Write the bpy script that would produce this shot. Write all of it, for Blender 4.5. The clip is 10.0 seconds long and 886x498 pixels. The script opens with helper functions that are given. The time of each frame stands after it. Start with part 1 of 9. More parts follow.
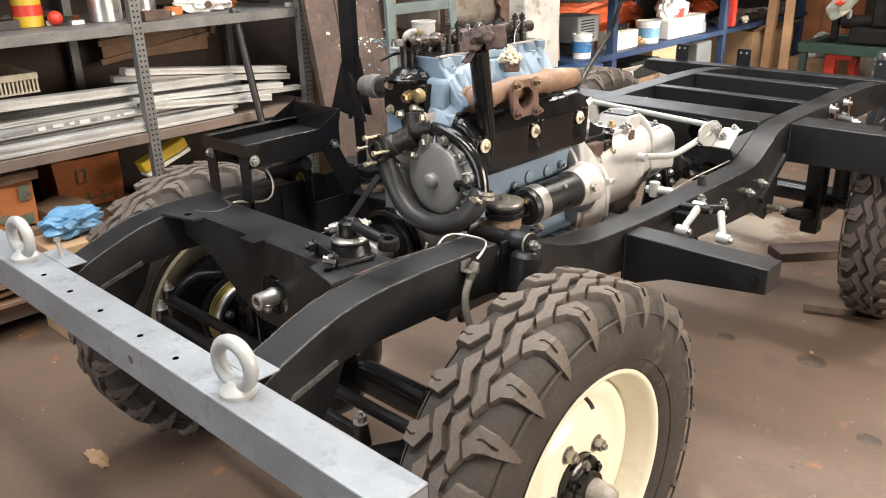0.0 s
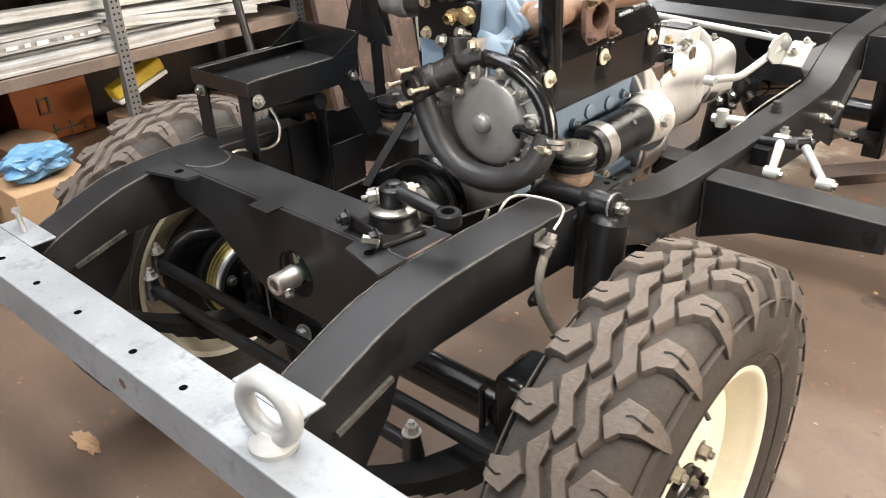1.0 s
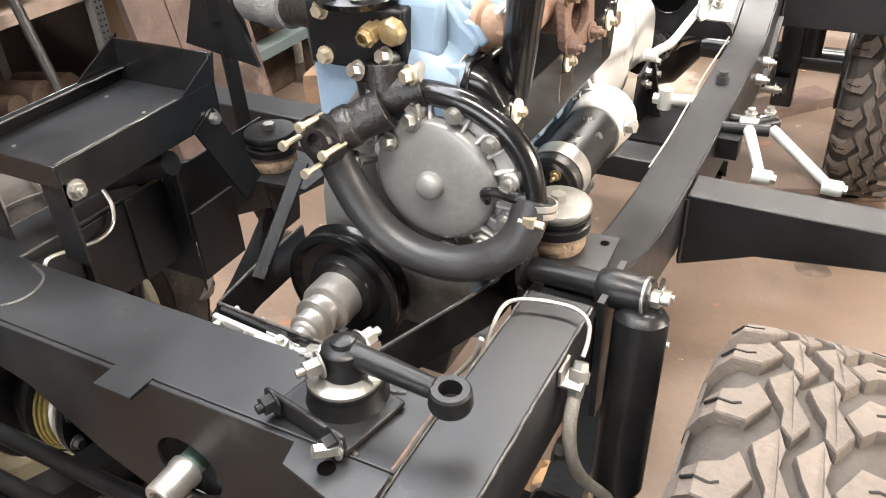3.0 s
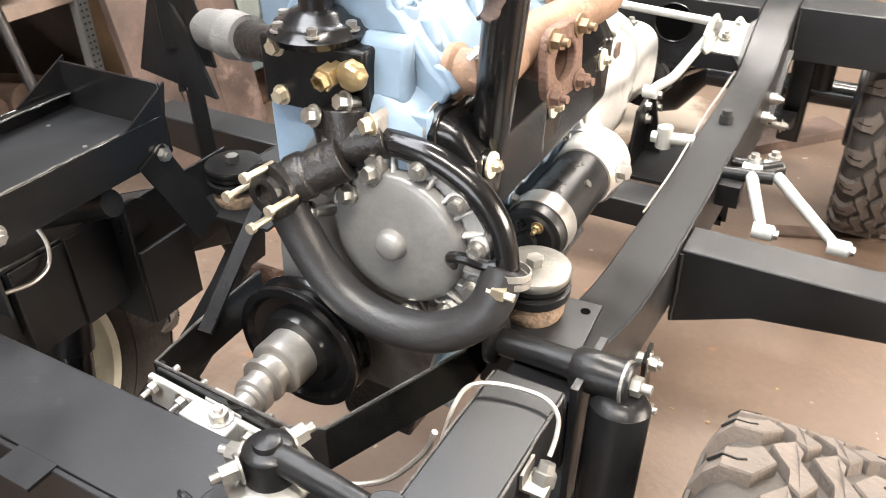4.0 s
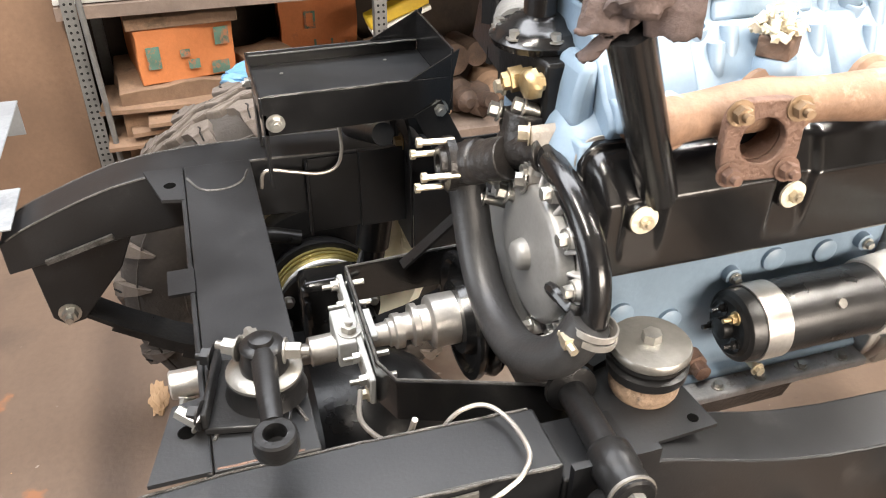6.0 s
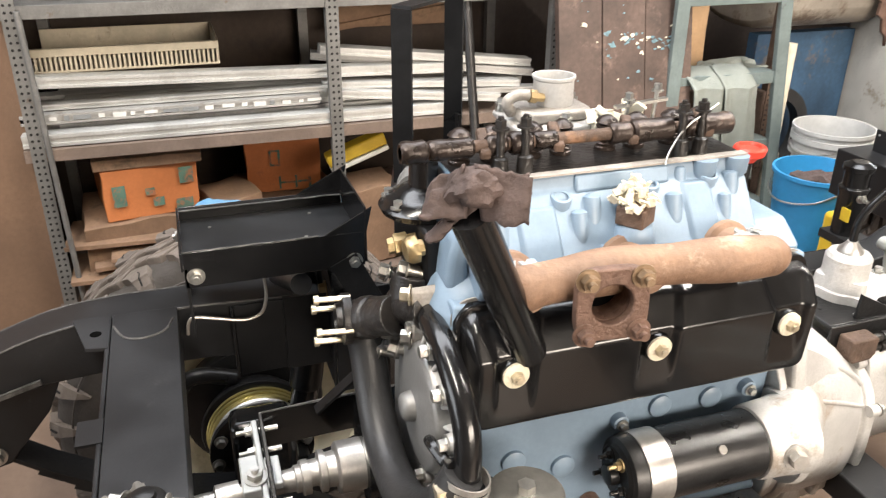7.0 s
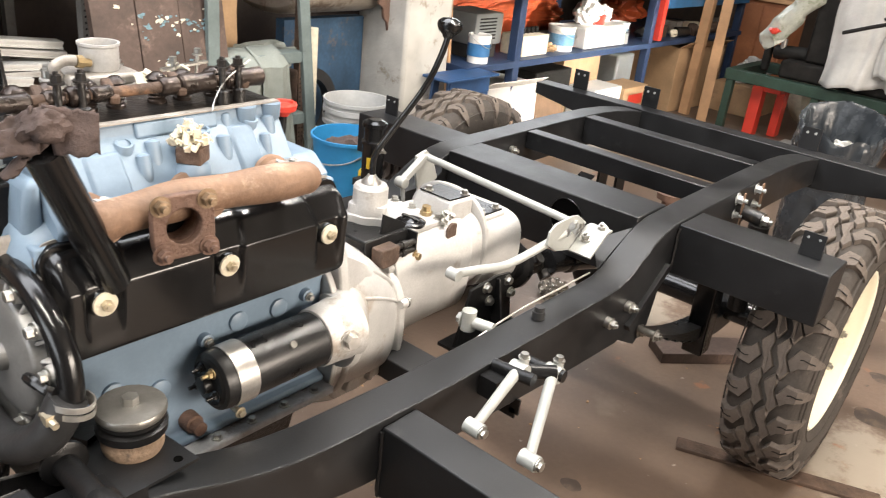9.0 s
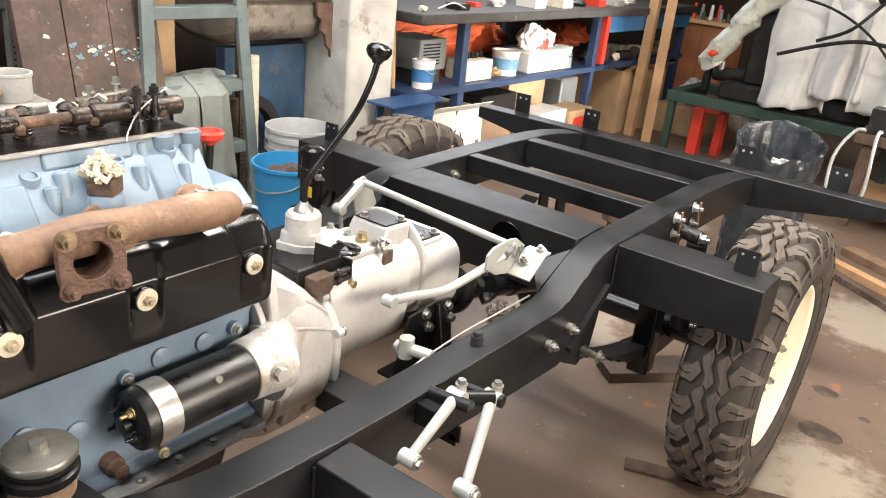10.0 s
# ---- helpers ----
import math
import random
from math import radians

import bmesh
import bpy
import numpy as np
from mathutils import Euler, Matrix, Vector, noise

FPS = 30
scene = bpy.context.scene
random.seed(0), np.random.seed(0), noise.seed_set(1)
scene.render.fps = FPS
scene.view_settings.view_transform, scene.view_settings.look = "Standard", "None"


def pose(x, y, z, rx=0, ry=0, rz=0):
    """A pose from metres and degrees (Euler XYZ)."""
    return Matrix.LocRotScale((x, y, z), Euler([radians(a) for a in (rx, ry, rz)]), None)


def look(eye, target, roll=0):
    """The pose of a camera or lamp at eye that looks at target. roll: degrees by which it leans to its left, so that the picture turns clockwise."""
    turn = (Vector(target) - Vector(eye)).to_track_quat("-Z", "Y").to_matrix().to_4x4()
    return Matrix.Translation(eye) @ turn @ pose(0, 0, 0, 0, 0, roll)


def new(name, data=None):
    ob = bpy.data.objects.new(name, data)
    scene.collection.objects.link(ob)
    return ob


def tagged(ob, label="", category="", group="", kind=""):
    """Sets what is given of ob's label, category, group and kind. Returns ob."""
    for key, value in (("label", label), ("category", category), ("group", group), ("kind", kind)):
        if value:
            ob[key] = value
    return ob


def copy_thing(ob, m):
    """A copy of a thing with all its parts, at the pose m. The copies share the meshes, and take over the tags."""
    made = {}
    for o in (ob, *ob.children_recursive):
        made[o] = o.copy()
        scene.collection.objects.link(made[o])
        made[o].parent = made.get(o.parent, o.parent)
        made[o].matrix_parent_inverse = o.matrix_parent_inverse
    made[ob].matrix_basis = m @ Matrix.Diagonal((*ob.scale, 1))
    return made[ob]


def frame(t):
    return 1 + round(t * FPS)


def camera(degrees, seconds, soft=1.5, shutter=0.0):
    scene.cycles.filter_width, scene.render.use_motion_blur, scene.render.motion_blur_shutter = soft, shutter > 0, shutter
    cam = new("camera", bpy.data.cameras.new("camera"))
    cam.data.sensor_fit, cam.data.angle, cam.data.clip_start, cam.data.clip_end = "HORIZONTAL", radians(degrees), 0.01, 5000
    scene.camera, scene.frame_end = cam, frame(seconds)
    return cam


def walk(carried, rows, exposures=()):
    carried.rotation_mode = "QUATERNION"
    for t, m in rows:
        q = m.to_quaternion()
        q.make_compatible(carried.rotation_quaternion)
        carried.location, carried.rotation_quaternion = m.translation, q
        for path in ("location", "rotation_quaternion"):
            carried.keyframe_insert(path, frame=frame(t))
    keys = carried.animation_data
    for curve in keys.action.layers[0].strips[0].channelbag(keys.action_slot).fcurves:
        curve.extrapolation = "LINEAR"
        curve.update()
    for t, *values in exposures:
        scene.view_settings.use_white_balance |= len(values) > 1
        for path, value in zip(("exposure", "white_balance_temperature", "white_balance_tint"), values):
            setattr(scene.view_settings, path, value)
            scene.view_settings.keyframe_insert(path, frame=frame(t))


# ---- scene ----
cam = camera(57.9, 10.0, soft=1.0, shutter=0.2)
PATH = [
    (0, (1.333, -1.228, 1.357), (0.044, 0.112, 0.62), -1.5),
    (0.5, (1.157, -1.1, 1.344), (-0.107, 0.219, 0.529), -1.8),
    (1, (0.999, -1.07, 1.33), (-0.189, 0.227, 0.378), -2.1),
    (1.5, (0.791, -1.062, 1.332), (-0.292, 0.295, 0.341), -5.6),
    (2, (0.698, -1.004, 1.321), (-0.187, 0.466, 0.292), -4.2),
    (2.5, (0.619, -0.861, 1.314), (-0.233, 0.608, 0.258), -3.9),
    (2.7, (0.6, -0.815, 1.316), (-0.239, 0.645, 0.236), -3.6),
    (3.8, (0.518, -0.662, 1.345), (-0.229, 0.789, 0.189), -1.5),
    (4, (0.554, -0.635, 1.326), (-0.261, 0.819, 0.22), -0.9),
    (4.5, (0.637, -0.516, 1.315), (-0.601, 0.575, 0.186), -1.3),
    (5, (0.707, -0.474, 1.3), (-0.752, 0.286, 0.162), -3.5),
    (5.2, (0.75, -0.463, 1.306), (-0.743, 0.215, 0.158), -3.0),
    (6.3, (0.823, -0.28, 1.363), (-0.778, 0.2, 0.264), 0.6),
    (6.5, (0.832, -0.253, 1.376), (-0.788, 0.23, 0.308), 0.8),
    (7, (0.884, -0.238, 1.416), (-0.828, 0.337, 0.557), 0.5),
    (7.5, (0.94, -0.319, 1.416), (-0.695, 0.478, 0.584), 1.0),
    (8, (0.997, -0.374, 1.411), (-0.464, 0.695, 0.561), 2.7),
    (8.5, (1.035, -0.369, 1.412), (-0.24, 0.91, 0.553), 5.2),
    (9, (1.051, -0.344, 1.415), (-0.077, 1.093, 0.602), 6.5),
    (9.5, (1.065, -0.325, 1.418), (-0.014, 1.188, 0.677), 6.7),
    (10, (1.072, -0.303, 1.414), (0.007, 1.217, 0.668), 6.2),
]
# the film camera's own brightening as it nears the dark engine bay
EXPOSURES = [(0, 0.0), (1, 0.26), (2, 0.64), (2.5, 0.87), (4, 0.87), (5, 0.90), (6.5, 0.48), (7.0, 0.22), (7.5, 0.08), (8.5, 0.04), (10, -0.03)]
walk(cam, [(t, look(eye, target, roll)) for t, eye, target, roll in PATH], EXPOSURES)

# ---- light: unseen overhead lamps, and assumed daylight through a roof light, door and windows ----
world = bpy.data.worlds.new("workshop_air")
scene.world = world
world.use_nodes = True
wn = world.node_tree.nodes
wn["Background"].inputs[0].default_value = (0.75, 0.85, 1.0, 1)
wn["Background"].inputs[1].default_value = 0.01


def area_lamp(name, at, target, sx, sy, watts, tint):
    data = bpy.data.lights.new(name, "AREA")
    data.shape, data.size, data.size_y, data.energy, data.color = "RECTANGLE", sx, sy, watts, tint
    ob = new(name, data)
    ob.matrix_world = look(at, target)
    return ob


# added overhead lamps, out of view and without fixtures, to fill the bay
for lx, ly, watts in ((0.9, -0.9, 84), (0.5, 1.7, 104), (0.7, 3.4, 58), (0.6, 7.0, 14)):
    area_lamp("overhead_fill", (lx, ly, 3.05), (lx, ly + 0.001, 0), 1.5, 0.22, watts, (1.0, 0.93, 0.84))
# roof light out of view, placed where the sheen on the rails points
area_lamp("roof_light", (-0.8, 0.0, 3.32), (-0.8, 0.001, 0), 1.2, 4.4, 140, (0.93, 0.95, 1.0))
# daylight assumed from sheen and bright wheel faces; door and windows out of view
area_lamp("door_daylight", (0.2, -5.02, 1.7), (0.2, 0.0, 1.7), 3.0, 2.2, 105, (0.93, 0.96, 1.0))
area_lamp("window_daylight", (5.02, 1.6, 1.9), (0.0, 1.6, 1.9), 3.4, 1.4, 370, (1.0, 0.87, 0.74))
low = area_lamp("far_window_daylight", (5.02, 5.2, 1.5), (-1.8, 4.45, 0.62), 0.9, 0.9, 30, (1.0, 0.96, 0.88))
area_lamp("high_window_daylight", (-2.78, 5.0, 2.4), (0.0, 4.6, 1.4), 3.1, 0.85, 72, (0.95, 0.97, 1.0))
low.data.spread = radians(26)
scene.view_settings.exposure = 0.0

# ---- small mesh library ----
ORIGIN = {}


def thing(name, at, label, category, group="", kind=""):
    ob = new(name)
    ob.empty_display_size = 0.05
    ob.location = at
    ORIGIN[ob] = Vector(at)
    return tagged(ob, label, category, group, kind)


def part(name, bm, material, parent=None, label="", bevel=0.0, smooth=38, seg=2):
    """Links a bmesh, given in world places, as one mesh under a thing or a part."""
    o = ORIGIN.get(parent, Vector((0, 0, 0)))
    bmesh.ops.recalc_face_normals(bm, faces=bm.faces)
    me = bpy.data.meshes.new(name)
    if parent is not None:
        bmesh.ops.translate(bm, verts=bm.verts, vec=-o)
    bm.to_mesh(me)
    bm.free()
    for p in me.polygons:
        p.use_smooth = True
    me.set_sharp_from_angle(angle=radians(smooth))
    for m in material if isinstance(material, (list, tuple)) else [material]:
        me.materials.append(m)
    ob = new(name, me)
    if parent is not None:
        ob.parent = parent
        ORIGIN[ob] = o
    if bevel:
        mod = ob.modifiers.new("worn_edges", "BEVEL")
        mod.width, mod.segments, mod.limit_method, mod.angle_limit = bevel, seg, "ANGLE", radians(35)
    if label:
        ob["label"] = label
    return ob


def solid(name, bm, material, label, category, group="", kind="", bevel=0.0, at=None, smooth=38):
    """A thing that is one mesh."""
    if at is None:
        at = sum((v.co for v in bm.verts), Vector()) / len(bm.verts)
        at.z = min(v.co.z for v in bm.verts)
    at = Vector(at)
    bmesh.ops.translate(bm, verts=bm.verts, vec=-at)
    ob = part(name, bm, material, None, "", bevel, smooth)
    ob.location = at
    ORIGIN[ob] = at
    return tagged(ob, label, category, group, kind)


def B():
    return bmesh.new()


def basis(d):
    d = Vector(d).normalized()
    u = d.orthogonal().normalized()
    return d, u, d.cross(u)


def ring(bm, c, u, v, r, n, ph=0.0):
    return [bm.verts.new(Vector(c) + u * (r * math.cos(ph + 2 * math.pi * k / n)) + v * (r * math.sin(ph + 2 * math.pi * k / n))) for k in range(n)]


def bridge(bm, a, b):
    n = len(a)
    for k in range(n):
        bm.faces.new((a[k], a[(k + 1) % n], b[(k + 1) % n], b[k]))


def box(bm, lo, hi, m=None):
    (x0, y0, z0), (x1, y1, z1) = lo, hi
    vs = [Vector(p) for p in ((x0, y0, z0), (x1, y0, z0), (x1, y1, z0), (x0, y1, z0), (x0, y0, z1), (x1, y0, z1), (x1, y1, z1), (x0, y1, z1))]
    vs = [bm.verts.new(m @ p if m else p) for p in vs]
    for q in ((0, 3, 2, 1), (4, 5, 6, 7), (0, 1, 5, 4), (1, 2, 6, 5), (2, 3, 7, 6), (3, 0, 4, 7)):
        bm.faces.new([vs[i] for i in q])
    return bm


def bar(bm, p0, p1, w, h, up=(0, 0, 1)):
    """A square bar from p0 to p1, w wide and h high."""
    p0, p1 = Vector(p0), Vector(p1)
    d = (p1 - p0).normalized()
    s = d.cross(Vector(up)).normalized()
    t = s.cross(d)
    a = [bm.verts.new(p0 + s * (i * w / 2) + t * (j * h / 2)) for i, j in ((-1, -1), (1, -1), (1, 1), (-1, 1))]
    b = [bm.verts.new(p1 + s * (i * w / 2) + t * (j * h / 2)) for i, j in ((-1, -1), (1, -1), (1, 1), (-1, 1))]
    bridge(bm, a, b)
    bm.faces.new(a[::-1]), bm.faces.new(b)
    return bm


def cyl(bm, p0, p1, r0, r1=None, n=20, caps=True):
    d, u, v = basis(Vector(p1) - Vector(p0))
    a, b = ring(bm, p0, u, v, r0, n), ring(bm, p1, u, v, r0 if r1 is None else r1, n)
    bridge(bm, a, b)
    if caps:
        bm.faces.new(a[::-1]), bm.faces.new(b)
    return bm


def lathe(bm, p, d, prof, n=32, closed=False):
    """prof: (along, radius) from p along d."""
    d, u, v = basis(d)
    rings = [ring(bm, Vector(p) + d * a, u, v, max(r, 1e-4), n) for a, r in prof]
    for a, b in zip(rings, rings[1:]):
        bridge(bm, a, b)
    if closed:
        bridge(bm, rings[-1], rings[0])
    else:
        bm.faces.new(rings[0][::-1]), bm.faces.new(rings[-1])
    return bm


def spline(pts, k=6):
    pts = [Vector(p) for p in pts]
    e = [2 * pts[0] - pts[1]] + pts + [2 * pts[-1] - pts[-2]]
    out = []
    for i in range(1, len(e) - 2):
        a, b, c, d = e[i - 1 : i + 3]
        for j in range(k):
            t = j / k
            out.append(0.5 * (2 * b + (c - a) * t + (2 * a - 5 * b + 4 * c - d) * t * t + (3 * b - a - 3 * c + d) * t**3))
    return out + [pts[-1]]


def tube(bm, pts, r, n=12, k=6, smooth=True, r_end=None, caps=True):
    pts = spline(pts, k) if smooth else [Vector(p) for p in pts]
    last, prev = None, None
    for i, p in enumerate(pts):
        d = (pts[min(i + 1, len(pts) - 1)] - pts[max(i - 1, 0)]).normalized()
        u = d.orthogonal().normalized() if prev is None else (prev - d * prev.dot(d)).normalized()
        prev = u
        rr = r if r_end is None else r + (r_end - r) * i / (len(pts) - 1)
        now = ring(bm, p, u, d.cross(u), rr, n)
        if last:
            bridge(bm, last, now)
        elif caps:
            bm.faces.new(now[::-1])
        last = now
    if caps:
        bm.faces.new(last)
    return bm


def prism(bm, poly, axis, a, b):
    """A polygon pushed along an axis from a to b: poly in (y, z), (x, z) or (x, y)."""
    def at(p, t):
        return {"x": (t, p[0], p[1]), "y": (p[0], t, p[1]), "z": (p[0], p[1], t)}[axis]
    lo, hi = [bm.verts.new(at(p, a)) for p in poly], [bm.verts.new(at(p, b)) for p in poly]
    bridge(bm, lo, hi)
    bm.faces.new(lo[::-1]), bm.faces.new(hi)
    return bm


def strip(bm, top, bottom, x0, x1):
    """A box rail along y from its upper and lower (y, z) lines."""
    ys = sorted({p[0] for p in top} | {p[0] for p in bottom})
    rings = []
    for y in ys:
        zt = float(np.interp(y, *zip(*top)))
        zb = float(np.interp(y, *zip(*bottom)))
        rings.append([bm.verts.new(q) for q in ((x0, y, zb), (x1, y, zb), (x1, y, zt), (x0, y, zt))])
    for a, b in zip(rings, rings[1:]):
        bridge(bm, a, b)
    bm.faces.new(rings[0][::-1]), bm.faces.new(rings[-1])
    return bm


def bolt(bm, p, d, r=0.009, h=0.008, stud=0.0, washer=True):
    d = Vector(d).normalized()
    p = Vector(p)
    if washer:
        cyl(bm, p, p + d * 0.002, r * 1.45, n=14)
        p = p + d * 0.002
    cyl(bm, p, p + d * h, r, r * 0.97, n=6)
    if stud:
        cyl(bm, p + d * h, p + d * (h + stud), r * 0.5, n=10)
    return bm


def ball(bm, c, r, m=None, sub=2, rough=0.0, scale=(1, 1, 1)):
    got = bmesh.ops.create_icosphere(bm, subdivisions=sub, radius=1.0)
    for vert in got["verts"]:
        q = vert.co.copy()
        if rough:
            q *= 1 + rough * noise.noise(q * 2.1 + Vector(c) * 7)
        q = Vector((q.x * scale[0], q.y * scale[1], q.z * scale[2])) * r
        vert.co = (m @ q if m else q) + Vector(c)
    return bm


# ---- materials ----
def mat(name, colour, rough=0.5, metal=0.0, vary=0.15, scale=6.0, bump=0.05, fine=80.0, spots=None, spot_at=0.6, spot_size=4.0, coat=0.0, rand=0.0, rough_vary=0.12, alpha_trans=0.0, spec=0.5):
    """Base colour varied by a broad and a fine noise, relief by the fine one, and stains of a second colour."""
    m = bpy.data.materials.new(name)
    m.use_nodes = True
    nt = m.node_tree
    bsdf = nt.nodes["Principled BSDF"]
    tc = nt.nodes.new("ShaderNodeTexCoord")

    def noise_node(s, detail=5.0, rough_n=0.6):
        n = nt.nodes.new("ShaderNodeTexNoise")
        n.inputs["Scale"].default_value, n.inputs["Detail"].default_value, n.inputs["Roughness"].default_value = s, detail, rough_n
        nt.links.new(tc.outputs["Object"], n.inputs["Vector"])
        return n.outputs["Fac"]

    def mix(fac, a, b, kind="MIX"):
        n = nt.nodes.new("ShaderNodeMix")
        n.data_type, n.blend_type = "RGBA", kind
        for s, v in ((n.inputs[0], fac), (n.inputs[6], a), (n.inputs[7], b)):
            if hasattr(v, "links"):
                nt.links.new(v, s)
            else:
                s.default_value = v
        return n.outputs[2]

    def ramp(fac, lo, hi):
        n = nt.nodes.new("ShaderNodeMapRange")
        n.inputs[1].default_value, n.inputs[2].default_value = lo, hi
        nt.links.new(fac, n.inputs[0])
        return n.outputs[0]

    broad, grain = noise_node(scale), noise_node(fine, 4.0)
    c = Vector(colour)
    dark = (*[max(0, v * (1 - vary * 1.3)) for v in c], 1)
    light = (*[min(1, v * (1 + vary) + 0.01 * vary) for v in c], 1)
    col = mix(ramp(broad, 0.3, 0.7), dark, light)
    col = mix(ramp(grain, 0.35, 0.75), col, mix(0.5, col, dark))
    if spots:
        sp = noise_node(spot_size, 6.0, 0.7)
        col = mix(ramp(sp, spot_at, spot_at + 0.1), col, (*spots, 1))
    if rand:
        info = nt.nodes.new("ShaderNodeObjectInfo")
        hsv = nt.nodes.new("ShaderNodeHueSaturation")
        nt.links.new(ramp(info.outputs["Random"], 0, 1), hsv.inputs["Fac"])
        hsv.inputs["Value"].default_value = 1 - rand
        nt.links.new(col, hsv.inputs["Color"])
        col = hsv.outputs[0]
    nt.links.new(col, bsdf.inputs["Base Color"])
    bsdf.inputs["Metallic"].default_value = metal
    bsdf.inputs["Specular IOR Level"].default_value = spec
    rr = nt.nodes.new("ShaderNodeMapRange")
    rr.inputs[3].default_value, rr.inputs[4].default_value = max(0.03, rough - rough_vary), min(1, rough + rough_vary)
    nt.links.new(broad, rr.inputs[0])
    nt.links.new(rr.outputs[0], bsdf.inputs["Roughness"])
    if coat:
        bsdf.inputs["Coat Weight"].default_value, bsdf.inputs["Coat Roughness"].default_value = coat, 0.08
    if bump:
        bn = nt.nodes.new("ShaderNodeBump")
        bn.inputs["Strength"].default_value, bn.inputs["Distance"].default_value = min(1.0, bump * 4), 0.004
        nt.links.new(grain, bn.inputs["Height"])
        nt.links.new(bn.outputs[0], bsdf.inputs["Normal"])
    if alpha_trans:
        bsdf.inputs["Transmission Weight"].default_value = alpha_trans
    return m


M = {}
M["frame"] = mat("satin_black_chassis_paint", (0.0080, 0.0086, 0.0100), 0.43, 0, 0.40, 7, 0.016, 300, (0.022, 0.022, 0.023), 0.60, 13, rough_vary=0.20, spec=0.46)
M["weld"] = mat("bare_weld_and_bright_edge", (0.12, 0.115, 0.11), 0.45, 0.6, 0.4, 60, 0.4, 220)
M["gloss"] = mat("gloss_black_enamel", (0.007, 0.007, 0.0075), 0.22, 0, 0.3, 8, 0.015, 60, coat=0.1)
M["satin"] = mat("satin_black_paint", (0.009, 0.009, 0.0095), 0.31, 0, 0.3, 9, 0.04, 120, spec=0.27)
M["oily"] = mat("oily_black_casting", (0.017, 0.015, 0.014), 0.33, 0.1, 0.5, 20, 0.12, 120, (0.07, 0.055, 0.04), 0.62, 25)
M["galv"] = mat("galvanised_steel", (0.26, 0.28, 0.30), 0.45, 0.25, 0.16, 9, 0.05, 160, (0.19, 0.205, 0.225), 0.54, 26)
M["galv_eye"] = mat("forged_galvanised_eye", (0.40, 0.41, 0.405), 0.48, 0.2, 0.15, 14, 0.05, 120)
M["blue"] = mat("pale_blue_engine_enamel", (0.195, 0.268, 0.350), 0.44, 0, 0.12, 10, 0.025, 140, (0.15, 0.21, 0.28), 0.66, 14)
M["grey_paint"] = mat("dark_grey_metallic_paint", (0.235, 0.23, 0.222), 0.40, 0.35, 0.2, 7, 0.02, 200, (0.175, 0.17, 0.162), 0.56, 9)
M["hose"] = mat("matt_black_rubber_hose", (0.028, 0.028, 0.029), 0.42, 0, 0.2, 16, 0.05, 160)
M["washer"] = mat("dull_plated_washer", (0.27, 0.26, 0.24), 0.36, 0.7, 0.2, 18, 0.05, 120, (0.18, 0.16, 0.14), 0.6, 20)
M["rubber"] = mat("tyre_rubber", (0.062, 0.054, 0.048), 0.8, 0, 0.25, 9, 0.12, 130, (0.12, 0.10, 0.085), 0.60, 7, spec=0.25)
M["tread"] = mat("dusty_tread_rubber", (0.132, 0.108, 0.091), 0.82, 0, 0.22, 12, 0.15, 110, (0.170, 0.140, 0.115), 0.57, 11, rand=0.18)
M["cream"] = mat("cream_wheel_enamel", (0.86, 0.82, 0.66), 0.3, 0, 0.06, 6, 0.02, 90, (0.55, 0.47, 0.30), 0.72, 10)
M["alloy"] = mat("cast_alloy", (0.50, 0.49, 0.475), 0.46, 0.2, 0.2, 7, 0.06, 240, (0.34, 0.295, 0.25), 0.57, 9)
M["alloy_old"] = mat("stained_cast_alloy", (0.40, 0.37, 0.335), 0.5, 0.4, 0.3, 18, 0.1, 160, (0.2, 0.17, 0.14), 0.6, 24)
M["silver"] = mat("silver_paint", (0.42, 0.43, 0.41), 0.42, 0.3, 0.1, 12, 0.04, 140)
M["zinc"] = mat("zinc_plated_bolt", (0.46, 0.45, 0.42), 0.32, 0.9, 0.2, 40, 0.05, 200)
M["yzinc"] = mat("yellow_passivated_bolt", (0.60, 0.53, 0.40), 0.34, 0.75, 0.25, 40, 0.05, 200)
M["brass"] = mat("brass_fitting", (0.40, 0.30, 0.16), 0.36, 0.8, 0.2, 30, 0.04, 160)
M["nut_brown"] = mat("heat_browned_nut", (0.27, 0.19, 0.12), 0.4, 0.6, 0.3, 40, 0.08, 160)
M["steel"] = mat("bare_machined_steel", (0.56, 0.54, 0.51), 0.34, 0.8, 0.18, 25, 0.04, 220, (0.45, 0.40, 0.35), 0.66, 30)
M["rust"] = mat("rusty_cast_iron_manifold", (0.25, 0.152, 0.098), 0.64, 0.1, 0.32, 13, 0.10, 120, (0.41, 0.30, 0.22), 0.55, 10)
M["rust_dark"] = mat("brown_rusted_flange", (0.165, 0.098, 0.072), 0.62, 0.25, 0.3, 30, 0.3, 140)
M["cloth_dark"] = mat("dark_brown_rag", (0.080, 0.056, 0.050), 0.95, 0, 0.35, 30, 0.12, 300)
M["paper"] = mat("crumpled_paper_tape", (0.72, 0.66, 0.52), 0.9, 0, 0.15, 30, 0.3, 140)
M["cork"] = mat("weathered_rubber_mount", (0.27, 0.19, 0.13), 0.85, 0, 0.3, 40, 0.3, 120, (0.12, 0.09, 0.07), 0.58, 30)
M["red"] = mat("red_plastic", (0.62, 0.05, 0.03), 0.35, 0, 0.1, 10, 0.02)
M["pipe_grey"] = mat("copper_nickel_pipe", (0.46, 0.43, 0.39), 0.35, 0.75, 0.1, 20, 0.02)
M["hose_pale"] = mat("beige_braided_hose", (0.27, 0.25, 0.22), 0.55, 0, 0.2, 40, 0.15, 300)
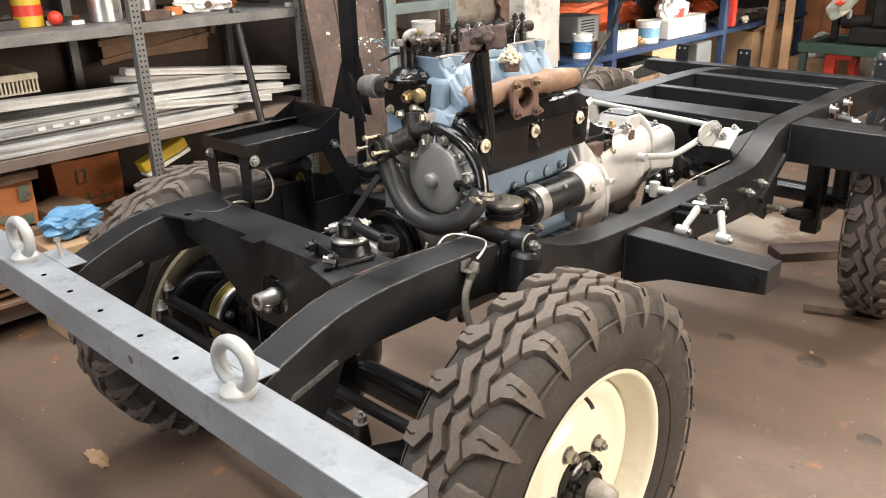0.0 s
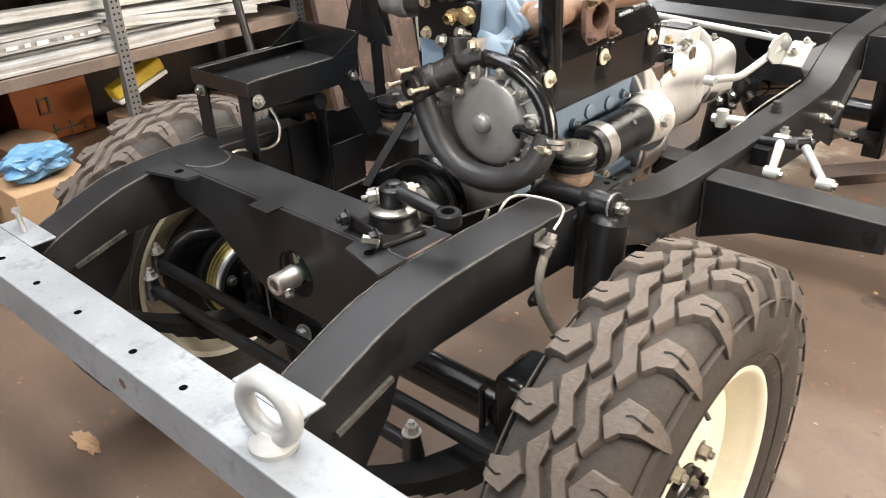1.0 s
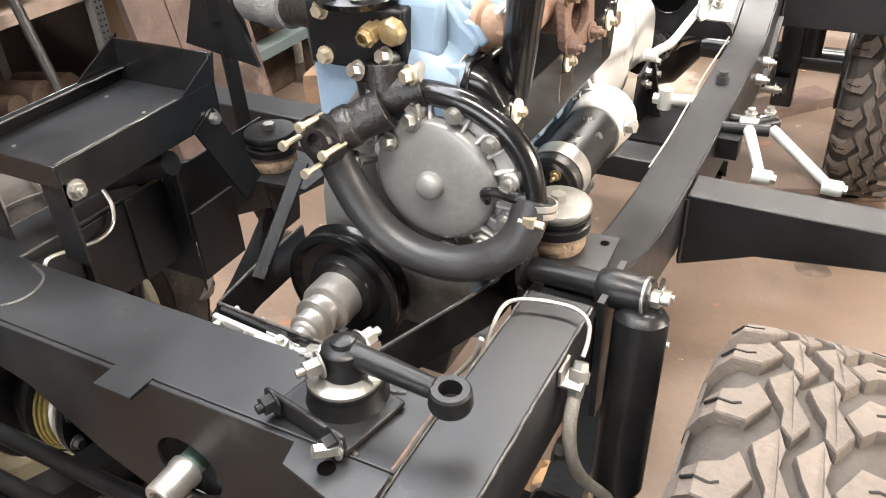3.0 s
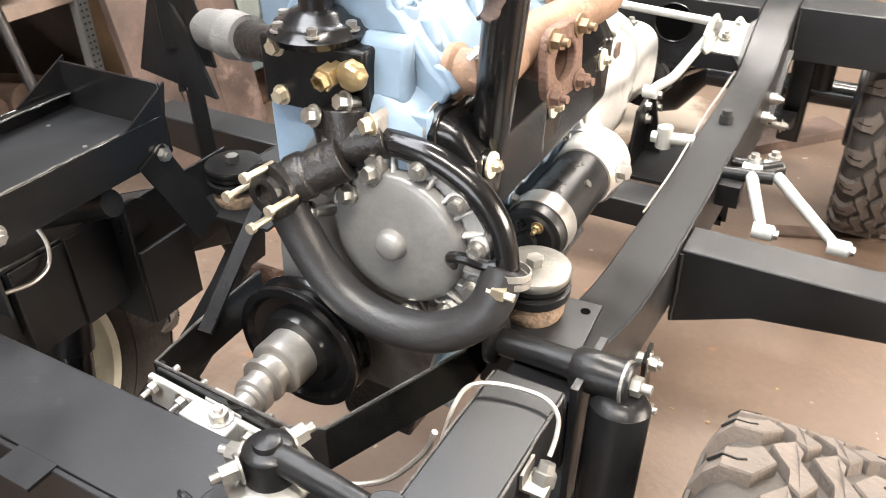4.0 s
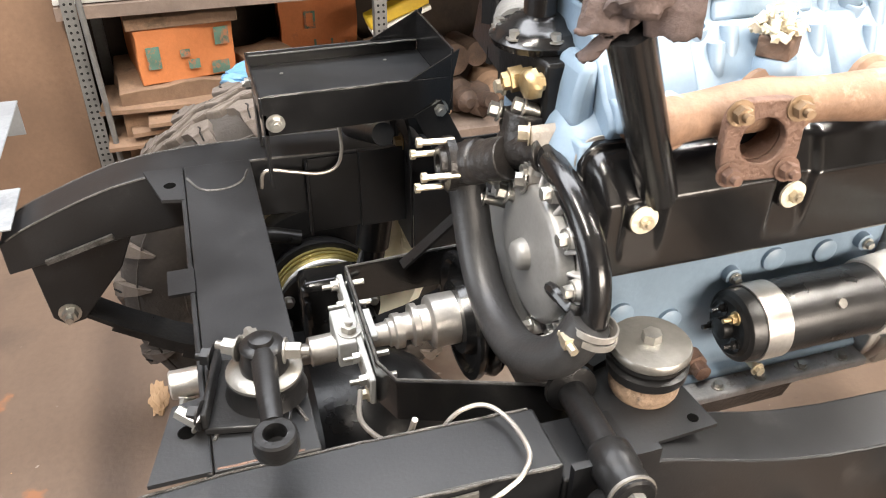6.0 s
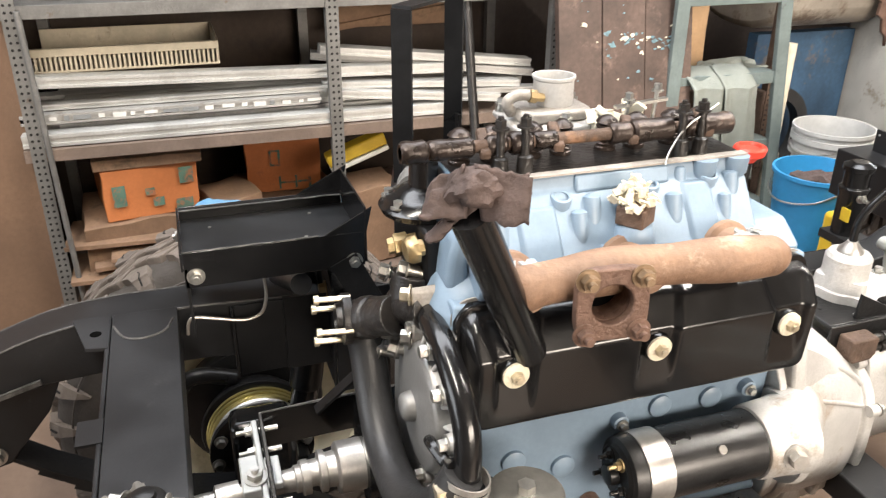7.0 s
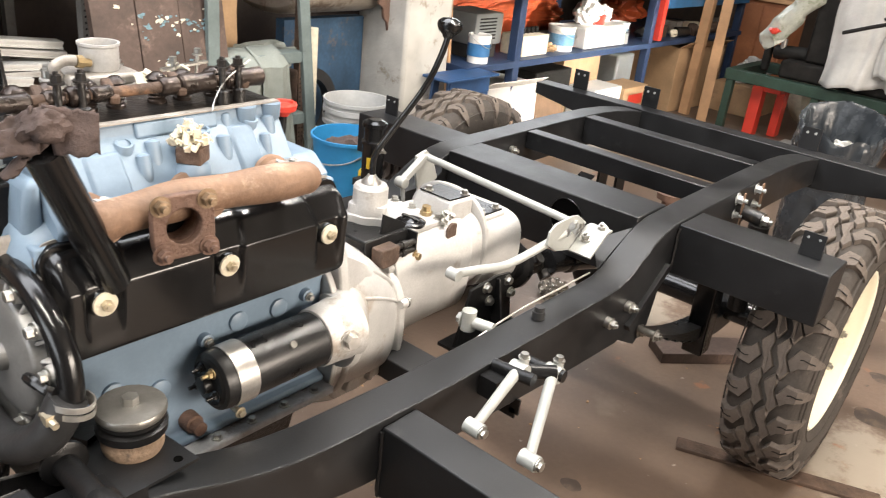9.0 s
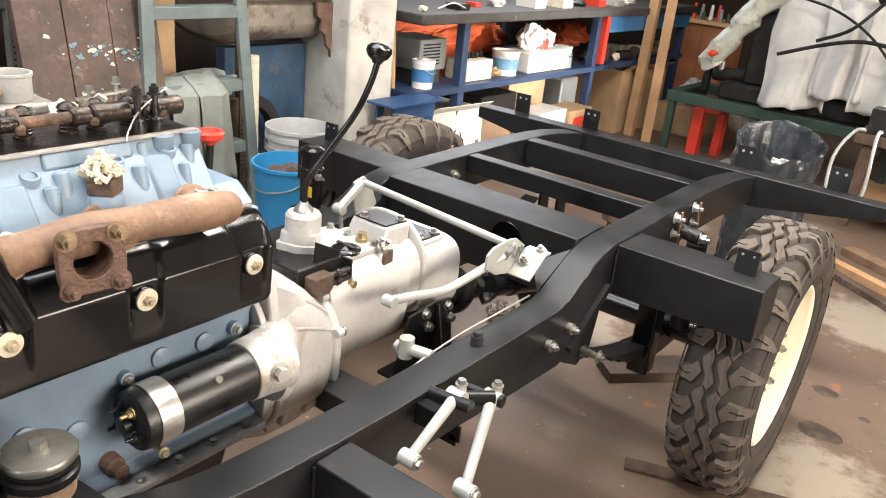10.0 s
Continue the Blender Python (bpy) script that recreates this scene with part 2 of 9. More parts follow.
M["flange_grey"] = mat("pale_dirty_casting", (0.44, 0.45, 0.47), 0.5, 0.2, 0.25, 22, 0.12, 140, (0.20, 0.17, 0.15), 0.6, 26)
M["starter"] = mat("worn_black_enamel", (0.010, 0.010, 0.0105), 0.33, 0, 0.4, 14, 0.03, 160, (0.05, 0.042, 0.035), 0.66, 40, rough_vary=0.25)
# flat black for discs that stand for the shade inside holes
M["void"] = mat("unlit_hole", (0.003, 0.003, 0.003), 1.0, 0, 0.0, 6, 0.0, spec=0.0)
M["hose_grey"] = mat("braided_grey_hose", (0.15, 0.147, 0.14), 0.6, 0, 0.2, 40, 0.15, 300)
M["gold_drum"] = mat("gold_passivated_drum", (0.50, 0.42, 0.16), 0.3, 0.8, 0.3, 14, 0.03, 120, (0.2, 0.25, 0.12), 0.6, 10)
M["green_steel"] = mat("green_tinged_shaft", (0.20, 0.30, 0.27), 0.4, 0.6, 0.3, 40, 0.05)
M["rocker"] = mat("oily_brown_rocker", (0.045, 0.033, 0.028), 0.3, 0.5, 0.5, 30, 0.1, 120, (0.12, 0.085, 0.065), 0.58, 30)
M["soil_iron"] = mat("brown_old_parts", (0.11, 0.07, 0.05), 0.75, 0.2, 0.45, 14, 0.3, 90, (0.25, 0.14, 0.08), 0.6, 10)
M["shelf"] = mat("dusty_grey_slotted_angle", (0.17, 0.165, 0.155), 0.55, 0.35, 0.25, 12, 0.08, 120, (0.12, 0.08, 0.05), 0.63, 15)
M["shelf_board"] = mat("brown_dusty_shelf_steel", (0.17, 0.125, 0.098), 0.75, 0, 0.25, 8, 0.1, 90, (0.11, 0.08, 0.06), 0.6, 9)
M["alu"] = mat("dusty_aluminium_extrusion", (0.55, 0.55, 0.53), 0.42, 0.5, 0.2, 5, 0.04, 120, (0.42, 0.40, 0.37), 0.6, 12)
M["wall"] = mat("grimy_brown_wall", (0.060, 0.043, 0.033), 0.9, 0, 0.3, 3, 0.15, 40, (0.045, 0.035, 0.03), 0.55, 3)
M["plaster"] = mat("flaking_white_plaster", (0.55, 0.53, 0.485), 0.85, 0, 0.22, 7, 0.25, 28, (0.30, 0.25, 0.19), 0.565, 6)
# dark so that the unseen walls and ceiling throw back little light
M["dull"] = mat("dark_paint_against_bounce", (0.11, 0.098, 0.085), 0.9, 0, 0.2, 2, 0.1, 40, (0.09, 0.078, 0.065), 0.58, 3)
M["crate"] = mat("dirty_cream_plastic", (0.50, 0.44, 0.33), 0.5, 0, 0.2, 9, 0.04, 90, (0.28, 0.22, 0.16), 0.6, 12)
M["bluewall"] = mat("worn_blue_panel_paint", (0.035, 0.085, 0.155), 0.6, 0, 0.4, 4, 0.12, 60, (0.13, 0.10, 0.08), 0.55, 5)
M["bench_blue"] = mat("blue_bench_paint", (0.022, 0.045, 0.105), 0.5, 0, 0.25, 8, 0.06, 90, (0.05, 0.06, 0.08), 0.6, 8)
M["bench_lightblue"] = mat("bright_blue_board", (0.035, 0.15, 0.33), 0.5, 0, 0.2, 8, 0.05, 90, (0.03, 0.10, 0.2), 0.62, 8)
M["bench_top"] = mat("dirty_bench_top", (0.055, 0.051, 0.047), 0.6, 0.1, 0.3, 7, 0.1, 70, (0.14, 0.12, 0.10), 0.62, 8)
M["orange_sheet"] = mat("orange_tarpaulin", (0.46, 0.085, 0.025), 0.55, 0, 0.25, 9, 0.2, 30)
M["orange_card"] = mat("orange_printed_carton", (0.52, 0.175, 0.055), 0.7, 0, 0.15, 7, 0.06, 90, (0.32, 0.12, 0.06), 0.6, 7)
M["card"] = mat("brown_cardboard", (0.42, 0.27, 0.15), 0.85, 0, 0.15, 6, 0.06, 90, (0.28, 0.17, 0.10), 0.6, 8)
M["card_dark"] = mat("dirty_cardboard", (0.23, 0.14, 0.085), 0.85, 0, 0.25, 8, 0.1, 90, (0.12, 0.08, 0.05), 0.58, 8)
M["white_plastic"] = mat("white_plastic", (0.66, 0.65, 0.62), 0.4, 0, 0.08, 7, 0.02, 60, (0.55, 0.53, 0.5), 0.66, 9)
M["grey_plastic"] = mat("grey_plastic", (0.22, 0.23, 0.23), 0.45, 0, 0.12, 8, 0.03)
M["bucket_blue"] = mat("blue_plastic_bucket", (0.03, 0.24, 0.50), 0.4, 0, 0.12, 8, 0.03, 80, (0.03, 0.14, 0.30), 0.63, 9)
M["bag_blue"] = mat("pale_blue_plastic_bag", (0.13, 0.29, 0.46), 0.35, 0, 0.25, 18, 0.2, 60)
M["clear_film"] = mat("cloudy_clear_plastic", (0.42, 0.38, 0.33), 0.2, 0, 0.2, 20, 0.1, alpha_trans=0.6)
M["bag_black"] = mat("dark_grey_bin_bag", (0.034, 0.040, 0.047), 0.26, 0, 0.3, 12, 0.22, 24)
M["timber"] = mat("pale_sawn_timber", (0.50, 0.29, 0.15), 0.7, 0, 0.15, 9, 0.08, 140)
M["door_wood"] = mat("scuffed_brown_panel", (0.092, 0.060, 0.047), 0.62, 0, 0.45, 5, 0.1, 60, (0.17, 0.115, 0.09), 0.56, 7)
M["metal_green"] = mat("dark_green_machine_paint", (0.025, 0.055, 0.04), 0.45, 0.1, 0.3, 9, 0.06)
M["sheet_white"] = mat("white_dust_sheet", (0.52, 0.515, 0.50), 0.9, 0, 0.15, 6, 0.12, 120, (0.40, 0.37, 0.33), 0.62, 5)
M["bucket_grey"] = mat("dirty_white_bucket", (0.46, 0.46, 0.45), 0.5, 0, 0.15, 9, 0.03, 60, (0.26, 0.24, 0.21), 0.6, 9)
M["towel"] = mat("grey_green_rag", (0.24, 0.26, 0.235), 0.95, 0, 0.15, 10, 0.3, 200)
M["yellow"] = mat("yellow_plastic", (0.62, 0.42, 0.03), 0.45, 0, 0.15, 9, 0.03)
M["tin"] = mat("bare_tin_can", (0.55, 0.54, 0.52), 0.3, 0.85, 0.15, 12, 0.03)
# black of dark things, and for the shade in slots, sipes and holes
M["blackstuff"] = mat("dull_black_and_slot_shade", (0.013, 0.012, 0.011), 0.6, 0, 0.4, 14, 0.1, spec=0.2)
M["sink"] = mat("grimy_steel_tank", (0.36, 0.32, 0.27), 0.5, 0.3, 0.3, 5, 0.1, 80, (0.18, 0.14, 0.11), 0.55, 6)

# concrete floor: brown oil-worn concrete with pale dusty and dark oily patches
fm = mat("oil_stained_concrete", (0.150, 0.105, 0.077), 0.42, 0, 0.22, 1.3, 0.05, 55, (0.33, 0.285, 0.235), 0.63, 1.1, rough_vary=0.2)
nt = fm.node_tree
bs = nt.nodes["Principled BSDF"]
old = bs.inputs["Base Color"].links[0].from_socket
tcn = nt.nodes.new("ShaderNodeTexCoord")
for sc, lo, hi, tint in ((2.6, 0.58, 0.70, (0.085, 0.062, 0.048, 1)), (1.7, 0.60, 0.68, (0.27, 0.22, 0.175, 1)), (7.0, 0.655, 0.70, (0.30, 0.13, 0.06, 1)), (24.0, 0.70, 0.73, (0.38, 0.34, 0.30, 1)), (15.0, 0.70, 0.74, (0.05, 0.04, 0.035, 1))):
    nn = nt.nodes.new("ShaderNodeTexNoise")
    nn.inputs["Scale"].default_value, nn.inputs["Detail"].default_value = sc, 5
    nt.links.new(tcn.outputs["Object"], nn.inputs["Vector"])
    mr = nt.nodes.new("ShaderNodeMapRange")
    mr.inputs[1].default_value, mr.inputs[2].default_value, mr.inputs[4].default_value = lo, hi, 0.75
    nt.links.new(nn.outputs["Fac"], mr.inputs[0])
    mx = nt.nodes.new("ShaderNodeMix")
    mx.data_type = "RGBA"
    nt.links.new(mr.outputs[0], mx.inputs[0])
    nt.links.new(old, mx.inputs[6])
    mx.inputs[7].default_value = tint
    old = mx.outputs[2]
# scuffed pale patches beside and behind the rear wheel, broken up by their own wear
for cx, cy, rad in ((0.86, 2.02, 0.20), (0.80, 3.38, 0.26), (1.25, 2.75, 0.22), (-0.15, 2.35, 0.24)):
    vd = nt.nodes.new("ShaderNodeVectorMath")
    vd.operation = "DISTANCE"
    vd.inputs[1].default_value = (cx, cy, 0.0)
    nt.links.new(tcn.outputs["Object"], vd.inputs[0])
    wn_ = nt.nodes.new("ShaderNodeTexNoise")
    wn_.inputs["Scale"].default_value, wn_.inputs["Detail"].default_value, wn_.inputs["Roughness"].default_value = 7.0, 9, 0.72
    nt.links.new(tcn.outputs["Object"], wn_.inputs["Vector"])
    ad = nt.nodes.new("ShaderNodeMath")
    ad.operation = "MULTIPLY_ADD"
    ad.inputs[1].default_value = 0.75
    nt.links.new(wn_.outputs["Fac"], ad.inputs[0])
    nt.links.new(vd.outputs["Value"], ad.inputs[2])
    mr = nt.nodes.new("ShaderNodeMapRange")
    mr.inputs[1].default_value, mr.inputs[2].default_value, mr.inputs[3].default_value, mr.inputs[4].default_value = rad + 0.30, rad + 0.42, 0.75, 0.0
    nt.links.new(ad.outputs[0], mr.inputs[0])
    mx = nt.nodes.new("ShaderNodeMix")
    mx.data_type = "RGBA"
    nt.links.new(mr.outputs[0], mx.inputs[0])
    nt.links.new(old, mx.inputs[6])
    mx.inputs[7].default_value = (0.36, 0.315, 0.26, 1)
    old = mx.outputs[2]
nt.links.new(old, bs.inputs["Base Color"])
M["floor"] = fm

# ---- the room ----
b = B()
box(b, (-3.2, -5.0, -0.2), (5.0, 11.0, 0.0))
solid("floor", b, M["floor"], "brown oil-stained worn concrete workshop floor", "floor", kind="structure", at=(0, 0, 0))


def wall(name, lo, hi, label, m="wall"):
    b = B()
    box(b, lo, hi)
    return solid(name, b, M[m], label, "wall", kind="structure")


wall("wall_west", (-3.4, -5.2, 0.0), (-2.35, 1.95, 3.3), "grimy brown plaster wall behind the shelving")
wall("wall_north", (-2.75, 11.0, 0.0), (5.2, 11.2, 3.3), "dark far workshop wall")


def pierced(name, axis, a, b_, u0, u1, z0, z1, holes, label, category="wall", m="dull"):
    """A slab with rectangular openings through it: axis x or y gives an upright wall, z a ceiling over x, y."""
    b = B()
    def slab(p0, p1, q0, q1):
        if p1 - p0 < 1e-4 or q1 - q0 < 1e-4:
            return
        lo, hi = {"x": ((a, p0, q0), (b_, p1, q1)), "y": ((p0, a, q0), (p1, b_, q1)), "z": ((p0, q0, a), (p1, q1, b_))}[axis]
        box(b, lo, hi)
    at = u0
    for h0, h1, k0, k1 in holes:
        slab(at, h0, z0, z1)
        slab(h0, h1, z0, k0)
        slab(h0, h1, k1, z1)
        at = h1
    slab(at, u1, z0, z1)
    return solid(name, b, M[m], label, category, kind="structure")


# high opening cut out of view for the daylight lamp
pierced("wall_west_far", "x", -3.4, -2.75, 1.95, 11.2, 0.0, 3.3, ((3.4, 6.6, 1.95, 2.85),), "dark brown workshop wall behind the bench, with an assumed high window opening", m="wall")
# unseen walls and ceiling that close the room, openings cut for the lamps
pierced("wall_east", "x", 5.0, 5.2, -5.2, 11.0, 0.0, 3.3, ((-0.1, 3.3, 1.2, 2.6), (4.75, 5.65, 1.05, 1.95)), "unseen workshop side wall with two assumed window openings")
pierced("wall_south", "y", -5.2, -5.0, -2.35, 5.0, 0.0, 3.3, ((-1.3, 1.7, 0.0, 2.8),), "unseen workshop end wall with an assumed door opening")
pierced("ceiling", "z", 3.3, 3.45, -3.4, 5.2, -5.2, 11.2, ((-1.4, -0.2, -2.2, 2.2),), "unseen dark workshop ceiling with an assumed roof light opening", "ceiling")

b = B()
prism(b, [(-1.98, 2.60), (-1.60, 2.56), (-1.585, 2.88), (-1.98, 2.90)], "z", 0.0, 3.3)
solid("column", b, M["plaster"], "flaking white plastered column", "column", kind="structure", bevel=0.02)
b = B()
box(b, (-1.98, 2.08, 0.0), (-1.92, 2.585, 0.80))
solid("panel", b, M["bluewall"], "worn dark blue painted panel under the wash trough", "panel", kind="structure")

M["partition"] = mat("brown_partition_with_flaked_paint", (0.165, 0.098, 0.058), 0.75, 0, 0.18, 3, 0.1, 60, (0.42, 0.34, 0.25), 0.70, 9)
b = B()
box(b, (-1.78, -3.2, 0.0), (-1.715, -0.69, 2.3))
solid("partition", b, M["partition"], "brown wooden partition with flaked pale spots", "partition", kind="structure")
# ---- slotted-angle shelving ----
SX, SB = -1.66, -2.3
shelf = thing("shelving_unit", (-1.95, 0.2, 0), "grey slotted-angle steel shelving with brown dusty boards", "shelving")


def slotted_post(y, x, z0, z1, lean=0.0):
    """An L-shaped upright with dark discs for its rows of small holes."""
    b = B()
    box(b, (x - 0.003, y - 0.020, z0), (x, y + 0.020, z1))
    box(b, (x - 0.036, y - 0.020, z0), (x - 0.0031, y - 0.017, z1))
    post = part("post", b, M["shelf"], shelf)
    b = B()
    z = z0 + 0.02
    while z < z1 - 0.01:
        for o in (-0.008, 0.009):
            cyl(b, (x + 0.0003, y + o, z), (x + 0.0006, y + o, z), 0.0042, n=8)
        z += 0.0205
    part("perforation", b, M["blackstuff"], post)


for y in (-0.66, 0.245, 1.02):
    slotted_post(y, SX + 0.006, 0.0, 2.0)
    b = B()
    box(b, (SB, y - 0.018, 0.0), (SB + 0.035, y + 0.018, 2.0))
    part("post", b, M["shelf"], shelf)
for z, y0, y1 in ((0.645, -0.7, 1.05), (1.062, -0.7, 1.05), (1.55, -0.7, 1.05), (0.10, -0.7, 1.05)):
    b = B()
    prism(b, [(SB, z), (SB, z - 0.038), (SB + 0.004, z - 0.038), (SB + 0.004, z - 0.004), (SX - 0.004, z - 0.004), (SX - 0.004, z - 0.038), (SX, z - 0.038), (SX, z)], "y", y0, y1)
    part("shelf_board", b, M["shelf_board"] if z < 1 else M["shelf"], shelf, bevel=0.001)


b = B()
cyl(b, (-1.645, -0.615, 0.02), (-1.640, -0.635, 1.05), 0.009, n=10)
solid("steel_rod", b, M["shelf"], "thin steel rod standing against the shelf post", "rod")


def extrusion(p0, p1, w, h, m="alu"):
    """An aluminium channel with two grooves rolled into its face, as one swept profile."""
    p0, p1 = Vector(p0), Vector(p1)
    d = (p1 - p0).normalized()
    s = d.cross(Vector((0, 0, 1))).normalized()
    t = s.cross(d)
    prof = [(-0.5, -0.5), (0.42, -0.5), (0.5, -0.45), (0.5, -0.22), (0.40, -0.20), (0.40, 0.16), (0.5, 0.18), (0.5, 0.45), (0.42, 0.5), (-0.5, 0.5)]
    b = B()
    a, c = [[b.verts.new(q + s * (x * w) + t * (z * h)) for x, z in prof] for q in (p0, p1)]
    bridge(b, a, c)
    b.faces.new(a[::-1]), b.faces.new(c)
    return solid("aluminium_section", b, M[m], "long dusty aluminium window section lying on the shelf", "aluminium section", "aluminium sections on the shelf")


M["alu_dull"] = mat("dull_oxidised_aluminium", (0.42, 0.41, 0.39), 0.5, 0.5, 0.2, 5, 0.06, 120, (0.26, 0.24, 0.21), 0.58, 10)
# long lengths at the front, then lengths laid askew over them, then the heap behind
rows_al = [
    ((-1.740, -0.70, 0.834), (-1.770, 0.69, 0.790), 0.050, 0.036, "alu"),
    ((-1.775, -0.70, 0.750), (-1.760, 0.23, 0.753), 0.060, 0.018, "alu"),
    ((-1.735, -0.70, 0.722), (-1.735, 0.20, 0.725), 0.050, 0.032, "alu_dull"),
    ((-1.700, -0.70, 0.668), (-1.705, 0.63, 0.668), 0.055, 0.040, "alu"),
    ((-1.790, 0.22, 0.873), (-1.770, 0.97, 0.790), 0.060, 0.028, "alu"),
    ((-1.850, 0.20, 0.842), (-1.750, 0.975, 0.758), 0.050, 0.026, "alu_dull"),
    ((-1.760, 0.22, 0.764), (-1.720, 0.91, 0.732), 0.055, 0.022, "alu"),
    ((-1.715, 0.24, 0.742), (-1.700, 0.83, 0.690), 0.050, 0.028, "alu"),
    ((-1.800, 0.30, 0.715), (-1.690, 0.99, 0.712), 0.045, 0.020, "alu_dull"),
]
for k in range(10):
    layer, col = divmod(k, 5)
    z = 0.669 + 0.044 * layer
    rows_al.append(((-1.800 - 0.066 * col, -0.70 + random.uniform(-0.03, 0.12), z), (-1.80 - 0.066 * col + random.uniform(-0.02, 0.01), 0.80 + random.uniform(-0.3, 0.2), z + random.uniform(0, 0.006)), 0.056, 0.042, "alu_dull" if k % 3 == 1 else "alu"))
for k, (p0, p1, w_, h_, m_) in enumerate(rows_al):
    ob = extrusion(p0, p1, w_, h_, m_)
    if k == 2:  # printed film along its face, too small to read
        rp = random.Random(3)
        y = -0.62
        while y < 0.17:
            run = rp.uniform(0.012, 0.05)
            b = B()
            box(b, (-1.7098, y, 0.716 + rp.uniform(0, 0.004)), (-1.7085, y + run, 0.728 + rp.uniform(0, 0.004)))
            part("printed_bar", b, M["grey_plastic"] if rp.random() < 0.5 else M["white_plastic"], ob)
            y += run + rp.uniform(0.006, 0.03)


def carton(name, x, y, z, sx, sy, sz, turn, m, label, open_top=False):
    b = B()
    mm = Matrix.Translation((x, y, z)) @ Matrix.Rotation(radians(turn), 4, "Z")
    box(b, (-sx / 2, -sy / 2, 0), (sx / 2, sy / 2, sz))
    bmesh.ops.subdivide_edges(b, edges=b.edges[:], cuts=5, use_grid_fill=True)
    for v in b.verts:
        q = v.co * 9 + Vector((x, y, 0)) * 7
        soft = 0.011 if sz > 0.06 else 0.006
        v.co += noise.noise_vector(q) * soft * (0.35 + min(1, max(0, v.co.z) / max(sz, 0.05)))
        v.co.z = max(v.co.z, 0.0)
        v.co = mm @ v.co
    ob = solid(name, b, M[m], label, "box", at=(x, y, z), bevel=0.003)
    if open_top:
        for sgn in (-1, 1):
            b = B()
            f = [mm @ Vector(q) for q in ((sgn * sx / 2, -sy / 2, sz + 0.003), (sgn * sx / 2, sy / 2, sz + 0.003), (sgn * (sx / 2 + 0.07), sy / 2 - 0.01, sz + 0.05), (sgn * (sx / 2 + 0.07), -sy / 2 + 0.01, sz + 0.05))]
            vs = [b.verts.new(q) for q in f] + [b.verts.new(q + Vector((0, 0, 0.004))) for q in f]
            for q in ((0, 1, 2, 3), (4, 5, 6, 7), (0, 1, 5, 4), (1, 2, 6, 5), (2, 3, 7, 6), (3, 0, 4, 7)):
                b.faces.new([vs[i] for i in q])
            part("flap", b, M[m], ob)
    return ob, mm


def marks(owner, mm, sx, rows, m, name="print"):
    """Printed bars on the +x face of a carton: (y0, y1, z0, z1)."""
    for y0, y1, z0, z1 in rows:
        b = B()
        box(b, (sx / 2 + 0.0004, y0, z0), (sx / 2 + 0.0014, y1, z1), mm)
        part(name, b, M[m], owner)


M["teal"] = mat("faded_teal_print", (0.10, 0.19, 0.14), 0.75, 0, 0.4, 20, 0.02, 80, (0.35, 0.13, 0.06), 0.5, 30)
carton("carton", -2.10, 0.11, 0.104, 0.30, 0.34, 0.20, 4, "card_dark", "dirty brown carton under an orange one")
o, mm = carton("carton", -2.12, 0.105, 0.305, 0.24, 0.27, 0.21, -4, "orange_card", "orange printed carton on the bottom shelf")
marks(o, mm, 0.24, ((-0.05, -0.01, 0.10, 0.108), (-0.05, -0.01, 0.155, 0.163), (-0.05, -0.042, 0.108, 0.155), (-0.018, -0.01, 0.108, 0.155), (-0.02, 0.04, 0.03, 0.038), (-0.02, -0.012, 0.01, 0.06), (0.04, 0.048, 0.01, 0.06), (0.05, 0.09, 0.03, 0.038), (0.09, 0.1, 0.01, 0.05)), "teal")
carton("carton", -1.86, -0.40, 0.104, 0.34, 0.40, 0.27, 5, "card_dark", "crushed dirty brown carton on the bottom shelf")
o, mm = carton("carton", -1.85, -0.385, 0.376, 0.27, 0.29, 0.17, 9, "orange_card", "orange and brown carton with a crushed brown top")
marks(o, mm, 0.285, ((0.07, 0.125, 0.01, 0.05), (0.09, 0.135, 0.10, 0.155), (0.0, 0.035, 0.035, 0.065), (-0.02, 0.01, 0.075, 0.10), (-0.12, -0.08, 0.05, 0.12)), "teal")
carton("cardboard_sheet", -1.86, -0.37, 0.548, 0.31, 0.33, 0.035, 3, "card_dark", "folded dirty cardboard on a carton")
for k in range(7):
    carton("cardboard_sheet", -1.745 + 0.03 * (k % 2) + random.uniform(-0.01, 0.01), -0.42 + 0.05 * (k % 3), 0.106 + 0.034 * k, 0.22, 0.44 - 0.03 * (k % 3), 0.014, random.uniform(-7, 7), "card_dark", "flattened dirty cardboard on the bottom shelf")
carton("wooden_block", -1.82, -0.12, 0.104, 0.20, 0.16, 0.30, 22, "card_dark", "dark brown worn block beside the cartons")
carton("carton", -1.80, 0.36, 0.104, 0.2, 0.22, 0.29, 12, "card_dark", "dirty brown carton under a yellow packet")
for k in range(7):
    b = B()
    y = 0.45 + 0.085 * k + random.uniform(-0.02, 0.02)
    x = -1.86 + random.uniform(-0.08, 0.08)
    r = random.uniform(0.05, 0.075)
    if k % 2:
        lathe(b, (x - 0.1, y, 0.10 + r), (1, random.uniform(-0.3, 0.3), 0.05), [(0, r * 0.5), (0.03, r), (0.13, r), (0.15, r * 0.7), (0.2, r * 0.65), (0.22, r * 0.3)], 18)
    else:
        ball(b, (x, y, 0.10 + r * 0.8), r, rough=0.5, scale=(1.2, 1, 0.9))
        cyl(b, (x, y, 0.1 + r), (x + 0.12, y + 0.02, 0.13 + r), r * 0.45, n=14)
    solid("old_car_part", b, M["soil_iron"] if k % 3 else M["card_dark"], "rusty brown old mechanical part on the bottom shelf", "machine part", "old parts on the bottom shelf")
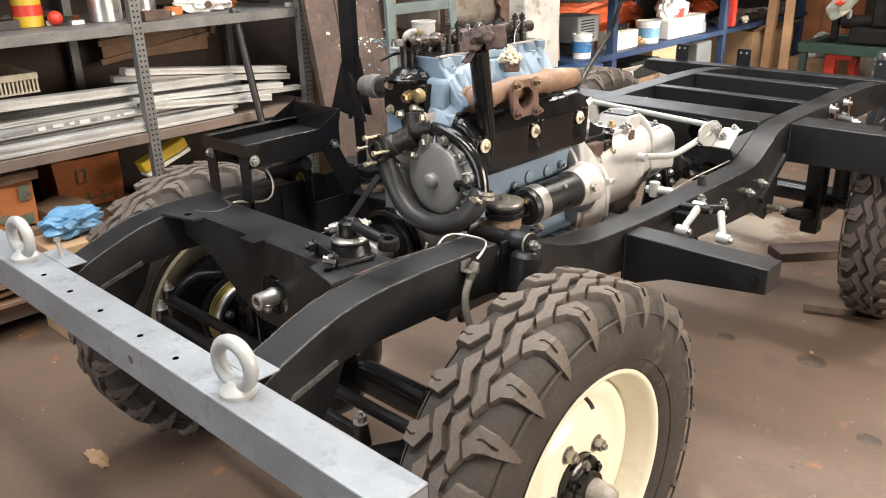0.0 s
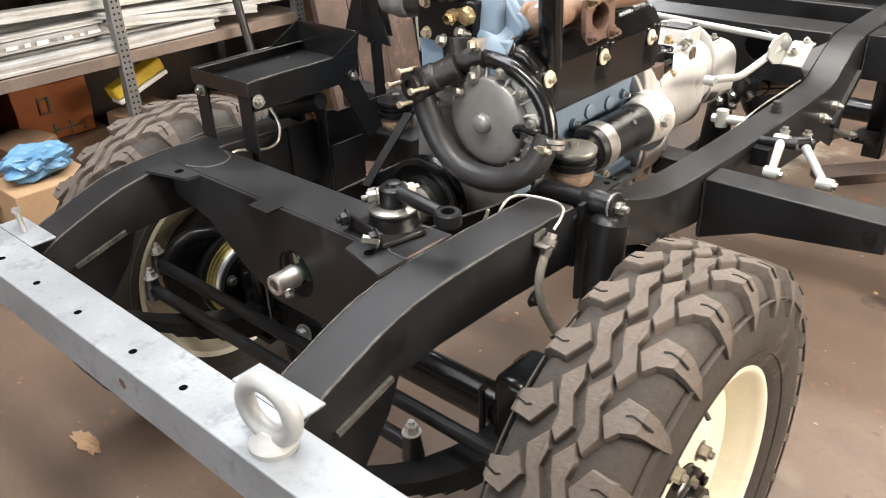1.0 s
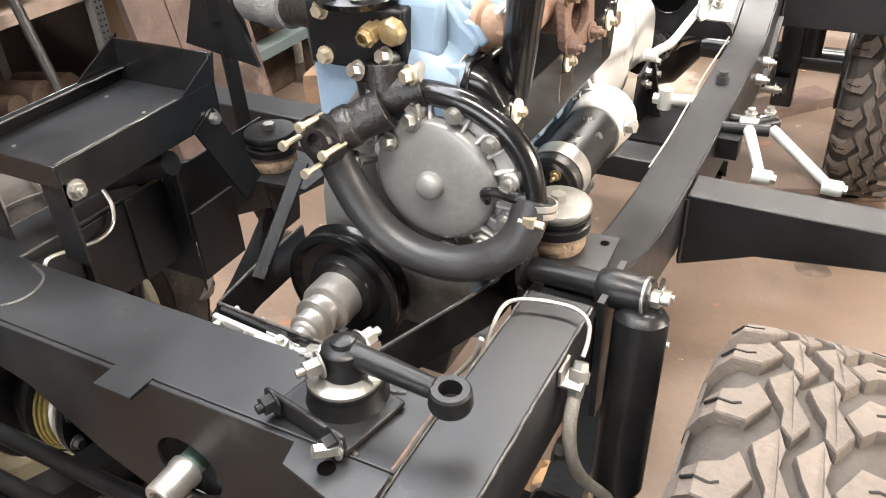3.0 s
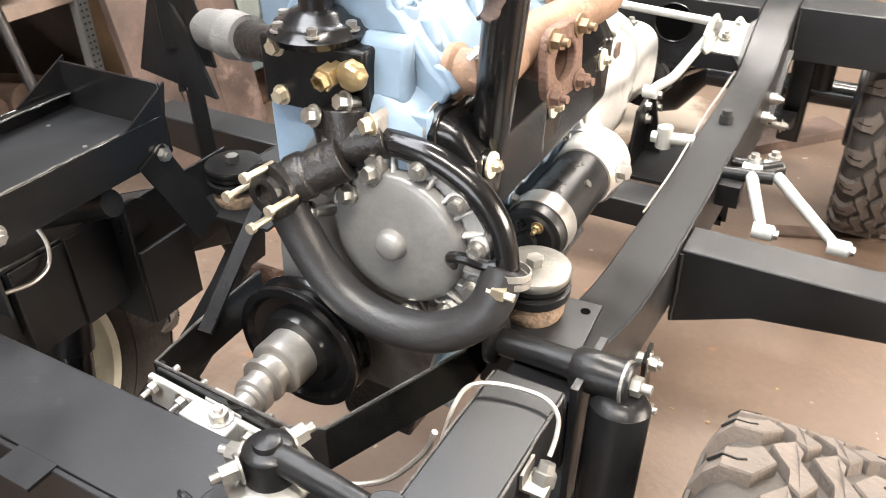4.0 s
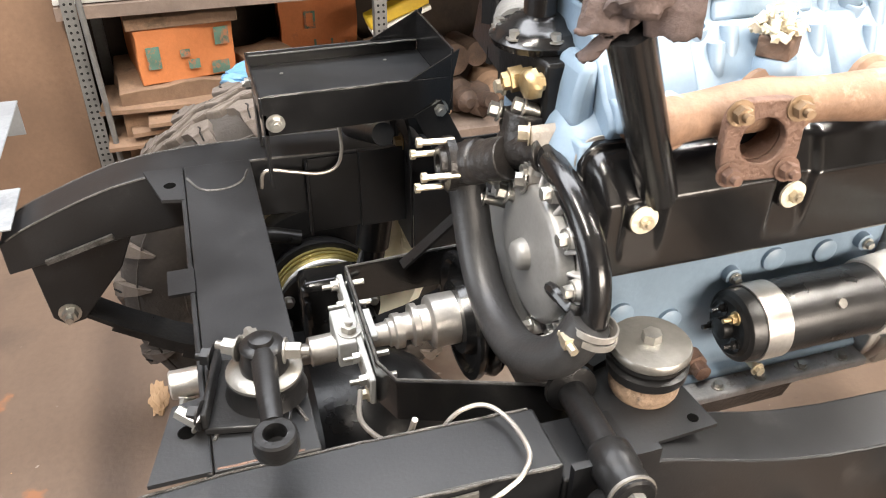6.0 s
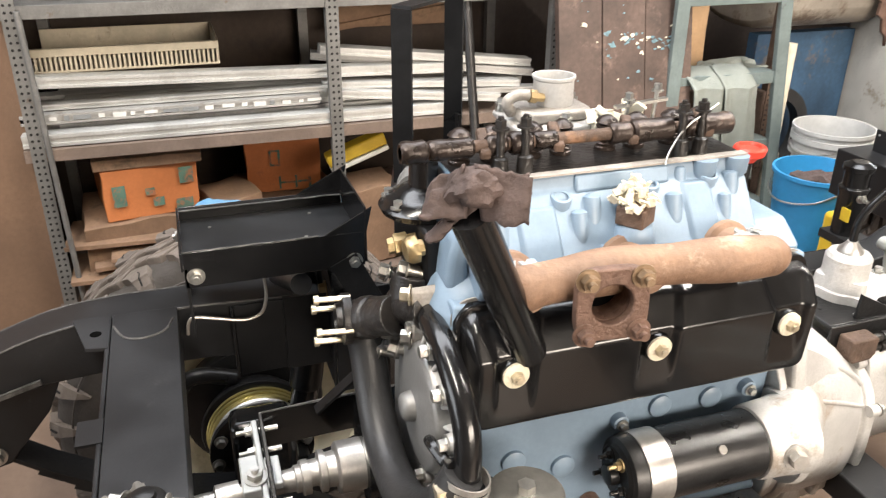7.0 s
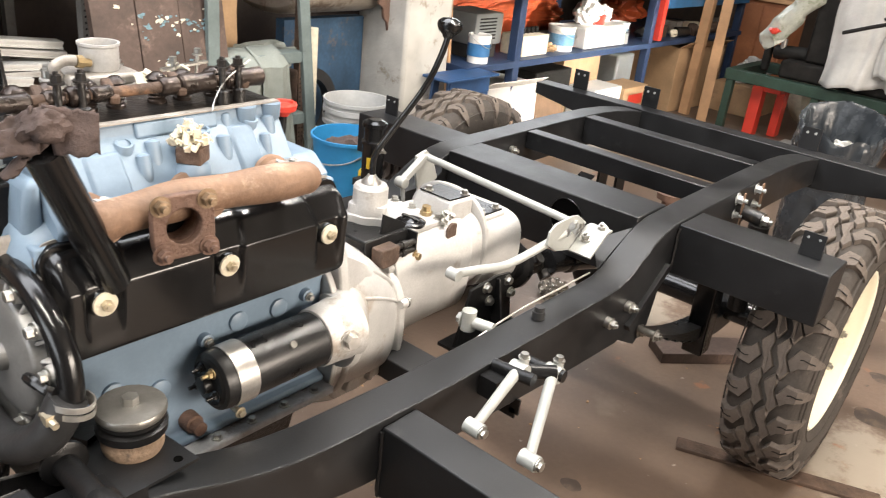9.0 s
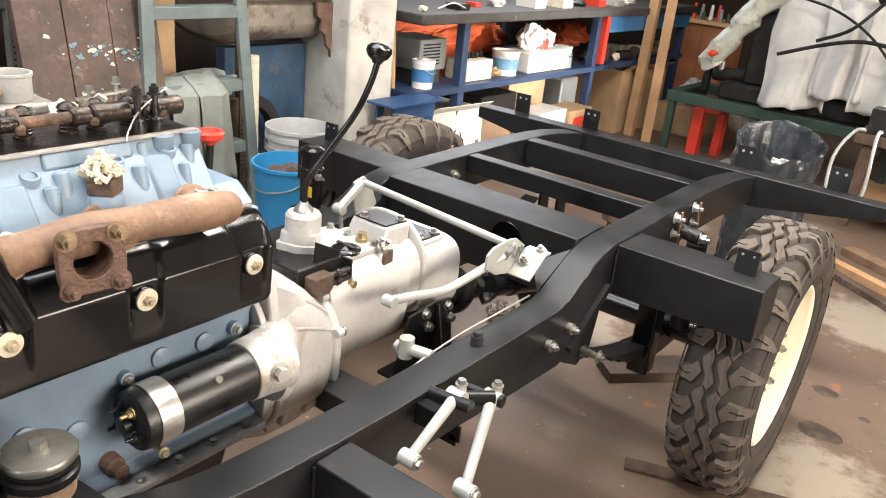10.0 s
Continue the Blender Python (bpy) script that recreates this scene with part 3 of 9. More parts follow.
for k in range(6):
    b = B()
    y = 0.42 + 0.1 * k
    r = 0.06
    cyl(b, (-2.05, y, 0.22 + r), (-1.86 + random.uniform(-0.05, 0.05), y + 0.03, 0.24 + r), r * random.uniform(0.6, 1), n=16)
    solid("old_car_part", b, M["soil_iron"], "brown rusted cylinder piled behind other parts", "machine part", "old parts on the bottom shelf")
# yellow and white packet lying aslant
b = B()
bar(b, (-1.79, 0.225, 0.480), (-1.79, 0.432, 0.554), 0.07, 0.046)
tub = solid("packet", b, M["yellow"], "yellow packet with a white lower band lying aslant", "packet", bevel=0.008)
b = B()
bar(b, (-1.785, 0.237, 0.449), (-1.785, 0.442, 0.522), 0.07, 0.016)
part("white_band", b, M["white_plastic"], tub, "white band", bevel=0.004)


def crumple(name, c, r, m, label, category, scale=(1, 1, 0.6), amp=0.45, sub=4, freq=2.6, at=None):
    b = B()
    got = bmesh.ops.create_icosphere(b, subdivisions=sub, radius=1.0)
    c = Vector(c)
    for v in got["verts"]:
        q = v.co.copy()
        f = 1 + amp * (noise.noise(q * freq + c * 3) + 0.5 * abs(noise.noise(q * freq * 2.7 + c)))
        q = Vector((q.x * scale[0], q.y * scale[1], q.z * scale[2])) * (r * f)
        v.co = c + q
    return solid(name, b, M[m], label, category, smooth=28)


crumple("plastic_bag", (-1.56, -0.17, 0.405), 0.085, "bag_blue", "crumpled pale blue plastic bag", "bag", (0.8, 1.2, 0.55))
b = B()
box(b, (-1.62, -0.08, 0.0), (-1.42, 0.16, 0.105))
solid("low_box", b, M["card_dark"], "low dirty box on the floor before the shelving", "box", bevel=0.004)
b = B()
box(b, (-1.655, -0.30, 0.0), (-1.45, -0.04, 0.355))
ob = solid("carton", b, M["card"], "yellow-brown printed carton on the floor behind the wheel", "box", bevel=0.004)
# plastic crate
crate = thing("plastic_crate", (-1.98, -0.30, 0.765), "cream plastic crate with slotted sides", "crate")
for lo, hi in (((-1.800, -0.66, 0.842), (-1.792, -0.10, 0.850)), ((-1.805, -0.66, 0.892), (-1.787, -0.10, 0.916)), ((-2.15, -0.108, 0.842), (-1.801, -0.10, 0.916)), ((-2.15, -0.66, 0.842), (-2.142, -0.1085, 0.916)), ((-2.141, -0.66, 0.842), (-1.801, -0.1085, 0.848))):
    b = B()
    box(b, lo, hi)
    part("wall", b, M["crate"], crate, bevel=0.002)
b = B()
y = -0.655
while y < -0.105:
    box(b, (-1.799, y, 0.8502), (-1.793, y + 0.007, 0.8918))
    y += 0.014
part("grille", b, M["crate"], crate)
b = B()
for q0, q1 in (((-2.2, 0.32, 0.86), (-2.2, 0.86, 0.93)), ((-2.2, 0.32, 0.94), (-2.2, 0.90, 0.985)), ((-2.2, 0.32, 0.86), (-2.2, 0.32, 0.945)), ((-2.2, 0.88, 0.93), (-2.2, 0.90, 0.99))):
    bar(b, q0, q1, 0.02, 0.025)
box(b, (-2.22, 0.34, 0.86), (-2.21, 0.86, 0.96))
solid("wooden_tray", b, M["card_dark"], "old shallow wooden tray at the back of the shelf", "tray", bevel=0.002)

# ---- chassis frame ----
FR = 0.376
FI = 0.300
chassis = thing("chassis_frame", (0, 0.8, 0.55), "satin black welded box-section ladder chassis frame", "vehicle chassis")
TOP_F = [(-0.655, 0.700), (-0.61, 0.724), (-0.565, 0.741), (-0.525, 0.756), (-0.485, 0.768), (-0.44, 0.776), (-0.37, 0.781), (-0.25, 0.781), (-0.075, 0.774)]
BOT_F = [(-0.655, 0.645), (-0.6, 0.655), (-0.55, 0.668), (-0.5, 0.678), (-0.4, 0.684), (-0.25, 0.68), (-0.075, 0.668)]
TOP_R = [(-0.074, 0.751), (0.004, 0.748), (0.05, 0.738), (0.092, 0.723), (0.14, 0.705), (0.19, 0.690), (0.24, 0.679), (0.30, 0.671), (0.36, 0.667), (0.42, 0.664), (0.5, 0.660), (0.6, 0.657), (0.8, 0.655), (1.10, 0.655), (1.16, 0.657), (1.20, 0.668), (1.25, 0.695), (1.30, 0.723), (1.35, 0.742), (1.40, 0.750), (1.55, 0.753), (2.0, 0.756), (2.2, 0.752), (2.32, 0.744), (2.45, 0.728), (2.52, 0.716)]
BOT_R = [(-0.074, 0.660), (0.03, 0.652), (0.12, 0.620), (0.2, 0.590), (0.38, 0.556), (0.5, 0.542), (0.75, 0.528), (1.03, 0.508), (1.20, 0.500), (1.26, 0.520), (1.32, 0.556), (1.38, 0.600), (1.43, 0.622), (1.6, 0.64), (2.05, 0.645), (2.3, 0.64), (2.52, 0.625)]
for sgn in (1, -1):
    x0, x1 = sorted((sgn * FI, sgn * FR))
    b = B()
    strip(b, TOP_F, BOT_F, x0, x1)
    front = part("front_rail", b, M["frame"], chassis, bevel=0.003)
    b = B()
    strip(b, TOP_R, BOT_R, x0, x1)
    rear = part("rear_rail", b, M["frame"], chassis, bevel=0.003)
    # weld beads along the edges
    for line, own in ((TOP_F, front), (TOP_R, rear)):
        for xx in ((sgn * FR, sgn * FI) if line is TOP_F else (sgn * FR,)):
            b = B()
            pts = [(xx + random.uniform(-0.0006, 0.0006), y, float(np.interp(y, *zip(*line))) - 0.0005 + random.uniform(-0.0006, 0.0004)) for y in np.arange(line[0][0] + 0.01, min(line[-1][0], 1.3), 0.012)]
            tube(b, pts, 0.0016, 5, smooth=False)
            part("weld_bead", b, M["weld"] if line is TOP_F else M["frame"], own)
    # stiffening plate on the inner edge of the upward kink
    b = B()
    lo_ = [b.verts.new(p) for p in ((sgn * 0.2995, 1.19, 0.660), (sgn * 0.2995, 1.33, 0.729), (sgn * 0.262, 1.285, 0.708), (sgn * 0.262, 1.235, 0.683))]
    hi_ = [b.verts.new(v.co + Vector((0, -0.002, 0.005))) for v in lo_]
    bridge(b, lo_, hi_)
    b.faces.new(lo_[::-1]), b.faces.new(hi_)
    part("stiffener", b, M["frame"], rear)
    # strengthening rib on the front horn, spring hanger below it
    for xo in (sgn * (FR + 0.004), sgn * (FI - 0.004)):
        b = B()
        bar(b, (xo, -0.60, 0.660), (xo, -0.50, 0.688), 0.006, 0.008)
        part("weld_seam", b, M["weld"], front)
    b = B()
    prism(b, [(-0.625, 0.652), (-0.475, 0.68), (-0.50, 0.625), (-0.555, 0.560), (-0.572, 0.538), (-0.600, 0.532), (-0.618, 0.550)], "x", sgn * 0.306, sgn * 0.314)
    prism(b, [(-0.625, 0.652), (-0.475, 0.68), (-0.50, 0.625), (-0.555, 0.560), (-0.572, 0.538), (-0.600, 0.532), (-0.618, 0.550)], "x", sgn * 0.362, sgn * 0.370)
    hang = part("spring_hanger", b, M["frame"], chassis, bevel=0.002)
    b = B()
    bolt(b, (sgn * 0.370, -0.592, 0.556), (sgn, 0, 0), 0.012, 0.012, 0.01)
    bolt(b, (sgn * 0.306, -0.592, 0.556), (-sgn, 0, 0), 0.012, 0.012, 0.01)
    cyl(b, (sgn * 0.306, -0.592, 0.556), (sgn * 0.370, -0.592, 0.556), 0.012)
    part("hanger_bolt", b, M["zinc"], hang)

# front cross member with its through-hole for the starting-handle shaft
b = B()
n = 28
hc, hr = Vector((0.042, 0.670)), 0.043
outer = [(-0.3, 0.785), (0.3, 0.785), (0.3, 0.70), (0.21, 0.66), (0.16, 0.615), (0.10, 0.595), (-0.02, 0.595), (-0.10, 0.63), (-0.2, 0.70), (-0.3, 0.71)]
def plate_with_hole(bm, outer, hc, hr, y0, y1, n=40):
    """An upright plate in x, z with a round hole."""
    def edge(a):
        d = Vector((math.cos(a), math.sin(a)))
        best = 1e9
        for p, q in zip(outer, outer[1:] + outer[:1]):
            p, q = Vector(p) - hc, Vector(q) - hc
            e = q - p
            den = d.x * e.y - d.y * e.x
            if abs(den) < 1e-9:
                continue
            t = (p.x * e.y - p.y * e.x) / den
            u = (p.x * d.y - p.y * d.x) / den
            if t > 0 and -1e-6 <= u <= 1 + 1e-6:
                best = min(best, t)
        return hc + d * best
    angles = sorted([2 * math.pi * k / n for k in range(n)] + [math.atan2(p[1] - hc.y, p[0] - hc.x) % (2 * math.pi) for p in outer])
    rings = []
    for y in (y0, y1):
        rings.append(([bm.verts.new((hc.x + hr * math.cos(a), y, hc.y + hr * math.sin(a))) for a in angles], [bm.verts.new((edge(a).x, y, edge(a).y)) for a in angles]))
    (i0, o0), (i1, o1) = rings
    bridge(bm, i0, o0), bridge(bm, i1, o1), bridge(bm, o0, o1), bridge(bm, i0, i1)


plate_with_hole(b, outer, hc, hr, -0.388, -0.382)
xm = part("front_cross_member", b, M["frame"], chassis, bevel=0.0015)
b = B()
box(b, (-0.2995, -0.381, 0.779), (0.2995, -0.285, 0.7848))
box(b, (-0.2995, -0.291, 0.70), (0.2995, -0.2855, 0.7785))
part("top_plate", b, M["frame"], xm, bevel=0.0015)
for sgn in (1, -1):
    b = B()
    prism(b, [(sgn * 0.299, -0.384), (sgn * 0.200, -0.384), (sgn * 0.207, -0.414), (sgn * 0.299, -0.438)][:: sgn], "z", 0.781, 0.786)
    part("gusset", b, M["frame"], xm)
    b = B()
    cyl(b, (sgn * 0.245, -0.402, 0.7862), (sgn * 0.245, -0.402, 0.7866), 0.0085, n=16)
    part("gusset_hole", b, M["void"], xm)
    b = B()
    tube(b, [(sgn * 0.262, -0.378, 0.7855), (sgn * 0.225, -0.362, 0.7855), (sgn * 0.214, -0.335, 0.7855), (sgn * 0.228, -0.305, 0.7855), (sgn * 0.262, -0.292, 0.7855)], 0.0020, 6)
    part("weld_bead", b, M["weld"], xm)
b = B()
box(b, (-0.028, -0.412, 0.7825), (0.022, -0.381, 0.7865))
part("tab", b, M["frame"], xm)
# rough bare patch of welds beside the steering box
b = B()
tube(b, [(0.296, -0.378, 0.784), (0.297, -0.36, 0.7845), (0.296, -0.33, 0.784), (0.297, -0.30, 0.784)], 0.0016, 6)
part("weld_bead", b, M["rust_dark"], xm)

# outriggers
def outrigger(name, sgn, y0, y1, xe, top, bot_in, bot_out):
    b = B()
    prism(b, [(sgn * (FR + 0.001), bot_in), (sgn * (FR + 0.12), bot_in + (bot_out - bot_in) * 0.62), (sgn * xe, bot_out), (sgn * xe, top), (sgn * (FR + 0.001), top)], "y", y0, y1)
    o = part(name, b, M["frame"], chassis, bevel=0.003)
    b = B()
    tube(b, [(sgn * (FR + 0.003 + random.uniform(-0.001, 0.001)), y0 - 0.001 + random.uniform(-0.0012, 0.0012), z) for z in np.arange(bot_in + 0.006, top - 0.003, 0.007)], 0.0042, 6, smooth=False)
    part("weld_bead", b, M["frame"], o)
    return o


for sgn in (1, -1):
    o = outrigger("outrigger", sgn, 0.415, 0.492, 0.735, 0.653, 0.515, 0.592)
    b = B()
    bolt(b, (sgn * 0.705, 0.415, 0.622), (0, -1, 0), 0.009, 0.01)
    part("bolt", b, M["gloss"], o)
    o = outrigger("rear_outrigger", sgn, 1.415, 1.548, 0.728, 0.748, 0.620, 0.622)
    b = B()
    box(b, (min(sgn * 0.634, sgn * 0.684), 1.488, 0.7482), (max(sgn * 0.634, sgn * 0.684), 1.494, 0.806))
    lug_ = part("lug", b, M["frame"], o)
    for x in (0.646, 0.672):
        b = B()
        cyl(b, (sgn * x, 1.4878, 0.794), (sgn * x, 1.4865, 0.794), 0.003, n=10)
        part("bolt_hole", b, M["galv_eye"], lug_)

# middle and rear cross members
for y0, y1, top, deep in ((1.352, 1.500, 0.7535, 0.165), (1.735, 1.785, 0.7535, 0.055), (2.085, 2.145, 0.7535, 0.09)):
    b = B()
    box(b, (-FI + 0.001, y0, top - deep), (FI - 0.001, y1, top))
    part("cross_member", b, M["frame"], chassis, bevel=0.003)
b = B()
box(b, (-FI + 0.001, 0.66, 0.52), (FI - 0.001, 0.74, 0.57))
part("cross_member", b, M["frame"], chassis, bevel=0.003)
b = B()
prism(b, [(-0.80, 0.675), (-0.80, 0.722), (0.80, 0.722), (0.80, 0.675), (0.40, 0.612), (-0.40, 0.612)], "y", 2.521, 2.60)
rx = part("rear_cross_member", b, M["frame"], chassis, bevel=0.003)
for x in (-0.63, -0.31, 0.31, 0.627):
    b = B()
    box(b, (x - 0.033, 2.590, 0.7225), (x + 0.033, 2.597, 0.80))
    bkt = part("body_bracket", b, M["frame"], rx)
    b = B()
    for o in (-0.014, 0.014):
        cyl(b, (x + o, 2.5895, 0.782), (x + o, 2.5892, 0.782), 0.005, n=10)
    part("bolt_hole", b, M["galv_eye"], bkt)
b = B()
for x in (-0.056, 0.004):
    box(b, (x, 1.787, 0.63), (x + 0.008, 1.84, 0.72))
box(b, (-0.056, 1.787, 0.618), (0.012, 1.84, 0.6298))
part("hanging_bracket", b, M["frame"], chassis)
# black disc for the shaded hole in the middle cross member, with its plug's lip
b = B()
cyl(b, (0.105, 1.3522, 0.692), (0.105, 1.3508, 0.692), 0.047, n=36)
part("access_hole", b, M["void"], chassis)
b = B()
lathe(b, (0.105, 1.3505, 0.692), (0, -1, 0), [(0, 0.047), (0.003, 0.049), (0.004, 0.0475), (0.002, 0.0455)], 36, closed=True)
part("hole_lip", b, M["gloss"], chassis)
# bolts on the rails
for x, y, z, d in ((FR, 1.128, 0.584, 1), (FR, 1.218, 0.594, 1), (-FI, 1.66, 0.705, 1)):
    b = B()
    cyl(b, (x, y, z), (x + d * 0.012, y, z), 0.013, n=16)
    bolt(b, (x + d * 0.012, y, z), (d, 0, 0), 0.010, 0.010, 0.006)
    part("rail_bolt", b, M["zinc"], chassis)
b = B()
cyl(b, (0.335, 0.90, 0.656), (0.335, 0.90, 0.672), 0.013, n=18)
cyl(b, (0.335, 0.90, 0.672), (0.335, 0.90, 0.682), 0.010, n=18)
part("rubber_plug", b, M["hose"], chassis)
for sgn in (1, -1):
    # spring hanger gusset on the upswept rear rail
    b = B()
    prism(b, [(1.22, 0.498), (1.40, 0.60), (1.44, 0.55), (1.42, 0.46), (1.36, 0.425), (1.29, 0.46)], "x", sgn * 0.345, sgn * 0.352)
    h = part("rear_spring_hanger", b, M["frame"], chassis, bevel=0.001)
    b = B()
    bar(b, (sgn * (FR + 0.006), 1.235, 0.53), (sgn * (FR + 0.006), 1.395, 0.645), 0.012, 0.02)
    part("flange_strip", b, M["frame"], h)
    b = B()
    bolt(b, (sgn * 0.353, 1.385, 0.455), (sgn, 0, 0), 0.013, 0.012, 0.012)
    part("hanger_bolt", b, M["zinc"], h)

# ---- bumper with two lifting eyes ----
bumper = thing("front_bumper", (0, -0.70, 0.67), "galvanised folded steel front bumper", "bumper")
b = B()
prism(b, [(-0.742, 0.668), (-0.742, 0.737), (-0.6695, 0.737), (-0.6695, 0.733), (-0.738, 0.733), (-0.738, 0.668)], "x", -0.762, 0.762)
beam = part("beam", b, M["galv"], bumper, bevel=0.0035)
for x in (-0.762, 0.758):
    b = B()
    box(b, (x, -0.738, 0.668), (x + 0.004, -0.672, 0.7325))
    part("end_plate", b, M["galv"], bumper)
for sgn in (1, -1):
    b = B()
    box(b, (sgn * 0.338 - 0.062, -0.6692, 0.7335), (sgn * 0.338 + 0.062, -0.626, 0.7372))
    part("rail_tab", b, M["galv"], bumper, bevel=0.001)
for x in (-0.148, -0.02, 0.128, 0.245, -0.27):
    b = B()
    cyl(b, (x, -0.716, 0.7371), (x, -0.716, 0.7375), 0.0055, n=12)
    part("bolt_hole", b, M["void"], beam)
b = B()
cyl(b, (0.135, -0.7424, 0.705), (0.135, -0.742, 0.705), 0.008, n=14)
part("bolt_hole", b, M["soil_iron"], beam)


def lifting_eye(x, y, turn):
    eye = thing("lifting_eye", (x, y, 0.737), "galvanised forged lifting eye bolted on the bumper", "lifting eye", "lifting eyes on the bumper")
    u = Vector((math.cos(radians(turn)), math.sin(radians(turn)), 0))
    c = Vector((x, y, 0.737 + 0.049))
    b = B()
    n, k = 36, 14
    rings = []
    for i in range(n):
        a = 2 * math.pi * i / n
        rad = u * math.cos(a) + Vector((0, 0, 1)) * math.sin(a)
        cc = c + rad * 0.0345
        side = rad.cross(u.cross(Vector((0, 0, 1)))).normalized()
        w = u.cross(Vector((0, 0, 1))).normalized()
        rings.append([b.verts.new(cc + rad * (0.0112 * math.cos(2 * math.pi * j / k)) + w * (0.0115 * math.sin(2 * math.pi * j / k))) for j in range(k)])
    for i in range(n):
        bridge(b, rings[i], rings[(i + 1) % n])
    part("ring", b, M["galv_eye"], eye)
    b = B()
    lathe(b, (x, y, 0.737), (0, 0, 1), [(0, 0.027), (0.007, 0.0275), (0.012, 0.024), (0.018, 0.016), (0.022, 0.012)], 24)
    part("collar", b, M["galv_eye"], eye)


lifting_eye(0.410, -0.708, 8)
lifting_eye(-0.392, -0.706, 8)
b = B()
cyl(b, (-0.335, -0.652, 0.737), (-0.338, -0.654, 0.775), 0.0045, n=10)
bolt(b, (-0.338, -0.654, 0.775), (0, 0, 1), 0.008, 0.006, washer=False)
solid("bolt", b, M["steel"], "loose steel bolt standing in a bumper hole", "bolt")

# ---- wheels ----
R = 0.390
NT = 26


def tread_piece(poly, shoulder=0):
    """One raised rubber block from a plan in (x, pitch); a shoulder block runs on down the sidewall as a tapering lug."""
    b = B()
    p = 2 * math.pi / NT
    cx = sum(q[0] for q in poly) / len(poly)
    cs = sum(q[1] for q in poly) / len(poly)
    def at(xx, ss, rr):
        return b.verts.new((xx, rr * math.sin(ss * p), rr * math.cos(ss * p)))
    low = R - 0.017 if not shoulder else R - 0.024
    base = [at(cx + (x - cx) * 1.06, cs + (s - cs) * 1.05, low) for x, s in poly]
    edge = [at(x, s, R - 0.0022 - max(0.0, abs(x) - 0.05) * 0.10) for x, s in poly]
    top = [at(cx + (x - cx) * 0.94, cs + (s - cs) * 0.955, R - max(0.0, abs(x) - 0.05) * 0.10) for x, s in poly]
    bridge(b, base, edge), bridge(b, edge, top)
    b.faces.new(top), b.faces.new(base[::-1])
    if shoulder:
        far = [s for x, s in poly if abs(x) > 0.074]
        lo, hi = min(far), max(far)
        rows_ = []
        for rr, xo, k0, k1 in ((R - 0.0045, 0.0765, 0.0, 0.0), (R - 0.0190, 0.0890, 0.01, 0.02), (R - 0.044, 0.0995, 0.04, 0.10), (R - 0.068, 0.1025, 0.10, 0.20)):
            rows_.append([at(shoulder * xo, lo + k0, rr), at(shoulder * xo, hi - k1, rr), at(shoulder * (xo - 0.03), hi - k1, rr - 0.02), at(shoulder * (xo - 0.03), lo + k0, rr - 0.02)])
        for q, r_ in zip(rows_, rows_[1:]):
            bridge(b, q, r_)
        b.faces.new(rows_[0]), b.faces.new(rows_[-1])
    me = bpy.data.meshes.new("tread_block")
    bmesh.ops.recalc_face_normals(b, faces=b.faces)
    b.to_mesh(me)
    b.free()
    me.materials.append(M["tread"])
    return me


# two columns of zigzag centre blocks and pointed shoulder blocks; the other shoulder is the same turned about
C1 = [(-0.003, 0.845), (0.017, 1.14), (0.0255, 0.90), (0.0235, 0.657), (0.0410, 0.296), (0.0285, 0.02), (0.0175, 0.15), (0.0165, 0.40), (0.0055, 0.61)]
C2 = [(x - 0.0368, s) for x, s in C1]
S1 = [(0.0310, 0.575), (0.0488, 0.935), (0.0779, 0.900), (0.0779, 0.55), (0.0575, 0.468), (0.0465, 0.314)]
S2 = [(-x, 1.03 - s) for x, s in S1]


def sipe(x0, s0, x1, s1):
    b = B()
    p = 2 * math.pi / NT
    def at(x, s, r):
        return Vector((x, r * math.sin(s * p), r * math.cos(s * p)))
    drop0, drop1 = [max(0, abs(x) - 0.05) * 0.10 + max(0, abs(x) - 0.0775) * 0.95 for x in (x0, x1)]
    bar(b, at(x0, s0, R - 0.0009 - drop0), at(x1, s1, R - 0.0009 - drop1), 0.0024, 0.003, up=at(0, s0, 1))
    return b


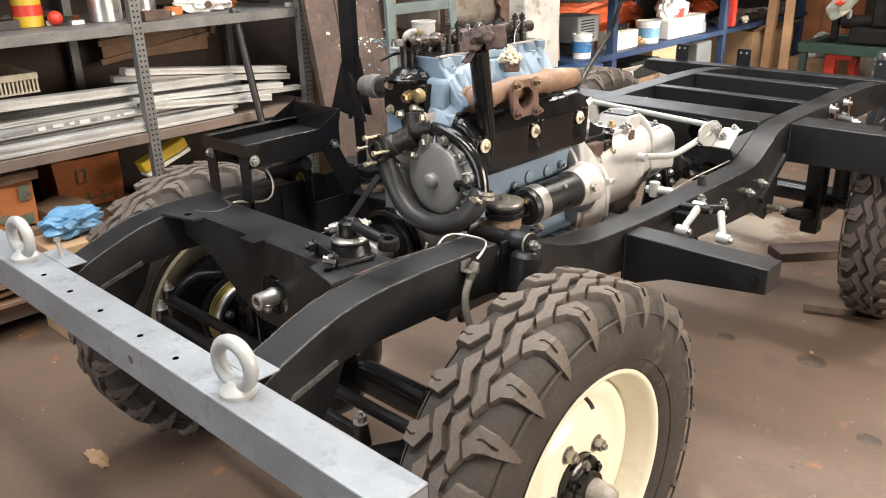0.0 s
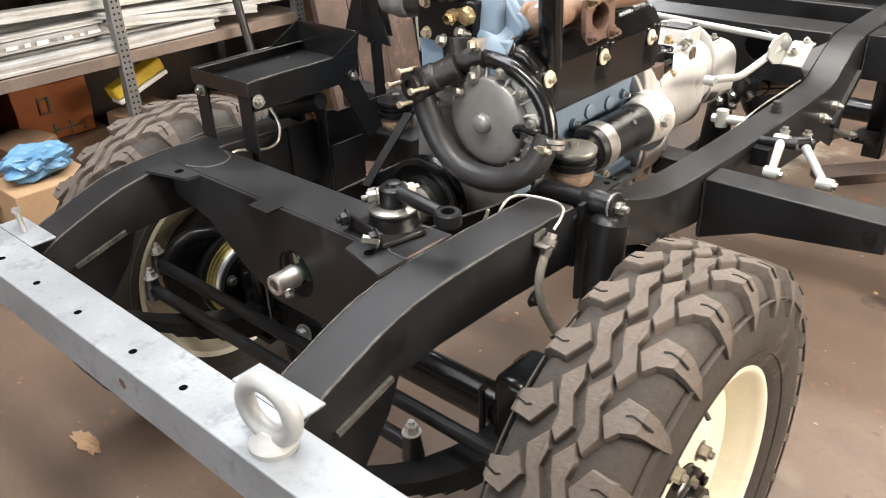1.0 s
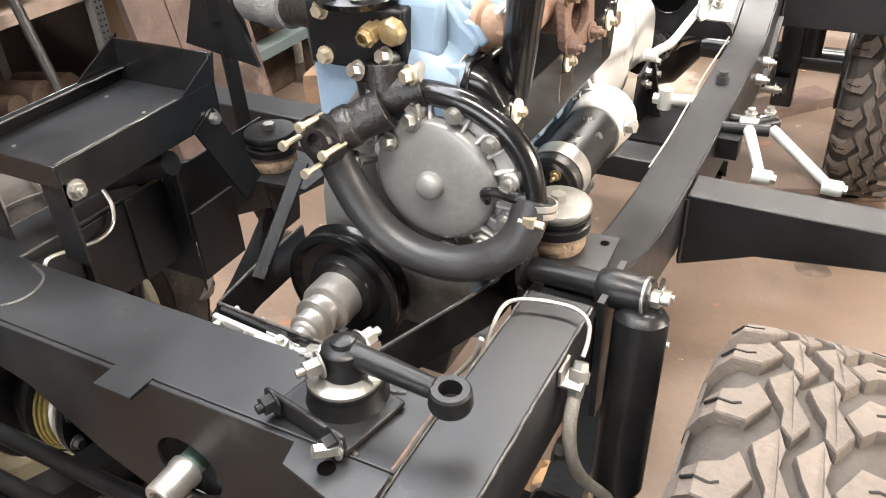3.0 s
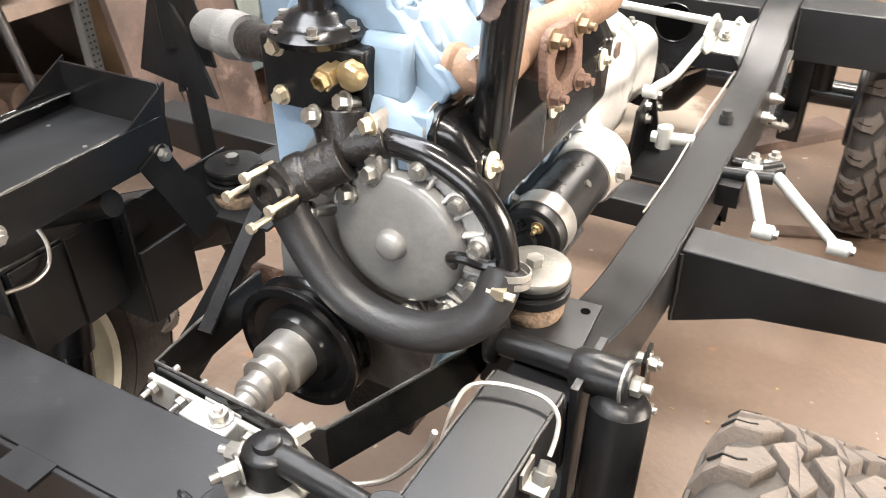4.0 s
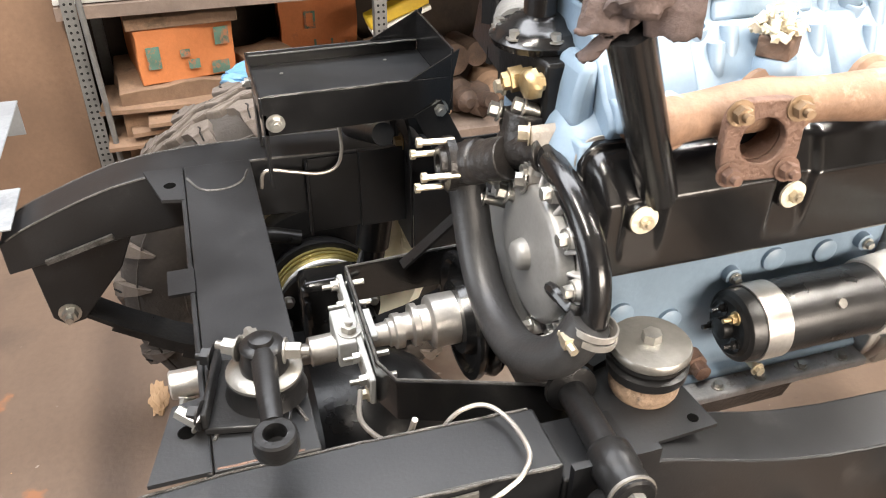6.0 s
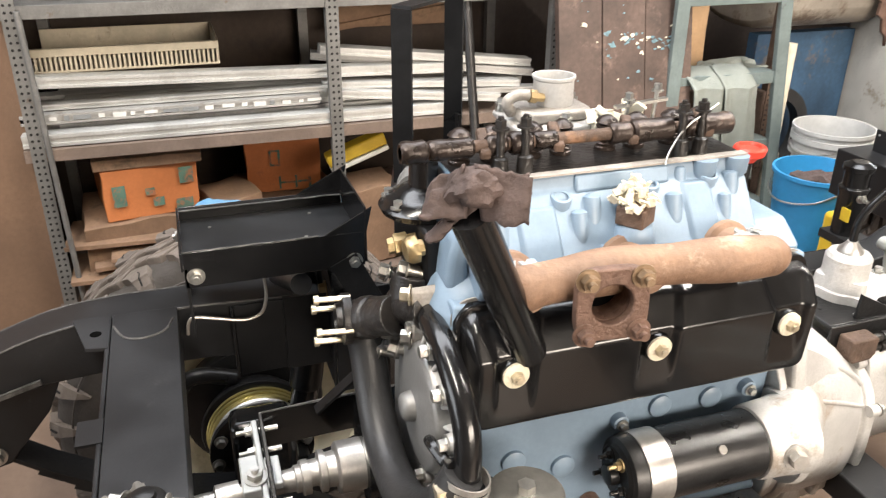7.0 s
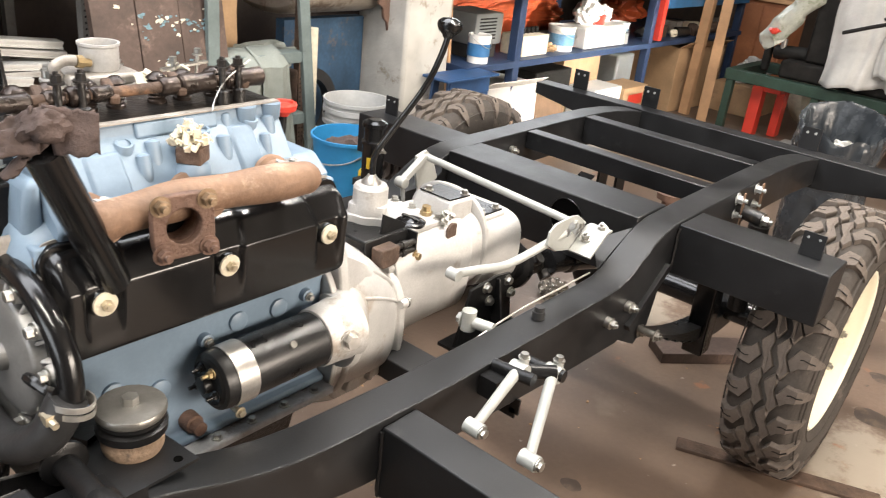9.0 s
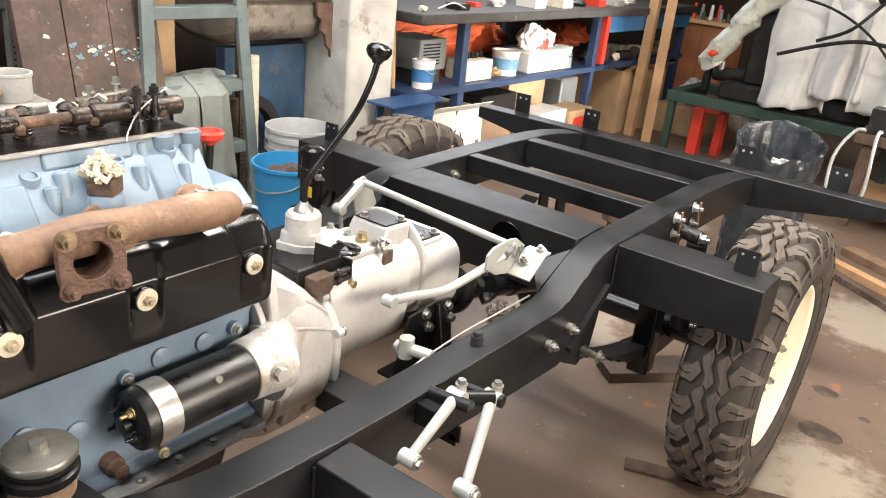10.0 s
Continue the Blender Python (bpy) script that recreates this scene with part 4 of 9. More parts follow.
def wheel(at, side, name, label, spin=0.0, nut_turn=0.0):
    """Built about its hub: side +1 has its face towards +x."""
    w = new(name)
    ORIGIN[w] = Vector((0, 0, 0))
    tagged(w, label, "wheel", "wheels of the chassis")
    b = B()
    half = [(0.066, R - 0.0155), (0.078, R - 0.025), (0.087, R - 0.040), (0.096, R - 0.065), (0.1010, 0.305), (0.097, 0.275), (0.090, 0.250), (0.080, 0.234), (0.062, 0.226)]
    prof = [(-x, r) for x, r in half[::-1]] + [(-0.03, R - 0.0135), (0.03, R - 0.0135)] + half
    lathe(b, (0, 0, 0), (1, 0, 0), prof, 72, closed=True)
    tyre = part("tyre", b, M["rubber"], w, "worn dusty mud-terrain tyre")
    # moulded rings on the sidewall
    for sgn in (1, -1):
        b = B()
        for rr in (0.262, 0.346):
            x = sgn * float(np.interp(rr, [0.234, 0.250, 0.275, 0.305, R - 0.055, R - 0.036], [0.080, 0.090, 0.097, 0.100, 0.098, 0.094]))
            lathe(b, (x - 0.001 * sgn, 0, 0), (sgn, 0, 0), [(0, rr - 0.002), (0.0035, rr - 0.001), (0.0035, rr + 0.001), (0, rr + 0.002)], 72, closed=True)
        part("sidewall_ring", b, M["rubber"], tyre)
    pieces = [tread_piece(q, side_) for q, side_ in ((C1, 0), (C2, 0), (S1, 1), (S2, -1))]
    cut = [(0.0562, 0.705), (0.0640, 0.744), (0.0775, 0.715), (0.0885, 0.700)]
    sb = [sipe(*p, *q) for p, q in zip(cut, cut[1:])] + [sipe(-p[0], 1.03 - p[1], -q[0], 1.03 - q[1]) for p, q in zip(cut, cut[1:])]
    smes = []
    for q in sb:
        me = bpy.data.meshes.new("sipe")
        q.to_mesh(me)
        q.free()
        me.materials.append(M["blackstuff"])
        smes.append(me)
    for k in range(NT):
        for nm, some in (("tread_block", pieces), ("sipe", smes)):
            for me in some:
                o = new(nm, me)
                o.parent = tyre
                o.rotation_euler = (2 * math.pi * k / NT + spin, 0, 0)
    # rim: well, flange and dished centre
    b = B()
    s = side
    lathe(b, (0, 0, 0), (1, 0, 0), [(s * v, r) for v, r in ((0.072, 0.238), (0.080, 0.237), (0.083, 0.232), (0.081, 0.226), (0.070, 0.221), (0.058, 0.217), (0.040, 0.202), (-0.02, 0.196), (-0.060, 0.217), (-0.078, 0.222), (-0.083, 0.235), (-0.072, 0.234), (-0.060, 0.222), (-0.02, 0.201), (0.036, 0.207), (0.056, 0.222))], 64, closed=True)
    rim = part("rim", b, M["cream"], w, "cream painted steel wheel rim", smooth=50)
    b = B()
    lathe(b, (0, 0, 0), (1, 0, 0), [(s * v, r) for v, r in ((0.018, 0.203), (0.030, 0.194), (0.034, 0.184), (0.028, 0.166), (0.022, 0.150), (0.024, 0.136), (0.036, 0.122), (0.043, 0.110), (0.043, 0.060), (0.035, 0.060), (0.034, 0.108), (0.026, 0.120), (0.016, 0.136), (0.014, 0.152), (0.020, 0.168), (0.026, 0.184), (0.022, 0.193), (0.010, 0.202))], 64, closed=True)
    part("disc", b, M["cream"], rim, smooth=60)
    for k in range(5):
        a = 2 * math.pi * k / 5 + nut_turn
        b = B()
        bolt(b, (s * 0.042, 0.0826 * math.sin(a), 0.0826 * math.cos(a)), (s, 0, 0), 0.0125, 0.015, 0.007)
        part("wheel_nut", b, M["zinc"], w)
    b = B()
    front = at[1] < 0.5
    lathe(b, (s * 0.034, 0, 0), (s, 0, 0), [(0, 0.058), (0.022, 0.058), (0.028, 0.052), (0.030, 0.036), (0.045, 0.034), (0.046, 0.026)] if front else [(0, 0.058), (0.008, 0.058), (0.011, 0.052), (0.012, 0.036), (0.016, 0.033), (0.016, 0.024), (0.004, 0.022), (0.003, 0.004)], 32)
    hub = part("hub_flange", b, M["gloss"], w)
    for k in range(6):
        a = 2 * math.pi * k / 6
        b = B()
        bolt(b, (s * (0.061 if front else 0.0445), 0.045 * math.sin(a), 0.045 * math.cos(a)), (s, 0, 0), 0.008, 0.007)
        part("hub_bolt", b, M["gloss"] if k % 2 else M["zinc"], hub)
    if front:
        b = B()
        lathe(b, (s * 0.080, 0, 0), (s, 0, 0), [(0, 0.0245), (0.03, 0.0235), (0.034, 0.022), (0.036, 0.0205), (0.044, 0.019), (0.047, 0.013), (0.048, 0.004)], 28)
        part("hub_cap", b, M["alloy_old"], hub)
    b = B()
    tube(b, [(s * 0.055, 0.0, 0.188), (s * 0.066, 0.0, 0.180), (s * 0.072, 0, 0.172)], 0.004, 8)
    part("valve_stem", b, M["hose"], rim)
    w.location = at
    return w


HX, RX = 0.605, 0.655
FY, RY = -0.172, 1.855
wn_label = "cream steel wheel with a dusty mud-terrain tyre"
wl = wheel((HX, FY, R), 1, "wheel", wn_label, spin=radians(31.2), nut_turn=radians(-22))
copy_thing(wl, pose(-HX, FY, R, 70, 0, 180))
rw = wheel((RX, RY, R), 1, "wheel", "cream steel rear wheel with a dusty mud-terrain tyre", nut_turn=radians(10))
copy_thing(rw, pose(-RX, RY, R, 15, 0, 180))

# ---- engine ----
eng = thing("engine", (0.0, 0.25, 0.55), "pale blue engine with a black side cover and rusty manifold", "engine")
b = B()
prism(b, [(-0.03, 0.6125), (0.178, 0.6125), (0.178, 0.624), (0.160, 0.628), (0.156, 0.67), (0.160, 0.70), (0.160, 0.80), (0.172, 0.848), (0.180, 0.875), (0.178, 0.99), (-0.03, 0.99)], "y", 0.012, 0.474)
block = part("block", b, M["blue"], eng, bevel=0.004)
b = B()
prism(b, [(0.0, 0.46), (0.11, 0.46), (0.15, 0.5985), (-0.03, 0.5985)], "y", 0.05, 0.45)
part("sump", b, M["oily"], eng, bevel=0.004)
b = B()
prism(b, [(-0.04, 0.5990), (0.204, 0.5990), (0.204, 0.6120), (-0.04, 0.6120)], "y", 0.005, 0.475)
part("sump_flange", b, M["flange_grey"], eng, "dirty pale sump flange", bevel=0.003)
for y in np.arange(0.05, 0.47, 0.065):
    b = B()
    bolt(b, (0.191, y, 0.6120), (0, 0, 1), 0.006, 0.006)
    part("sump_bolt", b, M["zinc"], eng)
# core plugs, lugs and drillings on the block's flank
for y, z in ((0.10, 0.745), (0.17, 0.72), (0.305, 0.785), (0.382, 0.782)):
    b = B()
    lathe(b, (0.159, y, z), (1, 0, 0), [(0, 0.016), (0.006, 0.016), (0.008, 0.012), (0.009, 0.004)], 18)
    part("core_plug", b, M["blue"], block)
for y, z in ((0.245, 0.775), (0.437, 0.788), (0.155, 0.655), (0.10, 0.64)):
    b = B()
    lathe(b, (0.158, y, z), (1, 0, 0), [(0, 0.012), (0.012, 0.011), (0.014, 0.006)], 14)
    part("boss", b, M["blue"], block)
    b = B()
    bolt(b, (0.172, y, z), (1, 0, 0), 0.0055, 0.006)
    part("bolt", b, M["blue"] if z < 0.7 else M["zinc"], block)
b = B()
lathe(b, (0.158, 0.215, 0.645), (1, 0, 0), [(0, 0.016), (0.02, 0.015), (0.021, 0.011), (0.036, 0.011), (0.037, 0.006)], 16)
part("drain_tap", b, M["rust_dark"], block)
# cylinder head, sloping towards the manifold
b = B()
prism(b, [(0.178, 0.991), (0.186, 1.006), (0.176, 1.018), (0.164, 1.028), (0.128, 1.080), (0.119, 1.086), (0.116, 1.104), (0.01, 1.104), (-0.02, 1.06), (-0.03, 0.991)], "y", 0.040, 0.405)
head = part("cylinder_head", b, M["blue"], eng, bevel=0.004)
b = B()
prism(b, [(0.17, 0.991), (0.13, 1.02), (0.0, 1.02), (-0.03, 0.991)], "y", 0.4055, 0.475)
part("rear_ledge", b, M["blue"], head, bevel=0.006)


def on_slope(y, k, out=0.0):
    """A place on the sloping face: k from 0 (foot) to 1 (top)."""
    return Vector((0.168 - 0.046 * k, y, 1.024 + 0.066 * k)) + Vector((0.82, 0, 0.57)) * out


# smooth raised port panels, each a soft pillow on the face
for y0, y1, k1 in ((0.098, 0.145, 0.80), (0.312, 0.350, 0.92), (0.046, 0.060, 0.60)):
    b = B()
    rows_ = []
    for k, o in ((-0.02, 0.0045), (0.10, 0.005), (0.5, 0.0045), (k1 - 0.08, 0.004), (k1, -0.004)):
        rows_.append([b.verts.new(on_slope(y0 - 0.006, k, -0.006)), b.verts.new(on_slope(y0 + 0.003, k, o * 0.96)), b.verts.new(on_slope(y0 * 0.5 + y1 * 0.5, k, o)), b.verts.new(on_slope(y1 - 0.003, k, o * 0.96)), b.verts.new(on_slope(y1 + 0.006, k, -0.006)), b.verts.new(on_slope(y0 * 0.5 + y1 * 0.5, k, -0.008))])
    for p, q in zip(rows_, rows_[1:]):
        bridge(b, p, q)
    b.faces.new(rows_[0][::-1]), b.faces.new(rows_[-1])
    part("port_panel", b, M["blue"], head, bevel=0.002, smooth=40)
# upright columns that take the head bolts
for y, z1, r in ((0.173, 1.070, 0.0095), (0.193, 1.083, 0.0110), (0.298, 1.076, 0.0105), (0.316, 1.100, 0.0085), (0.383, 1.090, 0.0105), (0.366, 1.070, 0.008), (0.076, 1.070, 0.010)):
    b = B()
    x = 0.168 - 0.046 * (z1 - 1.024) / 0.066 + 0.008
    lathe(b, (x + 0.010, y, 1.012), (-0.22, 0, 1), [(0, r * 1.1), (z1 - 1.020, r), (z1 - 1.014, r * 0.92), (z1 - 1.012, r * 0.5)], 18)
    part("column", b, M["blue"], head)
# plug wells sunk beside the columns
for y, k in ((0.156, 0.70), (0.270, 0.74), (0.352, 0.78), (0.064, 0.72)):
    b = B()
    lathe(b, on_slope(y, k, -0.017), (0.30, 0, 0.95), [(0, 0.0125), (0.022, 0.0125), (0.0235, 0.0115), (0.0235, 0.0085), (0.004, 0.0080)], 20)
    part("plug_well", b, M["blue"], head)
    # black disc for the shade down in the well
    b = B()
    lathe(b, on_slope(y, k, -0.017) + Vector((0.30, 0, 0.95)) * 0.0045, (0.30, 0, 0.95), [(0, 0.0078), (0.013, 0.0078)], 14)
    part("well_bottom", b, M["void"], head)
# stepped rail below the top edge and the round lands on it
b = B()
prism(b, [(0.112, 1.066), (0.128, 1.082), (0.1215, 1.103), (0.112, 1.103)], "y", 0.044, 0.116)
part("top_rail", b, M["blue"], head, bevel=0.003)
b = B()
prism(b, [(0.112, 1.074), (0.126, 1.084), (0.1205, 1.103), (0.112, 1.103)], "y", 0.176, 0.298)
part("top_rail", b, M["blue"], head, bevel=0.003)
for y in (0.090, 0.350, 0.395):
    b = B()
    lathe(b, (0.116, y, 1.078), (0, 0, 1), [(0, 0.010), (0.006, 0.015), (0.026, 0.016)], 20)
    part("boss", b, M["blue"], head)
for y0, y1 in ((0.045, 0.11), (0.19, 0.26), (0.33, 0.40)):
    b = B()
    prism(b, [(0.186, 1.0), (0.194, 1.008), (0.178, 1.030), (0.15, 1.034)], "y", y0, y1)
    part("port_boss", b, M["blue"], head, bevel=0.004)
b = B()
box(b, (0.108, 0.038, 1.1042), (0.121, 0.408, 1.1065))
part("gasket", b, M["alloy_old"], eng)
b = B()
box(b, (-0.02, 0.042, 1.1042), (0.1075, 0.404, 1.1060))
part("head_top", b, M["oily"], eng)
# the front shoulder flows down into the block
b = B()
rows_ = []
for z, x1, y0 in ((0.865, 0.186, -0.002), (0.90, 0.186, -0.004), (0.945, 0.184, -0.004), (0.975, 0.178, 0.000), (0.996, 0.168, 0.010), (1.010, 0.150, 0.024), (1.014, 0.13, 0.034)):
    rows_.append([b.verts.new(p) for p in ((0.075, y0 + 0.004, z), (0.120, y0 - 0.004, z), (x1 - 0.028, y0 - 0.001, z), (x1 - 0.008, y0 + 0.012, z), (x1, y0 + 0.034, z), (x1, 0.070, z), (0.075, 0.070, z))])
for p, q in zip(rows_, rows_[1:]):
    bridge(b, p, q)
b.faces.new(rows_[0][::-1]), b.faces.new(rows_[-1])
part("front_shoulder", b, M["blue"], block, bevel=0.003, smooth=30)
b = B()
prism(b, [(0.040, 0.980), (0.040, 1.064), (0.022, 1.058), (0.016, 1.03), (0.012, 0.995)], "x", 0.090, 0.150)
part("water_outlet", b, M["blue"], head, bevel=0.008)
# paper stuffed in the plug well
b = B()
lathe(b, (0.168, 0.232, 1.020), (-0.10, 0, 1), [(0, 0.024), (0.030, 0.022), (0.034, 0.020), (0.035, 0.010)], 24)
part("plug_boss", b, M["blue"], head)
b = B()
box(b, (-0.017, -0.017, 0.0), (0.017, 0.017, 0.022), Matrix.Translation((0.164, 0.232, 1.055)) @ Matrix.Rotation(radians(35), 4, "Z"))
part("adapter", b, M["soil_iron"], eng, bevel=0.002)
b = B()
for k in range(70):
    a, rr_ = random.uniform(0, 6.283), 0.026 * math.sqrt(random.random())
    c = Vector((0.160 + rr_ * math.cos(a) * 0.9, 0.232 + rr_ * math.sin(a), 1.078 + random.uniform(0, 0.030) * (1.15 - rr_ / 0.03)))
    box(b, (-0.006, -0.004, -0.0012), (0.006, 0.004, 0.0012), Matrix.Translation(c) @ Euler((random.uniform(0, 6), random.uniform(0, 6), random.uniform(0, 6))).to_matrix().to_4x4())
plug = part("paper_plug", b, M["paper"], eng, "crumpled cream paper plug", smooth=20)
tagged(plug, "crumpled cream paper plug", kind="stuff")

# black side cover with its three nuts
b = B()
NUTS = (0.069, 0.247, 0.428)


def sstep(lo, hi, q):
    q = min(1.0, max(0.0, (q - lo) / (hi - lo)))
    return q * q * (3 - 2 * q)


def cover_face(y, z):
    """Pressed face: flat front, crease, sloping top, and a channel open upwards round each nut."""
    front = 0.2185 + 0.060 * (z - 0.842) if z < 0.942 else 0.2245 - 0.62 * (z - 0.942)
    for yn in NUTS:
        wide = 0.020 + 0.25 * max(0.0, z - 0.935)
        cut = (1 - sstep(wide - 0.003, wide + 0.007, abs(y - yn))) * sstep(0.858, 0.912, z)
        front -= 0.0075 * cut
    ey, ez = min(y - 0.0165, 0.4735 - y), min(z - 0.842, 0.986 - z)
    r = 0.022
    e = min(ey, ez) if min(ey, ez) > r or max(ey, ez) > r else r - math.hypot(r - ey, r - ez)
    return 0.177 + (front - 0.177) * math.sqrt(max(0.0, 1 - (1 - min(1.0, max(0.0, e) / 0.012)) ** 2))


gy = [0.0165 + 0.457 * k / 150 for k in range(151)]
gz = [0.842 + 0.144 * k / 56 for k in range(57)]
grid_ = [[b.verts.new((cover_face(y, z), y, z)) for z in gz] for y in gy]
for p, q in zip(grid_, grid_[1:]):
    for k in range(56):
        b.faces.new((p[k], q[k], q[k + 1], p[k + 1]))
cover = part("side_cover", b, M["gloss"], eng, "gloss black pressed steel side cover", smooth=70)
b = B()
rim_plan = []
for cy, cz, a0 in ((0.452, 0.968, 0), (0.036, 0.968, 90), (0.036, 0.856, 180), (0.452, 0.856, 270)):
    rim_plan += [(cy + 0.024 * math.cos(radians(a0 + a)), cz + 0.024 * math.sin(radians(a0 + a))) for a in range(0, 91, 15)]
prism(b, rim_plan, "x", 0.1725, 0.1835)
part("cover_flange", b, M["gloss"], cover, bevel=0.002)
b = B()
prism(b, [(y_ * 1.006 - 0.0015, 0.912 + (z_ - 0.912) * 1.035) for y_, z_ in rim_plan], "x", 0.1700, 0.1724)
part("cover_gasket", b, M["alloy_old"], cover, "pale gasket edge")
for y in NUTS:
    b = B()
    lathe(b, (0.211, y, 0.92), (1, 0, 0), [(0, 0.0195), (0.006, 0.0185), (0.010, 0.017)], 24)
    part("nut_boss", b, M["gloss"], cover)
    b = B()
    lathe(b, (0.221, y, 0.92), (1, 0, 0), [(0, 0.0155), (0.003, 0.0155), (0.004, 0.013)], 24)
    w_ = part("cup_washer", b, M["paper"], cover, "cream washer")
    b = B()
    bolt(b, (0.224, y, 0.92), (1, 0, 0), 0.0075, 0.008, 0.003, washer=False)
    part("cover_nut", b, M["yzinc"], cover)

# exhaust manifold
b = B()
pts = [(0.222, 0.046, 1.022), (0.224, 0.062, 1.026), (0.222, 0.10, 1.029), (0.219, 0.18, 1.030), (0.228, 0.26, 1.031), (0.238, 0.33, 1.031), (0.238, 0.362, 1.029), (0.234, 0.378, 1.024)]
sp = spline(pts, 6)
last = None
for i, p in enumerate(sp):
    d = (sp[min(i + 1, len(sp) - 1)] - sp[max(i - 1, 0)]).normalized()
    e = min(p.y - 0.044, 0.388 - p.y)
    r = 0.0245 * math.sqrt(max(0.08, min(1.0, e / 0.022))) * (1 + 0.07 * math.sin(p.y * 46))
    u = Vector((0, 0, 1)).cross(d).normalized()
    now = ring(b, p, u, d.cross(u), r, 20)
    if last:
        bridge(b, last, now)
    else:
        b.faces.new(now[::-1])
    last = now
b.faces.new(last)
man = part("exhaust_manifold", b, M["rust"], eng, "pale brown rusted cast-iron exhaust manifold", smooth=60)
for y in (0.075, 0.215, 0.352):
    b = B()
    lathe(b, (0.172, y, 1.016), (1, 0, 0.12), [(0, 0.030), (0.008, 0.030), (0.012, 0.0245), (0.040, 0.0235), (0.062, 0.020)], 20)
    part("runner", b, M["rust"], man)
    b = B()
    lathe(b, (0.212, y + 0.004, 1.018), (0.1, 0, 1), [(0, 0.030), (0.016, 0.026), (0.023, 0.019), (0.0245, 0.006)], 20)
    part("pad", b, M["rust"], man)
b = B()
d = Vector((0.97, -0.12, 0.05)).normalized()
fc = Vector((0.256, 0.153, 1.017))
u = Vector((0, 1, 0))
u = (u - d * u.dot(d)).normalized()
v = d.cross(u)


def flange_ring(bm, t, hu, hv, n=40, power=0.42):
    out = []
    for a in range(n):
        c_, s_ = math.cos(2 * math.pi * a / n), math.sin(2 * math.pi * a / n)
        out.append(bm.verts.new(fc + d * t + u * (hu * math.copysign(abs(c_) ** power, c_)) + v * (hv * math.copysign(abs(s_) ** power, s_))))
    return out


lay = [(flange_ring(b, t, 0.0225, 0.0225, power=1.0), flange_ring(b, t, hu, hu * 1.02, power=0.5)) for t, hu in ((0.0, 0.040), (0.012, 0.0395))]
bridge(b, lay[0][0], lay[0][1]), bridge(b, lay[1][0], lay[1][1]), bridge(b, lay[0][1], lay[1][1]), bridge(b, lay[0][0], lay[1][0])
part("flange", b, M["rust_dark"], man, bevel=0.002)
b = B()
rings = [flange_ring(b, t, r, r, power=1.0) for t, r in ((-0.05, 0.026), (-0.012, 0.027), (-0.0005, 0.032), (-0.0005, 0.0224), (-0.030, 0.0215))]
for p, q in zip(rings, rings[1:]):
    bridge(b, p, q)
b.faces.new(rings[-1])
part("outlet", b, M["rust_dark"], man)
# black disc that stands for the shade inside the outlet bore
b = B()
b.faces.new(flange_ring(b, -0.0295, 0.0213, 0.0213, power=1.0))
part("soot", b, M["void"], man)
for a, m in ((45, "nut_brown"), (135, "nut_brown"), (225, "rust_dark"), (315, "rust_dark")):
    b = B()
    p = fc + d * 0.012 + u * (0.0295 * math.copysign(1, math.cos(radians(a)))) + v * (0.0305 * math.copysign(1, math.sin(radians(a))))
    bolt(b, p, d, 0.0090, 0.010, 0.007)
    part("flange_nut", b, M[m], man)
for y in (0.070, 0.352):
    b = B()
    for k in range(14):
        box(b, (-0.007, -0.003, -0.001), (0.007, 0.003, 0.001), Matrix.Translation((0.212 + random.uniform(-0.007, 0.007), y + random.uniform(-0.02, 0.02), 1.0435 + random.uniform(0, 0.004))) @ Euler((random.uniform(-0.6, 0.6), random.uniform(-0.6, 0.6), random.uniform(0, 6))).to_matrix().to_4x4())
    tagged(part("foil", b, M["galv_eye"], man), kind="stuff")

# breather pipe leaning out, with a rag stuffed in its mouth
b = B()
cyl(b, (0.210, 0.088, 0.940), (0.270, -0.007, 1.140), 0.0205, n=24)
br = part("breather_pipe", b, M["gloss"], eng, "gloss black upright pipe")
b = B()
cc = Vector((0.272, -0.004, 1.166))
got = bmesh.ops.create_icosphere(b, subdivisions=4, radius=1.0)
for vert in got["verts"]:
    q = vert.co.copy()
    f_ = 1 + 0.35 * noise.noise(q * 1.8 + Vector((3, 1, 5))) + 0.22 * abs(noise.noise(q * 4.5))
    side = q.x * 0.59 + q.y * 0.81
    away = q.x * 0.81 - q.y * 0.59
    p = Vector((0.59, 0.81, 0)) * (side * 0.024) + Vector((0.81, -0.59, 0)) * (away * 0.021) + Vector((0, 0, q.z * 0.018 - 0.010 * max(0.0, -side)))
    vert.co = cc + p * f_
rag = part("rag", b, M["cloth_dark"], br, "dark brown cloth rag", smooth=40)


